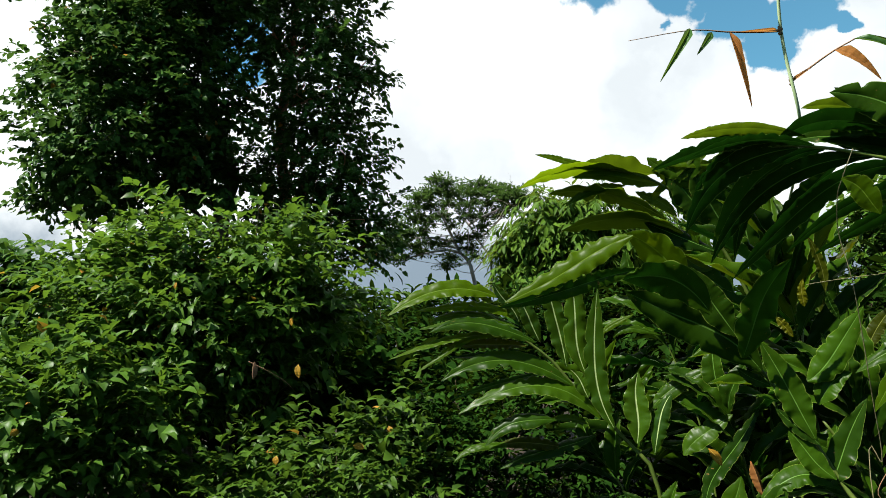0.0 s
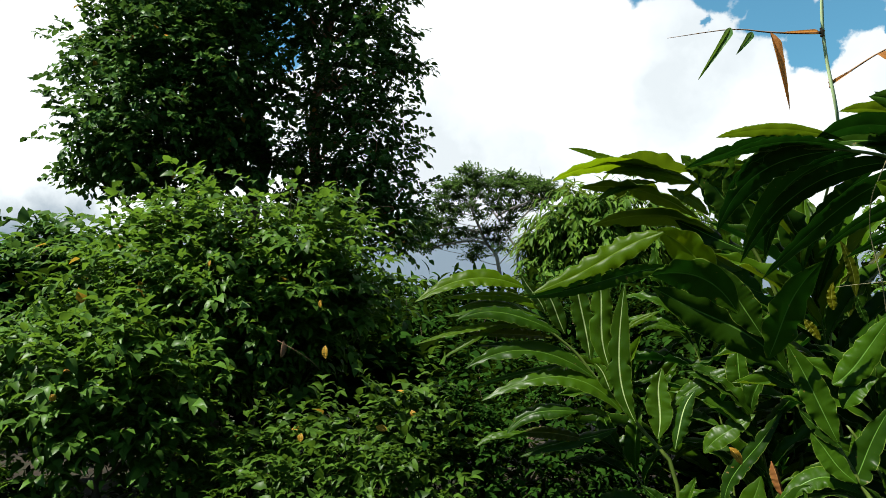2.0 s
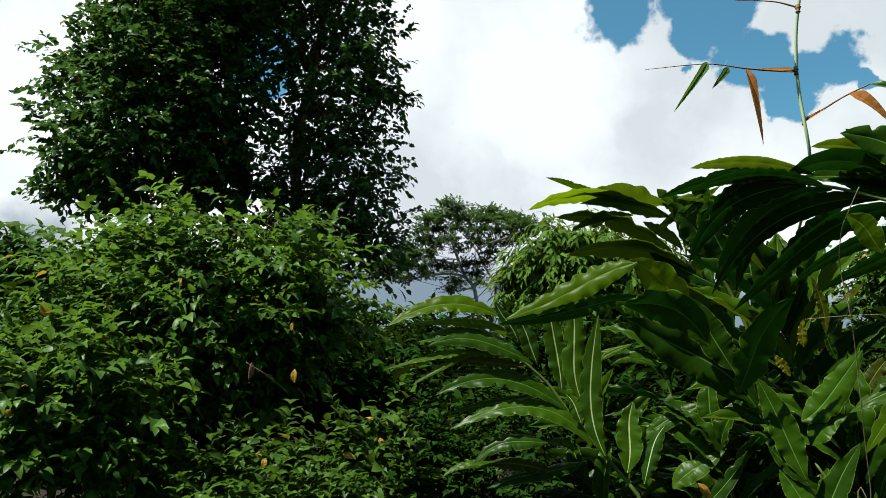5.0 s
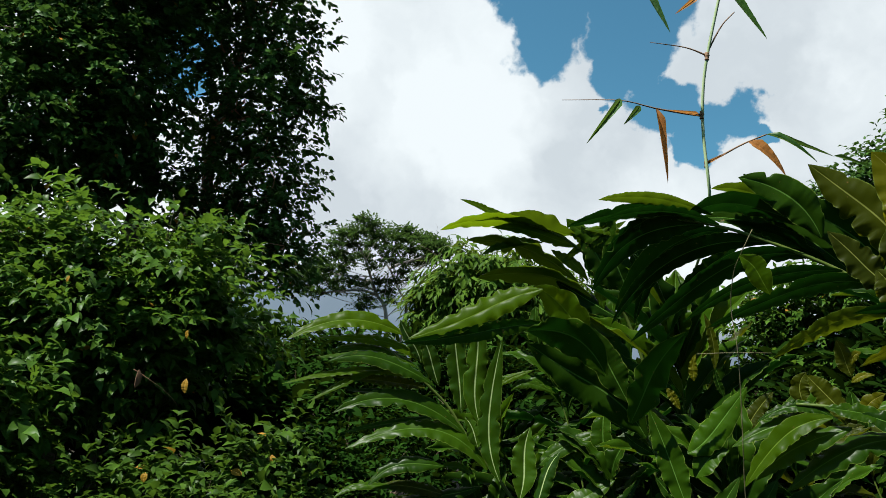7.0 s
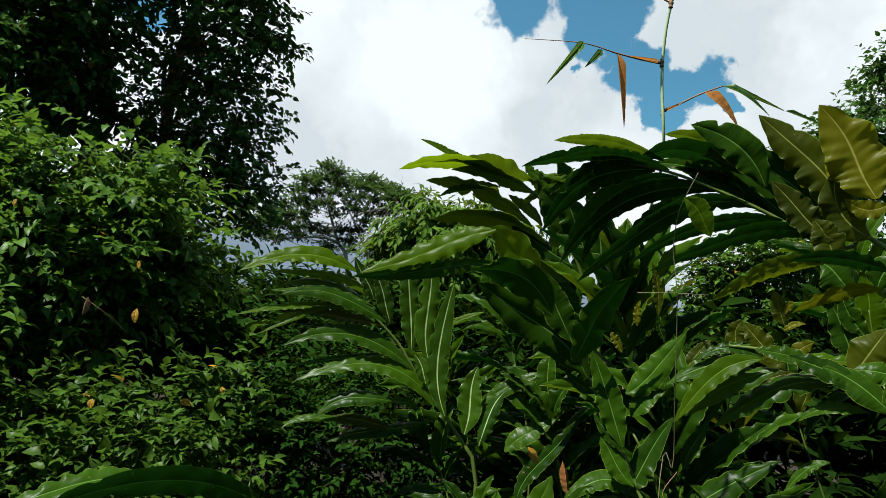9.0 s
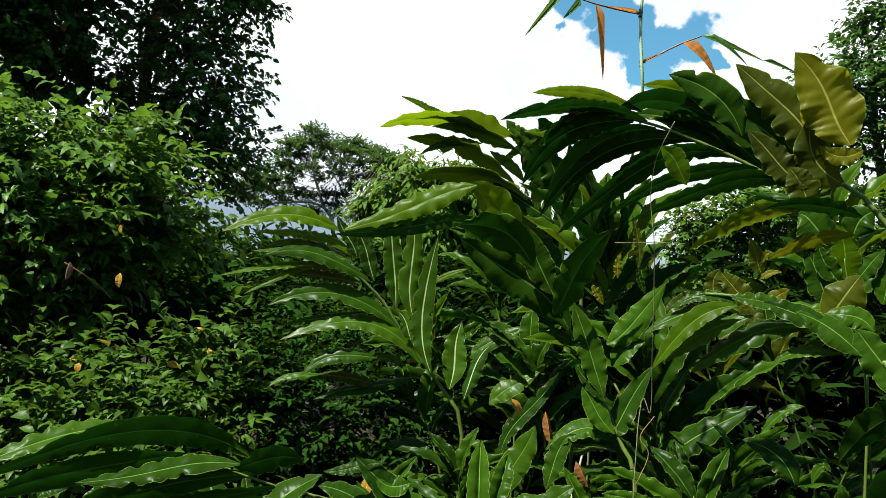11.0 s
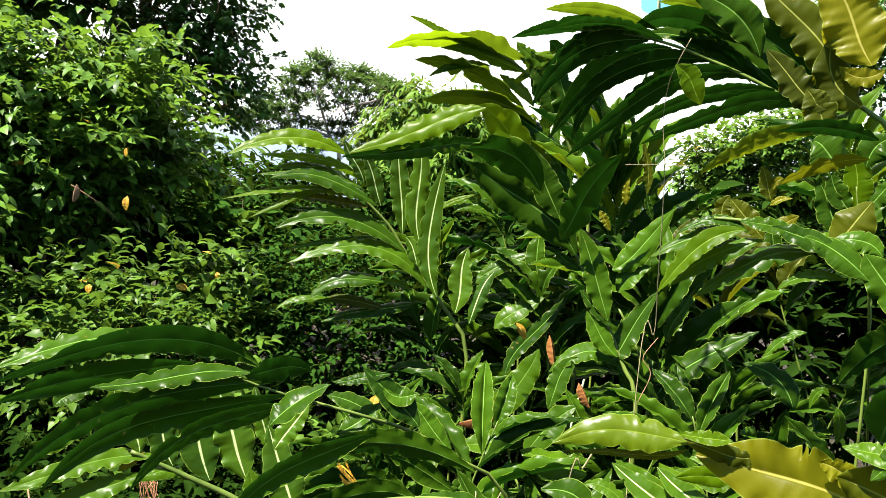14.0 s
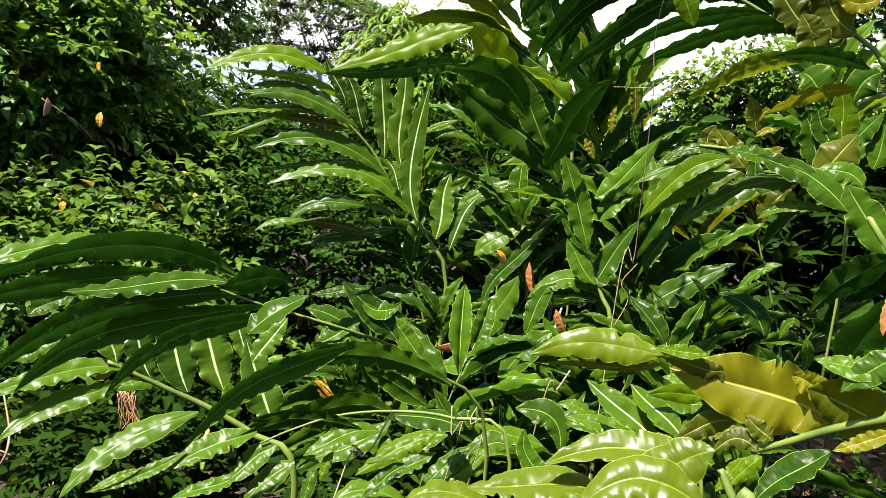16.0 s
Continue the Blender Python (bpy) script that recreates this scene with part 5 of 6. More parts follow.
# the canes seen through the clump
shoot = ginger([(1.404, 2.643, 0.784), (1.378, 2.687, 0.914), (1.391, 2.693, 0.976), (1.372, 2.717, 1.073), (1.332, 2.749, 1.188), (1.271, 2.783, 1.301)], [], "ginger shoot low in the clump with broad lit leaves", r=0.009)
bent_leaves(shoot, [
    ((1.391, 2.692, 0.972), (1.505, 2.655, 1.138), (1.685, 2.556, 1.29), 0.110, G, (-0.73, -0.52, 0.45)),
    ((1.661, 2.305, 1.077), (1.628, 2.34, 1.156), (1.541, 2.404, 1.193), 0.090, G, (-0.23, -0.85, 0.48)),
    ((1.547, 1.773, 1.391), (1.496, 1.819, 1.328), (1.438, 1.861, 1.229), 0.097, G, (0.15, 0.91, 0.39)),
    ((1.469, 1.753, 1.125), (1.491, 1.744, 1.198), (1.531, 1.717, 1.3), 0.192, G, (-0.26, 0.92, 0.28)),
    ((1.428, 2.703, 1.207), (1.452, 2.695, 1.294), (1.49, 2.676, 1.383), 0.063, G, (-0.82, -0.54, 0.21)),
    ((1.307, 2.767, 1.307), (1.294, 2.77, 1.243), (1.278, 2.772, 1.177), 0.040, G, (-0.69, -0.72, 0.12)),
    ((1.292, 2.752, 1.056), (1.335, 2.723, 0.994), (1.368, 2.696, 0.931), 0.059, G, (0.02, -0.91, 0.42))])
bent_leaves(shoot, [
    ((1.692, 2.543, 1.186), (1.748, 2.511, 1.277), (1.801, 2.473, 1.309), 0.039, G, (-0.77, -0.49, 0.4)),
    ((1.817, 2.438, 1.066), (1.84, 2.429, 1.128), (1.861, 2.411, 1.116), 0.034, GP, (-0.78, -0.43, 0.44)),
    ((1.875, 2.374, 0.974), (1.885, 2.379, 1.04), (1.876, 2.394, 1.087), 0.040, GP, (-0.86, -0.5, 0.09)),
    ((1.571, 2.627, 1.498), (1.64, 2.581, 1.549), (1.701, 2.537, 1.579), 0.049, GY, (-0.67, -0.63, 0.39)),
    ((1.451, 2.455, 1.618), (1.436, 2.458, 1.67), (1.449, 2.443, 1.718), 0.059, GY, (-0.57, -0.81, -0.11)),
    ((1.58, 2.437, 1.595), (1.524, 2.465, 1.659), (1.476, 2.486, 1.714), 0.078, GY, (-0.36, -0.93, 0.07)),
    ((1.588, 2.368, 1.614), (1.595, 2.359, 1.645), (1.623, 2.336, 1.671), 0.051, GO, (-0.68, -0.74, 0))])
bent_leaves(shoot, [
    ((1.648, 2.204, 1.573), (1.676, 2.172, 1.646), (1.702, 2.139, 1.716), 0.120, GY, (-0.79, -0.61, 0.02)),
    ((1.552, 2.381, 1.696), (1.567, 2.368, 1.714), (1.599, 2.345, 1.723), 0.023, GO, (-0.67, -0.72, 0.18)),
    ((1.605, 2.456, 1.758), (1.609, 2.449, 1.786), (1.624, 2.437, 1.796), 0.029, GO, (-0.67, -0.74, -0.06)),
    ((1.246, 2.777, 1.678), (1.24, 2.774, 1.718), (1.244, 2.764, 1.772), 0.032, GO, (-0.47, -0.88, -0.13)),
    ((1.165, 2.814, 1.646), (1.186, 2.808, 1.615), (1.21, 2.802, 1.577), 0.032, GO, (-0.3, -0.95, -0.04)),
    ((1.348, 2.835, 1.73), (1.335, 2.825, 1.83), (1.299, 2.821, 1.926), 0.035, GY, (-0.48, -0.86, -0.18)),
    ((1.339, 2.741, 1.631), (1.318, 2.745, 1.679), (1.305, 2.744, 1.727), 0.025, G, (-0.34, -0.94, -0.08))])
bent_leaves(shoot, [
    ((1.445, 2.809, 1.514), (1.483, 2.784, 1.604), (1.523, 2.756, 1.668), 0.056, GY, (-0.7, -0.71, 0.1)),
    ((1.607, 2.462, 1.722), (1.588, 2.465, 1.774), (1.563, 2.469, 1.834), 0.054, GY, (-0.4, -0.91, -0.1))])

# young upright leaves in the sun behind the arch
shoot = ginger([(2.123, 2.6, 1.438), (2.088, 2.617, 1.617), (2.059, 2.624, 1.746), (2.037, 2.625, 1.843)], [], "upright young ginger shoot with bright ribbed leaves", r=0.005, root=(2.9, 3.3, 0))
bent_leaves(shoot, [
    ((2.027, 2.662, 1.665), (1.985, 2.681, 1.762), (1.936, 2.698, 1.866), 0.105, G, (-0.47, -0.88, -0.06)),
    ((2.042, 2.638, 1.749), (1.994, 2.664, 1.818), (1.967, 2.671, 1.886), 0.081, G, (-0.49, -0.87, -0.06)),
    ((2.058, 2.624, 1.752), (2.038, 2.622, 1.849), (2, 2.626, 1.963), 0.104, GL, (-0.68, -0.71, -0.18)),
    ((2.071, 2.613, 1.757), (2.097, 2.58, 1.817), (2.126, 2.54, 1.882), 0.078, G, (-0.87, -0.48, 0.11)),
    ((1.982, 2.654, 1.907), (1.933, 2.676, 1.971), (1.896, 2.696, 1.998), 0.150, G, (-0.39, -0.92, 0.05)),
    ((2.047, 2.601, 1.913), (2.055, 2.577, 1.981), (2.085, 2.542, 2.012), 0.125, G, (-0.83, -0.55, 0)),
    ((2.145, 2.56, 1.688), (2.147, 2.545, 1.768), (2.139, 2.537, 1.845), 0.100, G, (-0.88, -0.47, -0.1))])

# leaves at the foot of the clump
shoot = ginger([(0.909, 2.475, 0.657), (0.868, 2.523, 0.769), (0.846, 2.557, 0.87), (0.832, 2.572, 0.922)], [], "low ginger shoot with broad glossy leaves at the clump's foot", r=0.006)
bent_leaves(shoot, [
    ((0.912, 2.852, 0.845), (0.962, 2.863, 0.982), (1.019, 2.864, 1.113), 0.109, GP, (-0.5, -0.83, 0.24)),
    ((1.019, 2.677, 0.933), (1.045, 2.686, 1.039), (1.105, 2.675, 1.123), 0.074, G, (-0.54, -0.81, 0.24)),
    ((0.856, 2.56, 0.899), (0.805, 2.56, 0.836), (0.691, 2.582, 0.816), 0.098, GP, (-0.43, -0.51, 0.74)),
    ((0.902, 2.524, 0.806), (0.975, 2.525, 0.912), (1.052, 2.512, 0.984), 0.099, GP, (-0.54, -0.74, 0.41)),
    ((1.016, 2.272, 0.843), (0.919, 2.314, 0.858), (0.834, 2.347, 0.877), 0.121, GP, (-0.06, -0.52, 0.85)),
    ((0.834, 2.119, 0.842), (0.921, 2.086, 0.84), (0.946, 2.047, 0.759), 0.079, G, (-0.13, -0.83, 0.54)),
    ((1.065, 1.797, 0.886), (1.001, 1.853, 0.949), (0.926, 1.903, 0.996), 0.060, GP, (-0.28, -0.84, 0.46))])
bent_leaves(shoot, [
    ((1.113, 1.778, 0.916), (1.061, 1.825, 0.964), (1.013, 1.863, 1.007), 0.056, GP, (-0.35, -0.84, 0.41)),
    ((1.174, 1.822, 0.988), (1.129, 1.849, 0.982), (1.065, 1.888, 0.986), 0.062, GL, (-0.39, -0.62, 0.69)),
    ((1.107, 1.564, 1.02), (1.047, 1.6, 0.996), (1, 1.621, 0.97), 0.042, GY, (-0.57, -0.48, 0.67)),
    ((0.632, 2, 0.799), (0.538, 2.006, 0.76), (0.427, 1.997, 0.695), 0.072, GP, (-0.39, -0.48, 0.79)),
    ((0.699, 1.934, 0.817), (0.636, 1.926, 0.752), (0.562, 1.909, 0.674), 0.061, GP, (-0.55, -0.56, 0.62)),
    ((0.494, 2.033, 0.81), (0.404, 2.02, 0.743), (0.296, 2.012, 0.707), 0.066, GP, (-0.34, -0.55, 0.76)),
    ((0.598, 1.945, 0.776), (0.521, 1.943, 0.729), (0.446, 1.931, 0.677), 0.047, GP, (-0.44, -0.51, 0.74))])
bent_leaves(shoot, [
    ((0.524, 1.819, 0.705), (0.436, 1.841, 0.719), (0.364, 1.834, 0.687), 0.068, GP, (-0.14, -0.42, 0.9)),
    ((0.766, 1.912, 0.817), (0.71, 1.927, 0.806), (0.675, 1.916, 0.753), 0.064, GP, (-0.49, -0.56, 0.67)),
    ((0.852, 1.935, 0.815), (0.774, 1.967, 0.824), (0.694, 1.997, 0.834), 0.052, GP, (-0.13, -0.58, 0.8)),
    ((1.014, 1.99, 0.851), (0.974, 2.021, 0.888), (0.915, 2.047, 0.888), 0.044, GP, (-0.1, -0.66, 0.74)),
    ((1.064, 1.965, 0.85), (1.002, 1.998, 0.854), (0.937, 2.024, 0.846), 0.044, GP, (-0.29, -0.55, 0.78)),
    ((0.884, 1.832, 0.739), (0.811, 1.885, 0.791), (0.795, 1.916, 0.859), 0.053, G, (-0.06, -0.84, 0.55)),
    ((0.693, 2.089, 0.785), (0.606, 2.115, 0.798), (0.505, 2.131, 0.79), 0.085, G, (-0.07, -0.44, 0.89))])

# the dark shoot that arches low across the foreground
shoot = ginger([(0.624, 1.669, 0.938), (0.487, 1.632, 1.053), (0.404, 1.605, 1.097), (0.308, 1.57, 1.127), (0.231, 1.575, 1.14), (0.155, 1.575, 1.154), (0.099, 1.573, 1.17)], [], "dark glossy ginger shoot arching low over the undergrowth", r=0.0042)
bent_leaves(shoot, [
    ((0.13, 1.58, 1.19), (-0.018, 1.562, 1.223), (-0.233, 1.479, 1.146), 0.056, G, (-0.29, 0.88, 0.37)),
    ((-0.034, 1.578, 1.215), (-0.144, 1.547, 1.208), (-0.244, 1.5, 1.163), 0.052, G, (-0.03, -0.49, 0.87)),
    ((0.119, 1.557, 1.183), (0.01, 1.539, 1.17), (-0.108, 1.504, 1.148), 0.046, G, (0.01, -0.58, 0.82)),
    ((0.144, 1.576, 1.164), (-0.058, 1.533, 1.119), (-0.186, 1.463, 1.018), 0.054, G, (-0.39, 0.9, 0.18)),
    ((0.179, 1.565, 1.149), (-0.014, 1.529, 1.1), (-0.144, 1.462, 1.003), 0.048, G, (-0.37, 0.92, 0.16)),
    ((0.203, 1.564, 1.139), (0.069, 1.542, 1.094), (-0.03, 1.494, 0.998), 0.038, G, (-0.36, 0.93, 0.13)),
    ((0.331, 1.542, 1.102), (0.209, 1.53, 1.044), (0.097, 1.482, 0.933), 0.044, G, (-0.28, 0.96, 0.06))])
bent_leaves(shoot, [
    ((0.115, 1.565, 1.175), (0.164, 1.572, 1.192), (0.218, 1.574, 1.193), 0.051, G, (-0.14, 0.93, 0.35)),
    ((0.163, 1.534, 1.107), (0.197, 1.544, 1.142), (0.252, 1.552, 1.178), 0.062, G, (-0.47, -0.52, 0.71)),
    ((0.409, 1.557, 1.119), (0.362, 1.572, 1.16), (0.304, 1.584, 1.204), 0.052, G, (0.12, -0.89, 0.44)),
    ((0.399, 1.57, 1.172), (0.371, 1.572, 1.163), (0.34, 1.577, 1.178), 0.041, G, (-0.03, -0.76, 0.65)),
    ((0.352, 1.58, 1.199), (0.3, 1.582, 1.186), (0.254, 1.582, 1.176), 0.023, G, (-0.16, -0.77, 0.62)),
    ((0.507, 1.523, 1.06), (0.361, 1.556, 1.087), (0.223, 1.553, 1.051), 0.052, G, (0.09, 0.96, 0.27)),
    ((0.019, 1.614, 1.18), (-0.123, 1.575, 1.149), (-0.242, 1.522, 1.108), 0.052, G, (-0.39, 0.87, 0.31))])
bent_leaves(shoot, [
    ((0.275, 1.583, 1.09), (0.311, 1.587, 1.113), (0.345, 1.591, 1.146), 0.046, G, (-0.37, -0.74, 0.57)),
    ((0.352, 1.602, 1.104), (0.298, 1.613, 1.136), (0.248, 1.617, 1.144), 0.047, G, (0.2, -0.64, 0.74)),
    ((0.483, 1.614, 1.063), (0.437, 1.633, 1.106), (0.401, 1.646, 1.141), 0.044, G, (0.09, -0.89, 0.45))])

# the shoot below it with upright ribbed leaves
shoot = ginger([(0.275, 1.884, 0.736), (0.182, 1.908, 0.795), (0.079, 1.919, 0.843), (-0.006, 1.919, 0.875), (-0.077, 1.916, 0.903), (-0.133, 1.91, 0.926)], [], "ginger shoot with upright leaves and pale ribs", r=0.009)
bent_leaves(shoot, [
    ((0.104, 1.934, 0.879), (0.061, 1.956, 0.969), (0.001, 1.974, 1.081), 0.090, GR, (0.19, -0.94, 0.28)),
    ((0.031, 1.924, 0.872), (-0.008, 1.943, 0.955), (-0.053, 1.961, 1.061), 0.082, GR, (0.23, -0.93, 0.29)),
    ((0.216, 1.919, 0.822), (0.181, 1.942, 0.889), (0.134, 1.968, 0.99), 0.085, GR, (0.12, -0.94, 0.33)),
    ((-0.047, 1.92, 0.898), (-0.081, 1.933, 0.965), (-0.13, 1.946, 1.064), 0.063, GR, (0.27, -0.92, 0.28)),
    ((-0.116, 1.913, 0.924), (-0.148, 1.923, 0.984), (-0.197, 1.929, 1.064), 0.063, GR, (0.31, -0.91, 0.28)),
    ((0.135, 1.917, 0.824), (0.123, 1.929, 0.859), (0.11, 1.94, 0.898), 0.045, GP, (0.23, -0.9, 0.37)),
    ((0.16, 1.841, 0.974), (0.187, 1.854, 1.018), (0.219, 1.867, 1.07), 0.047, GR, (-0.12, -0.94, 0.33))])
bent_leaves(shoot, [
    ((0.147, 1.954, 0.936), (0.119, 1.97, 1.001), (0.093, 1.983, 1.072), 0.045, GR, (0.23, -0.93, 0.29)),
    ((-0.102, 1.903, 0.883), (-0.198, 1.866, 0.847), (-0.288, 1.81, 0.779), 0.055, GP, (-0.03, -0.71, 0.7)),
    ((-0.077, 1.92, 0.917), (-0.218, 1.878, 0.9), (-0.343, 1.819, 0.858), 0.051, GP, (0.06, -0.62, 0.78)),
    ((0.06, 1.914, 0.833), (-0.071, 1.87, 0.776), (-0.166, 1.802, 0.678), 0.067, GP, (-0.2, -0.64, 0.75)),
    ((-0.015, 1.918, 0.875), (-0.063, 1.914, 0.889), (-0.125, 1.893, 0.869), 0.035, GP, (0.09, -0.6, 0.8)),
    ((-0.149, 1.894, 0.888), (-0.13, 1.905, 0.906), (-0.106, 1.916, 0.924), 0.021, GO, (0.11, -0.9, 0.42)),
    ((-0.326, 2.008, 0.978), (-0.3, 2.023, 1.004), (-0.252, 2.044, 1.031), 0.045, G, (0.08, -0.87, 0.48))])
bent_leaves(shoot, [
    ((-0.224, 1.981, 0.959), (-0.21, 1.994, 0.995), (-0.191, 2.004, 1.014), 0.036, GP, (0.11, -0.94, 0.32)),
    ((-0.322, 1.932, 0.9), (-0.288, 1.951, 0.922), (-0.243, 1.972, 0.947), 0.041, GP, (0, -0.76, 0.65))])

# fanned leaves close to the lower edge
shoot = ginger([(0.683, 1.691, 0.899), (0.57, 1.736, 0.931), (0.457, 1.758, 0.927), (0.346, 1.765, 0.906), (0.261, 1.757, 0.873), (0.2, 1.745, 0.843)], [], "ginger shoot lying low with fanned leaves", r=0.0045)
bent_leaves(shoot, [
    ((0.192, 1.752, 0.861), (0.117, 1.737, 0.836), (0.041, 1.71, 0.792), 0.055, GP, (-0.2, -0.58, 0.79)),
    ((0.068, 1.727, 0.823), (-0.002, 1.699, 0.785), (-0.086, 1.668, 0.759), 0.027, GP, (-0.09, -0.62, 0.78)),
    ((0.235, 1.745, 0.842), (0.186, 1.731, 0.81), (0.145, 1.711, 0.771), 0.052, GP, (-0.3, -0.66, 0.69)),
    ((0.271, 1.733, 0.816), (0.225, 1.72, 0.784), (0.184, 1.698, 0.739), 0.052, GP, (-0.34, -0.64, 0.69)),
    ((0.167, 1.72, 0.788), (0.119, 1.707, 0.766), (0.054, 1.689, 0.746), 0.035, G, (-0.17, -0.53, 0.83)),
    ((-0.004, 1.703, 0.794), (-0.046, 1.687, 0.777), (-0.082, 1.669, 0.759), 0.019, GP, (-0.08, -0.63, 0.77)),
    ((0.458, 1.754, 0.917), (0.333, 1.77, 0.919), (0.161, 1.748, 0.855), 0.054, G, (-0.06, 0.98, 0.18))])
bent_leaves(shoot, [
    ((0.393, 1.752, 0.886), (0.28, 1.763, 0.893), (0.172, 1.759, 0.881), 0.041, G, (0.02, 0.98, 0.18)),
    ((0.43, 1.748, 0.886), (0.356, 1.75, 0.869), (0.285, 1.738, 0.827), 0.052, GP, (-0.26, -0.63, 0.74)),
    ((0.314, 1.728, 0.808), (0.302, 1.715, 0.778), (0.291, 1.698, 0.74), 0.028, GP, (-0.37, -0.8, 0.48)),
    ((0.343, 1.74, 0.84), (0.33, 1.73, 0.814), (0.322, 1.719, 0.789), 0.023, GL, (-0.38, -0.79, 0.47)),
    ((0.541, 1.731, 0.898), (0.475, 1.732, 0.863), (0.39, 1.719, 0.803), 0.049, GL, (-0.36, -0.67, 0.65)),
    ((0.531, 1.72, 0.863), (0.465, 1.728, 0.849), (0.411, 1.727, 0.827), 0.019, GL, (-0.26, -0.59, 0.76)),
    ((0.491, 1.717, 0.835), (0.449, 1.712, 0.806), (0.407, 1.701, 0.767), 0.036, GP, (-0.4, -0.65, 0.65))])
bent_leaves(shoot, [
    ((0.609, 1.709, 0.886), (0.561, 1.704, 0.84), (0.511, 1.688, 0.778), 0.044, GP, (-0.5, -0.64, 0.58)),
    ((0.642, 1.702, 0.894), (0.608, 1.694, 0.847), (0.556, 1.69, 0.806), 0.052, GP, (-0.52, -0.62, 0.59)),
    ((0.474, 1.845, 0.877), (0.396, 1.869, 0.918), (0.347, 1.876, 0.924), 0.047, G, (0.29, 0.94, 0.18)),
    ((0.553, 1.891, 0.9), (0.474, 1.917, 0.936), (0.408, 1.931, 0.952), 0.060, G, (0.32, 0.92, 0.21))])

# the near shoot whose pale undersides glow in the sun
shoot = ginger([(0.887, 0.999, 1.23), (0.875, 1.034, 1.212), (0.848, 1.077, 1.181), (0.823, 1.113, 1.149), (0.804, 1.143, 1.124)], [], "ginger shoot with yellow-green undersides lit by the sun", r=0.008, root=(0.9, 0.72, 0))
bent_leaves(shoot, [
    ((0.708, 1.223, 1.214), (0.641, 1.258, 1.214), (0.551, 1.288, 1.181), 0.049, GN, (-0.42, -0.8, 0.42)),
    ((0.715, 1.229, 1.204), (0.655, 1.256, 1.184), (0.568, 1.291, 1.171), 0.012, GY, (-0.36, -0.92, -0.13)),
    ((0.749, 1.189, 1.229), (0.725, 1.204, 1.226), (0.693, 1.222, 1.225), 0.021, GL, (-0.45, -0.69, 0.57)),
    ((0.784, 1.179, 1.216), (0.747, 1.202, 1.209), (0.701, 1.231, 1.217), 0.028, GY, (-0.54, -0.84, -0.08)),
    ((0.857, 1.083, 1.19), (0.809, 1.152, 1.198), (0.727, 1.232, 1.197), 0.097, GO, (-0.75, -0.66, 0.03)),
    ((0.855, 1.078, 1.214), (0.834, 1.1, 1.225), (0.815, 1.116, 1.231), 0.033, GO, (-0.71, -0.7, -0.08)),
    # leaf lying in shadow: the darker olive supplies that shadow
    ((0.884, 1.031, 1.196), (0.855, 1.064, 1.213), (0.823, 1.095, 1.222), 0.073, GY, (-0.75, -0.62, -0.23))])
bent_leaves(shoot, [
    ((0.866, 1.033, 1.279), (0.843, 1.051, 1.261), (0.811, 1.079, 1.26), 0.034, GP, (-0.63, -0.49, 0.6)),
    ((0.865, 1.026, 1.284), (0.85, 1.038, 1.264), (0.828, 1.052, 1.232), 0.036, GP, (-0.81, -0.47, 0.35)),
    ((0.87, 1.011, 1.206), (0.848, 1.028, 1.186), (0.825, 1.043, 1.168), 0.019, GO, (-0.72, -0.59, 0.35)),
    ((0.803, 1.13, 1.128), (0.785, 1.146, 1.138), (0.761, 1.156, 1.114), 0.027, GY, (-0.58, -0.71, 0.41)),
    ((0.813, 1.122, 1.148), (0.802, 1.133, 1.155), (0.788, 1.148, 1.17), 0.026, GY, (-0.59, -0.77, 0.24)),
    ((0.8, 1.119, 1.128), (0.786, 1.123, 1.11), (0.766, 1.127, 1.082), 0.022, GL, (-0.67, -0.64, 0.38)),
    ((0.79, 1.131, 1.121), (0.773, 1.134, 1.097), (0.759, 1.135, 1.073), 0.017, GL, (-0.66, -0.65, 0.37))])
bent_leaves(shoot, [
    ((0.807, 1.185, 1.148), (0.776, 1.203, 1.134), (0.741, 1.215, 1.103), 0.033, GY, (-0.47, -0.88, 0.11)),
    ((0.853, 1.076, 1.156), (0.821, 1.092, 1.12), (0.786, 1.102, 1.075), 0.044, G, (-0.78, -0.15, 0.61))])

# glossy leaves standing under the golden shoot
shoot = ginger([(0.928, 1.401, 0.93), (0.911, 1.438, 0.991), (0.896, 1.462, 1.03)], [], "low ginger shoot with glossy upright leaves", r=0.005)
bent_leaves(shoot, [
    ((0.874, 1.466, 1.005), (0.823, 1.508, 1.045), (0.759, 1.552, 1.087), 0.049, GR, (-0.17, -0.79, 0.58)),
    ((0.899, 1.435, 1.029), (0.86, 1.47, 1.066), (0.819, 1.503, 1.1), 0.044, GR, (-0.25, -0.83, 0.5)),
    ((0.914, 1.424, 1.109), (0.882, 1.445, 1.108), (0.835, 1.469, 1.094), 0.036, GL, (-0.48, -0.87, -0.04)),
    ((0.966, 1.511, 1.102), (0.938, 1.531, 1.111), (0.904, 1.551, 1.107), 0.029, GP, (-0.4, -0.7, 0.6)),
    ((0.862, 1.539, 0.987), (0.817, 1.568, 1.002), (0.75, 1.598, 1), 0.040, GP, (-0.22, -0.59, 0.78)),
    ((0.827, 1.527, 0.967), (0.782, 1.549, 0.965), (0.736, 1.562, 0.945), 0.029, GP, (-0.38, -0.49, 0.79))])

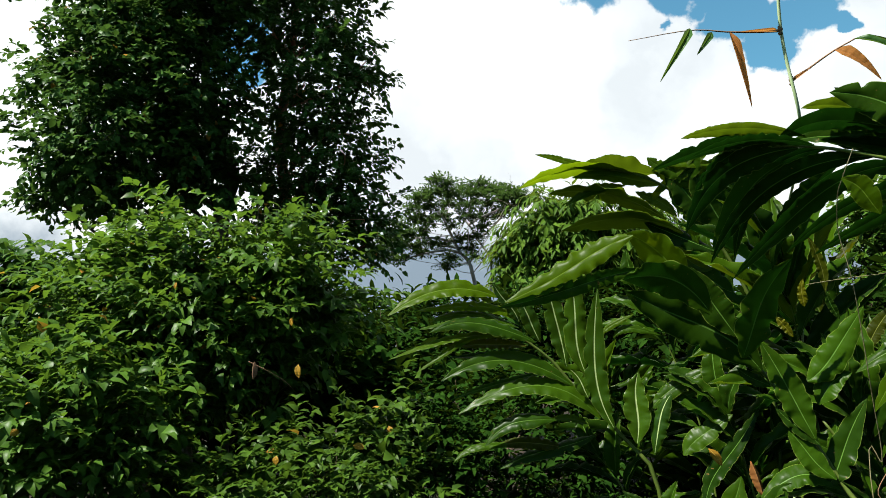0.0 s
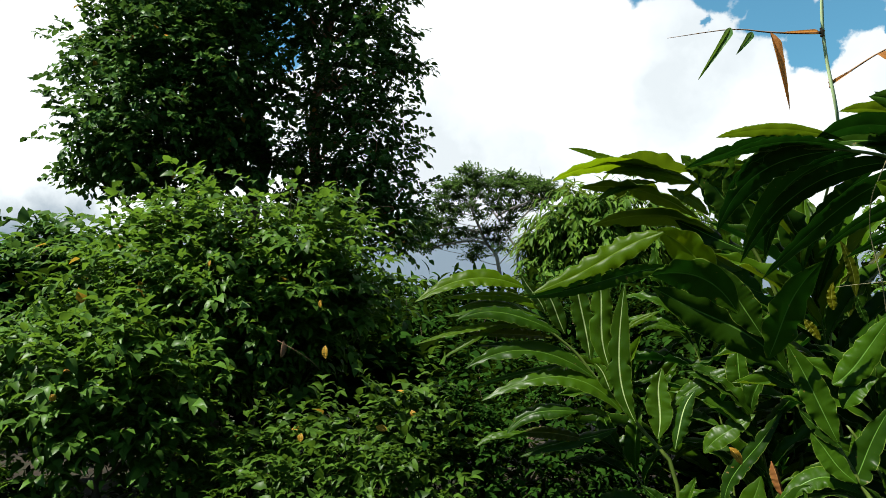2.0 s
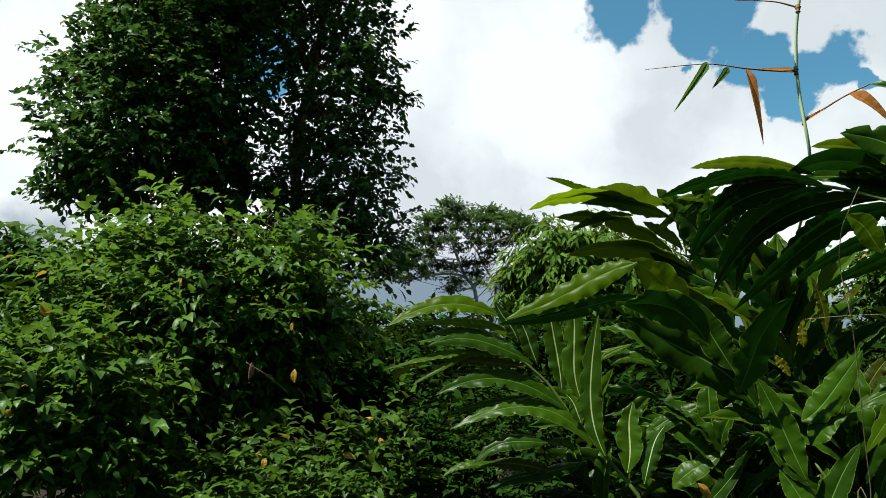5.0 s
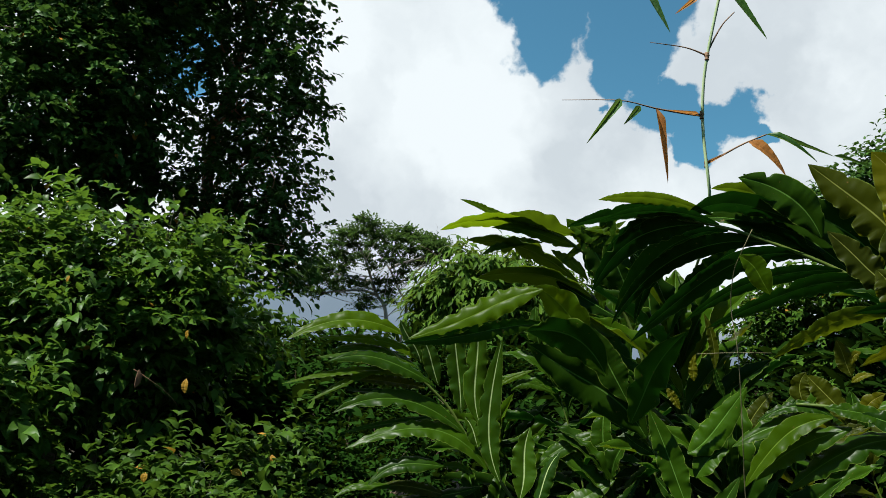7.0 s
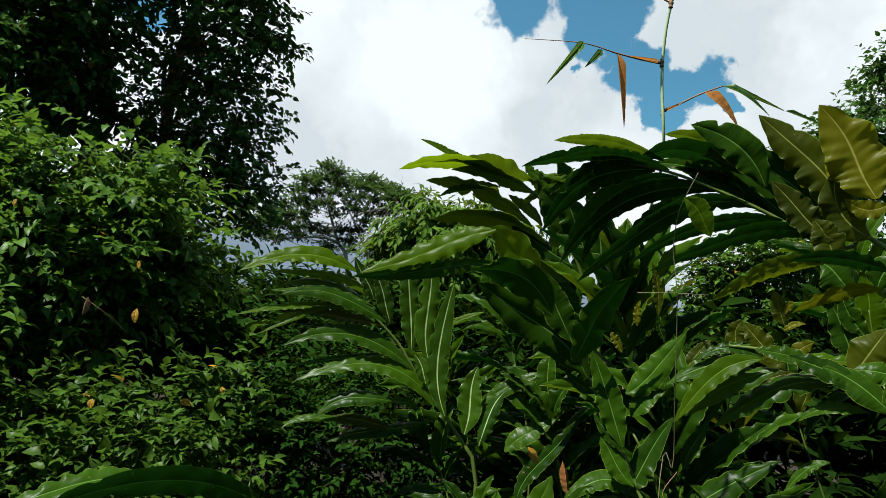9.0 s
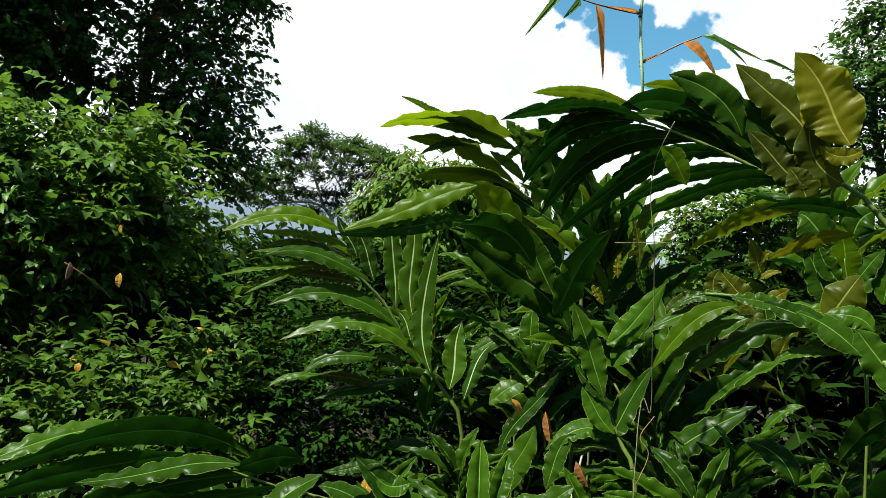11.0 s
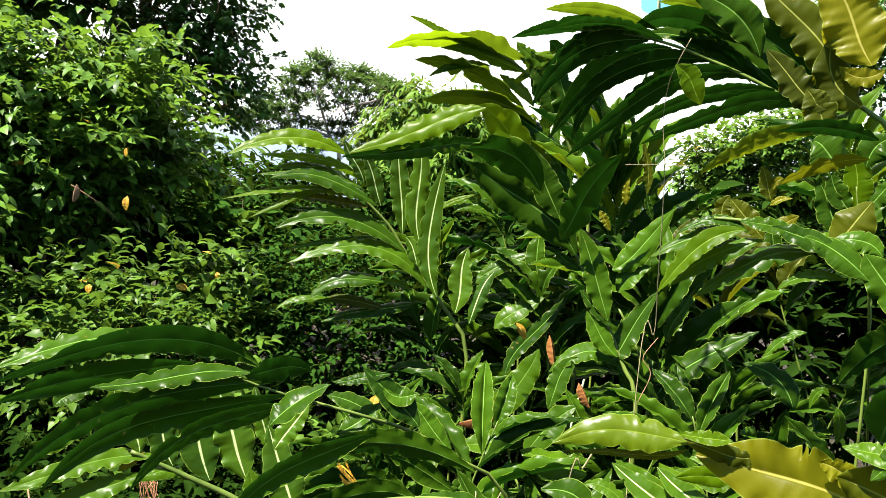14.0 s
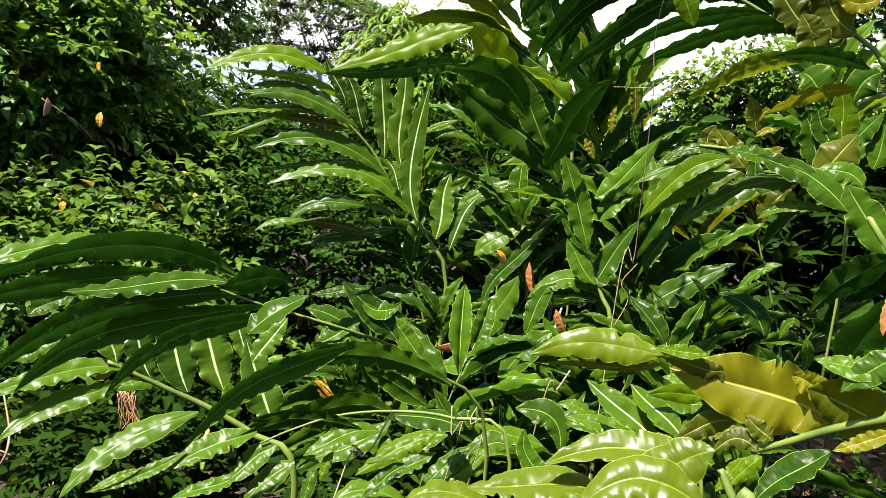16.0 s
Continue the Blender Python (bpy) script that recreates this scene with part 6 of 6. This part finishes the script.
# the shoot close by, its broad leaves in the sunlit colour
shoot = ginger([(0.746, 1.04, 1.06), (0.735, 1.065, 1.092), (0.724, 1.085, 1.121)], [], "ginger shoot with broad glossy leaves in sunlit colour", r=0.009, root=(0.75, 0.8, 0))
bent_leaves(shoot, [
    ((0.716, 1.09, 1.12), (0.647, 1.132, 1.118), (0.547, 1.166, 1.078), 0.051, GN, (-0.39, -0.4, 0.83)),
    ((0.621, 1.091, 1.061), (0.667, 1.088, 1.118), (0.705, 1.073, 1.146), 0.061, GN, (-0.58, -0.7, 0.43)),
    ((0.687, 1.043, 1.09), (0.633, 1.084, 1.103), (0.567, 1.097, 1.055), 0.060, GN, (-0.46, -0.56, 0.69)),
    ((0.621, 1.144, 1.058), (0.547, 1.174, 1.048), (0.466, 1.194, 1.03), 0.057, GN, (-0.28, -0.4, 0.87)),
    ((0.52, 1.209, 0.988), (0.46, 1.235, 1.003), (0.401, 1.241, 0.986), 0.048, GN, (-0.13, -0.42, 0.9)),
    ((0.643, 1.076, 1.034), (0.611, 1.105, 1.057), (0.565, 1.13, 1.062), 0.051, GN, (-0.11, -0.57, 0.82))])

# shaded canes that fill the clump, mostly in the dark leaf to deepen shade
grown([(1.401, 3.051, 1.0), (1.345, 3.014, 1.35), (1.293, 2.979, 1.65), (1.237, 2.952, 1.88)], 14, 0.44, 0.105, (0.057, -0.994, 0.089), 0.3, 61, mats=[G, G, G, GP], droop=0.12, opening=(62, 10), label="tall shaded ginger shoot with broad leaves darkened for shade")
grown([(1.618, 2.877, 0.7), (1.531, 2.843, 0.95), (1.44, 2.817, 1.2), (1.356, 2.796, 1.4)], 13, 0.38, 0.10, (-0.259, -0.965, 0.047), 0.3, 62, mats=[G, G, G], droop=0.15, opening=(60, 12), label="tall shaded ginger shoot with broad leaves darkened for shade")
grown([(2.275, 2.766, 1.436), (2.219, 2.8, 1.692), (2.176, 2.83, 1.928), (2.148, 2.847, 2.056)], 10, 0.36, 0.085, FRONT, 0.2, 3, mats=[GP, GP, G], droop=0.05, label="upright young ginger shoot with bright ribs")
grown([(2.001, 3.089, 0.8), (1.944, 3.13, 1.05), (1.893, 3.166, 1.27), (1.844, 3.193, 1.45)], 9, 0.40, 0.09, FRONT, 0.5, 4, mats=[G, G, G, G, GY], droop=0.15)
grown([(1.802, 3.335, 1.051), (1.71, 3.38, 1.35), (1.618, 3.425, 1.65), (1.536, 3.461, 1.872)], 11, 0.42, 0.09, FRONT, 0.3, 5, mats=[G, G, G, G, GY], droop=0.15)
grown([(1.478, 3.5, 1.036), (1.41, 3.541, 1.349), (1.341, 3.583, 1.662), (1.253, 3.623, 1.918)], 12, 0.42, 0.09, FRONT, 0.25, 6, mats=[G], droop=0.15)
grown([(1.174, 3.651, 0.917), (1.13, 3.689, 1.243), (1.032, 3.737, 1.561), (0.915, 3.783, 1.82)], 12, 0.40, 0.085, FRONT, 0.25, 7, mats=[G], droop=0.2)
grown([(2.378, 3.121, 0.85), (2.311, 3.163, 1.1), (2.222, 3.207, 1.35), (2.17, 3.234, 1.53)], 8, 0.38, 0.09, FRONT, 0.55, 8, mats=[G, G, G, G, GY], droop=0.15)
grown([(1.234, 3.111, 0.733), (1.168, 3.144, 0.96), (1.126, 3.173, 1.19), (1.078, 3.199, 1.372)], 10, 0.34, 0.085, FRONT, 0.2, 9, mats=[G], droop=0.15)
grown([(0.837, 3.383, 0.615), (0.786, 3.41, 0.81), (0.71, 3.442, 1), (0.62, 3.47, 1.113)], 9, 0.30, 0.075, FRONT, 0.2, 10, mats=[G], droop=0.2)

# low leafy shoots that crowd the clump's foot, dark leaf only for shade
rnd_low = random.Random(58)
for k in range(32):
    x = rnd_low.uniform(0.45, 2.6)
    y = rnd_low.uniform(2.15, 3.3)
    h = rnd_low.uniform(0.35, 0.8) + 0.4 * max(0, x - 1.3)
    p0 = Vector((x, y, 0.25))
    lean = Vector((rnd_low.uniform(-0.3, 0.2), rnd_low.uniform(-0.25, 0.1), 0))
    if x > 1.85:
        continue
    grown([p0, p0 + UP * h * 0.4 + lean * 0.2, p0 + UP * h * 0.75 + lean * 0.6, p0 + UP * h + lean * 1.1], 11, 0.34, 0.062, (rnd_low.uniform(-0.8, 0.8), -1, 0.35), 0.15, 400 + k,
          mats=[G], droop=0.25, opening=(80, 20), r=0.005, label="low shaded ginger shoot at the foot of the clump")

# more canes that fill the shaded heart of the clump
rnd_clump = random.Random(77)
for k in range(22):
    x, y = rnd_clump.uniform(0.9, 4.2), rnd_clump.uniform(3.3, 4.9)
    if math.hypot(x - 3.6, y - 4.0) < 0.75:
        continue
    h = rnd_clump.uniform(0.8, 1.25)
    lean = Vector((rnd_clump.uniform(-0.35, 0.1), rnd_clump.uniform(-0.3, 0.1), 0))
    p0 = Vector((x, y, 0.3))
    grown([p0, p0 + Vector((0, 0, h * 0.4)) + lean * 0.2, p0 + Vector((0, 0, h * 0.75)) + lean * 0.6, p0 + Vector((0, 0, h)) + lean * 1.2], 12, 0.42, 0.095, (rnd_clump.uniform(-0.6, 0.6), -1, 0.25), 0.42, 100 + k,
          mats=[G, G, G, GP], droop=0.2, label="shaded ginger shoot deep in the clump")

# ---- the thin bamboo cane, its twigs and the thread of vine ----
def bamboo():
    ob = thing("bamboo_cane", (1.3, 3.5, 0), "thin pale bamboo cane with sparse green and dead orange leaves", "bamboo")
    v, f = tube([(1.3, 3.5, -0.05), (1.581, 3.559, 1.576), (1.408, 3.205, 2.022), (1.212, 2.649, 2.143), (1.114, 2.397, 2.208), (1.077, 2.37, 2.409), (1.064, 2.352, 2.532), (1.066, 2.33, 2.667), (1.097, 2.282, 2.948)], 0.0052, 0.0045, 40, 8)
    cane = part("cane", mesh_from("cane", v, f, M_CULM), ob)
    for q, r in (((1.066, 2.361, 2.475), 0.009), ((1.092, 2.381, 2.325), 0.008), ((1.065, 2.331, 2.661), 0.010)):
        q = Vector(q)
        v, f = tube([q - UP * 0.012, q - UP * 0.004, q + UP * 0.006, q + UP * 0.014], r * 0.6, r * 0.8, 6, 8, 0.5)
        part("node", mesh_from("node", v, f, M_STRAW), cane)
    twigs = [([(1.064, 2.361, 2.475), (0.988, 2.36, 2.475), (0.909, 2.359, 2.479), (0.798, 2.352, 2.486), (0.613, 2.339, 2.456)], 0.004, 0.0008),
             ([(1.093, 2.381, 2.325), (1.137, 2.371, 2.355), (1.202, 2.356, 2.398), (1.268, 2.342, 2.432)], 0.0035, 0.002),
             ([(1.064, 2.331, 2.667), (0.995, 2.336, 2.687), (0.886, 2.349, 2.696)], 0.003, 0.001), ([(1.065, 2.329, 2.676), (1.1, 2.311, 2.761), (1.137, 2.299, 2.811)], 0.003, 0.0015)]
    grown_twigs = []
    for pts, a, b in twigs:
        v, f = tube(pts, a, b, 14, 6)
        grown_twigs.append((part("twig", mesh_from("twig", v, f, M_STRAW), ob), [Vector(q) for q in pts]))

    def bearer(base):
        # the twig that a leaf grows on
        return min(grown_twigs, key=lambda g: min((q - Vector(base)).length for q in g[1]))[0]

    for base, tip, w in (((1.061, 2.361, 2.475), (0.948, 2.355, 2.476), 0.016), ((1.092, 2.381, 2.325), (1.161, 2.365, 2.371), 0.012)):
        put_leaf(bearer(base), base, tip, (-0.166, -0.972, 0.163), w, M_ORANGE, 0, "slim", "papery straw sheath", "sheath")
    for base, tip, w, mat, arch in (((0.801, 2.351, 2.491), (0.694, 2.33, 2.319), 0.028, M_BAMBOO, 1), ((0.865, 2.355, 2.478), (0.814, 2.352, 2.407), 0.024, M_BAMBOO, 0), ((0.916, 2.359, 2.479), (0.963, 2.36, 2.238), 0.034, M_ORANGE, 0),
                                    ((1.213, 2.353, 2.405), (1.325, 2.335, 2.300), 0.062, M_ORANGE, 1), ((1.265, 2.342, 2.431), (1.399, 2.289, 2.337), 0.028, M_BAMBOO, 1), ((1.268, 2.342, 2.432), (1.477, 2.324, 2.378), 0.02, M_BAMBOO, 0), ((1.473, 2.324, 2.381), (1.596, 2.313, 2.352), 0.018, M_BAMBOO, 0),
                                    ((0.856, 2.31, 2.838), (0.925, 2.285, 2.7), 0.04, M_BAMBOO, 0), ((1.092, 2.284, 2.888), (1.225, 2.263, 2.709), 0.05, M_BAMBOO, 0), ((1.016, 2.298, 2.845), (0.952, 2.315, 2.786), 0.02, M_ORANGE, 0)):
        put_leaf(bearer(base), base, tip, (0.261, -0.936, 0.237), w, mat, arch, "slim", "dead orange leaf" if mat is M_ORANGE else "")
    return ob


bamboo()


def vine():
    ob = thing("climbing_vine", (1.0, 1.9, 0), "thread-thin dry vine hanging down with one pale leaf", "vine")
    v, f = tube([(0.953, 1.843, 1.966), (0.938, 1.863, 1.914), (0.949, 1.918, 1.879), (0.978, 1.987, 1.811), (1.003, 2, 1.705), (1.03, 2.035, 1.594), (1.061, 2.078, 1.427), (1.089, 2.118, 1.276), (1.056, 2.114, 1.198), (1.0, 1.9, -0.05)], 0.0010, 0.0013, 50, 5)
    part("stalk", mesh_from("stalk", v, f, M_VINE), ob)
    v, f = tube([(0.907, 2.014, 1.692), (0.958, 2.007, 1.699), (1.003, 2, 1.704), (1.087, 1.999, 1.712)], 0.0008, 0.0008, 10, 5)
    part("tendril", mesh_from("tendril", v, f, M_VINE), ob)
    v, f = tube([(1.066, 2.047, 1.274), (1.024, 2.03, 1.221), (1.046, 2.022, 1.182), (1.018, 2.021, 1.105)], 0.001, 0.001, 14, 5)
    part("tendril", mesh_from("tendril", v, f, M_STRAW), ob)
    bent_leaf(ob, (0.934, 1.865, 1.907), (0.975, 1.86, 1.873), (1.003, 1.858, 1.825), 0.056, M_GINGER_LIME, (-0.489, -0.799, 0.351), wave=0.02, notch=0.02)
    return ob


vine()


# ---- single turned leaves ----
def turned_leaf(base, tip, width, mat, label, face=(-0.2, -0.6, 0.7), style="curled", arch=1):
    root = thing("fallen_leaf" if base[2] < 0.3 else "dead_leaf", base, label, "leaf", "dead leaves")
    put_leaf(root, base, tip, face, width * 0.85, mat, arch, "plain" if mat is M_GOLD and base[1] > 2.6 else style, name="blade")


for b, e, w, m, lab in (
        ((1.025, 2.783, 1.176), (1.052, 2.767, 1.062), 0.036, M_DRY, "withered orange-brown leaf hanging from a cane"),
        ((1.104, 2.653, 1.039), (1.15, 2.636, 0.958), 0.04, M_DRY, "withered brown leaf hanging from a cane"),
        ((0.895, 2.88, 0.839), (0.757, 2.904, 0.802), 0.05, M_DRY, "curled reddish dry leaf on a ginger leaf"),
        ((0.958, 3.001, 1.187), (0.998, 2.988, 1.127), 0.04, M_GOLD, "yellowed leaf in the shade of the ginger"),
        ((1.341, 1.51, 1.358), (1.306, 1.506, 1.241), 0.04, M_DRY, "large orange-brown dying ginger leaf"),
        ((0.423, 2.768, 0.845), (0.434, 2.771, 0.906), 0.05, M_GOLD, "small yellowed leaf among the undergrowth"),
        ((-0.874, 4.266, 1.508), (-0.868, 4.257, 1.43), 0.045, M_GOLD, "spotted yellow leaf hanging from the shrub"),
        ((-1.071, 4.101, 1.531), (-1.077, 4.094, 1.436), 0.045, M_LITTER, "pinkish dry leaf hanging from the shrub")):
    turned_leaf(b, e, w, m, lab)
for b, e, w, m, lab in (
        ((-0.352, 4.137, 1.174), (-0.333, 4.125, 1.122), 0.04, M_GOLD, "orange leaf on the low shrub"),
        ((-0.526, 4.04, 1.091), (-0.465, 4.025, 1.074), 0.05, M_GOLD, "yellow leaf on the low shrub"),
        ((-0.266, 4.075, 0.933), (-0.238, 4.047, 0.999), 0.055, M_GINGER_PALE, "pale green leaf on the low shrub"),
        ((-2.104, 4.529, 2.068), (-2.163, 4.505, 2.074), 0.04, M_GOLD, "orange leaf on the large shrub"),
        ((-1.679, 4.462, 1.972), (-1.668, 4.457, 2.012), 0.04, M_GOLD, "orange leaf on the large shrub"),
        ((-0.976, 4.524, 1.785), (-0.985, 4.531, 1.731), 0.04, M_GOLD, "orange leaf on the large shrub"),
        ((-2.15, 3.738, 1.237), (-2.129, 3.744, 1.204), 0.05, M_GOLD, "orange leaf on the leafy shrub"),
        ((-0.926, 4.064, 1.035), (-0.942, 4.071, 0.999), 0.04, M_GOLD, "orange leaf on the low shrub"),
        ((-0.907, 3.968, 1.055), (-0.909, 3.964, 1.009), 0.045, M_GOLD, "orange leaf on the low shrub")):
    turned_leaf(b, e, w, m, lab)


def torn_leaf(base, tip, spread, label, face):
    """A withered leaf torn along its veins into a ragged fan."""
    rnd = random.Random(19)
    b, e, n = Vector(base), Vector(tip), Vector(face)
    ln = (e - b).length
    y = (e - b) / ln
    z = (n - y * n.dot(y)).normalized()
    x = y.cross(z)
    verts, uvs, faces = [Vector((0, 0, 0))], [(0.5, 0)], []
    fingers, rings = 11, 5
    for k in range(fingers):
        g0 = radians(spread) * (2 * k / fingers - 1)
        g1 = g0 + radians(spread) * 2 / fingers * rnd.uniform(0.8, 1.02)
        reach = ln * (1 - 0.45 * abs(k / (fingers - 1) - 0.45)) * rnd.uniform(0.8, 1.08)
        droop = rnd.uniform(-0.15, 0.25)
        first = len(verts)
        for j in range(1, rings + 1):
            u = j / rings
            pinch = 0.5 * max(0, u - 0.7) / 0.3
            for g in (g0 + (g1 - g0) * pinch * 0.5, (g0 + g1) / 2, g1 - (g1 - g0) * pinch * 0.5):
                ridge = 0.035 if g == (g0 + g1) / 2 else 0
                verts.append(x * math.sin(g) * reach * u + y * math.cos(g) * reach * u + z * ln * (ridge * u + 0.22 * u * u * math.cos(g * 1.6) * 0.6 - droop * u ** 3))
                uvs.append((0.5 + 0.35 * g / radians(spread), u))
        faces += [(0, first + 1, first), (0, first + 2, first + 1)]
        for j in range(rings - 1):
            i = first + 3 * j
            faces += [(i, i + 1, i + 4, i + 3), (i + 1, i + 2, i + 5, i + 4)]
    root = thing("dead_leaf", base, label, "leaf", "dead leaves")
    part("blade", mesh_from("blade", verts, faces, M_GOLD, True, uvs), root, "", Matrix.Translation(b))


torn_leaf((0.364, 1.962, 0.858), (0.282, 1.931, 0.908), 42, "torn bright yellow leaf caught on ginger leaves", (-0.45, -0.45, 0.77))


# ---- litter on the open ground ----
def litter():
    rng = np.random.default_rng(31)
    n = 5200
    # drifts: thick in front of the ginger, thinning out unevenly all round
    x, y = rng.normal(0.6, 2.6, n), rng.normal(1.8, 2.6, n)
    near = rng.uniform(size=n) < 0.4
    x, y = np.where(near, rng.normal(0.9, 0.9, n), x), np.where(near, rng.normal(2.3, 0.8, n), y)
    heap = rng.uniform(size=n) < 0.16
    x, y = np.where(heap, rng.normal(3.6, 0.5, n), x), np.where(heap, rng.normal(3.95, 0.35, n), y)
    drift = np.array([noise.noise((a * 0.9, b * 0.9, 7)) for a, b in zip(x, y)])
    keep = ((x > 0.55) | (y > 3.2) | (y < 0.6) | (rng.uniform(size=n) < 0.12)) & (heap | (drift + rng.uniform(-0.3, 0.3, n) > -0.1))
    x, y = x[keep], y[keep]
    n = len(x)
    z = np.array([0.10 * noise.noise((a * 0.6, b * 0.6, 0)) + 0.03 * noise.noise((a * 2.7, b * 2.7, 3)) - 0.05 for a, b in zip(x, y)])
    p = np.stack([x, y, z + rng.uniform(0.005, 0.05, n)], 1)
    al = rng.normal(size=(n, 3)) * np.array([1, 1, 0.25])
    nn = np.array([0, 0, 1.0]) + rng.normal(scale=0.4, size=(n, 3))
    ob = new("leaf_litter", leaves_mesh("leaf_litter", p, al, nn, rng.uniform(0.05, 0.15, n), "ovate", M_LITTER, rng))
    tagged(ob, "brown and pinkish fallen leaves on the soil", "leaf litter", kind="stuff")


litter()


# ---- ground cover, its shade put into the leaf colour ----
def ground_cover():
    rng = np.random.default_rng(33)
    cl = []
    for k in range(480):
        if k < 180:
            x, y = rng.uniform(-3.2, 4.4), rng.uniform(1.9, 5.2)
            if x < -0.62 * (y - 0.4) - 0.5 or x > 0.95 * y + 0.4:
                continue
            if (x < 0.5 and y < 3.2 and k % 5) or math.hypot(x - 3.6, y - 4.0) < 1.0 or math.hypot(x - 3.0, y - 3.2) < 0.8:
                continue
        else:
            d, g = rng.uniform(1.3, 11.0), rng.uniform(0, 6.283)
            x, y = d * math.sin(g), d * math.cos(g)
            if (y > 0.9 and abs(x) < 0.95 * y + 0.6 and d < 5.5) or noise.noise((x * 0.35, y * 0.35, 11)) < -0.22:
                continue
        r = rng.uniform(0.16, 0.34)
        cl.append((x, y, r * 0.6 + rng.uniform(0, 0.22), r))
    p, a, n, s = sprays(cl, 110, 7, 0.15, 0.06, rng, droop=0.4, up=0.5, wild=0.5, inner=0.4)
    ob = new("ground_cover", leaves_mesh("ground_cover", p, a, n, s, "ovate", M_COVER_SHADED, rng))
    tagged(ob, "leafy ground cover under the plants, leaf colour darkened for shade", "ground cover", kind="stuff")


ground_cover()


# ---- dry stalks, hanging roots and bare twigs ----
def stalk(name, pts, r, mat, label, category="twig"):
    ob = thing(name, pts[-1], label, category)
    v, f = tube(pts, r, r * 0.6, 16, 5)
    part("stalk", mesh_from("stalk", v, f, mat), ob)


stalk("grass_stalk", [(0.433, 1.652, 0.962), (0.404, 1.631, 0.901), (0.386, 1.623, 0.882), (0.34, 1.556, 0.83), (0.2, 1.35, 0)], 0.0022, M_VINE, "pale dry grass stalk bent across dark leaves")
stalk("grass_stalk", [(0.564, 1.728, 0.958), (0.565, 1.703, 0.909), (0.568, 1.678, 0.872), (0.42, 1.7, 0)], 0.0014, M_VINE, "thin dry grass stalk among ginger leaves")
stalk("grass_stalk", [(0.614, 1.719, 0.966), (0.599, 1.699, 0.937), (0.612, 1.669, 0.868), (0.46, 1.7, 0)], 0.0014, M_VINE, "thin dry grass stalk among ginger leaves")
stalk("dry_twig", [(0.983, 2.157, 0.951), (0.953, 2.157, 0.892), (0.92, 2.16, 0.848), (0.9, 2.3, 0)], 0.003, M_VINE, "straight bare pale twig leaning under a broad leaf")
stalk("dry_twig", [(-0.498, 2.401, 0.449), (-0.481, 2.402, 0.498), (-0.501, 2.461, 0.538), (-0.548, 2.528, 0.61)], 0.004, M_STRAW, "curved reddish bare twig at the edge of the shade")
stalk("dry_twig", [(-0.661, 2.83, 0.315), (-0.546, 2.805, 0.286), (-0.412, 2.777, 0.26), (-0.349, 2.759, 0.204)], 0.003, M_STRAW, "thin bare twig lying over dark soil")
stalk("dry_twig", [(-1.185, 4.348, 1.53), (-1.089, 4.361, 1.479), (-1.008, 4.424, 1.42), (-0.957, 4.486, 1.357)], 0.003, M_STRAW, "thin pale twig in the shade of the shrub")
stalk("bare_twig", [(-1.427, 5.154, 2.289), (-1.396, 5.125, 2.443), (-1.382, 5.1, 2.594), (-1.386, 5.086, 2.687)], 0.004, M_VINE, "bare upright twig above the large shrub")
stalk("bare_twig", [(-1.39, 5.13, 2.406), (-1.32, 5.098, 2.558), (-1.252, 5.075, 2.649)], 0.003, M_VINE, "bare slanting twig above the large shrub")


def root_bundle():
    ob = thing("hanging_roots", (-0.206, 2.556, 0.527), "bundle of thin reddish dry roots hanging in shade", "roots")
    rnd = random.Random(8)
    a, b = Vector((-0.228, 2.571, 0.644)), Vector((-0.195, 2.554, 0.526))
    for _ in range(16):
        o = Vector((rnd.uniform(-0.03, 0.03), rnd.uniform(-0.02, 0.02), rnd.uniform(-0.01, 0.02)))
        e = b + Vector((rnd.uniform(-0.045, 0.045), rnd.uniform(-0.02, 0.02), rnd.uniform(-0.04, 0.03)))
        m = (a + o).lerp(e, 0.5) + Vector((rnd.uniform(-0.025, 0.025), 0, 0))
        v, f = tube([a + o, m, e], 0.0016, 0.0008, 8, 4)
        part("root", mesh_from("root", v, f, M_REDBARK), ob)


root_bundle()


# ---- low weeds over the open soil ----
def weeds():
    rng = np.random.default_rng(35)
    cl = []
    for k in range(700):
        d, g = 0.7 + 8.5 * rng.uniform() ** 0.7, rng.uniform(0, 6.283)
        x, y = d * math.sin(g), d * math.cos(g)
        if (x < 0.6 and 1.2 < y < 3.3 and k % 4) or noise.noise((x * 0.5, y * 0.5, 21)) < -0.15 or math.hypot(x - 3.6, y - 4.0) < 0.8:
            continue
        r = rng.uniform(0.05, 0.13)
        cl.append((x, y, r * 0.4, r))
    p, a, n, s = sprays(cl, 190, 6, 0.09, 0.042, rng, droop=0.3, up=0.6, wild=0.4, inner=0.3)
    ob = new("weeds", leaves_mesh("weeds", p, a, n, s, "ovate", M_LOW, rng))
    tagged(ob, "small green weeds scattered over the soil", "weeds", kind="stuff")


weeds()
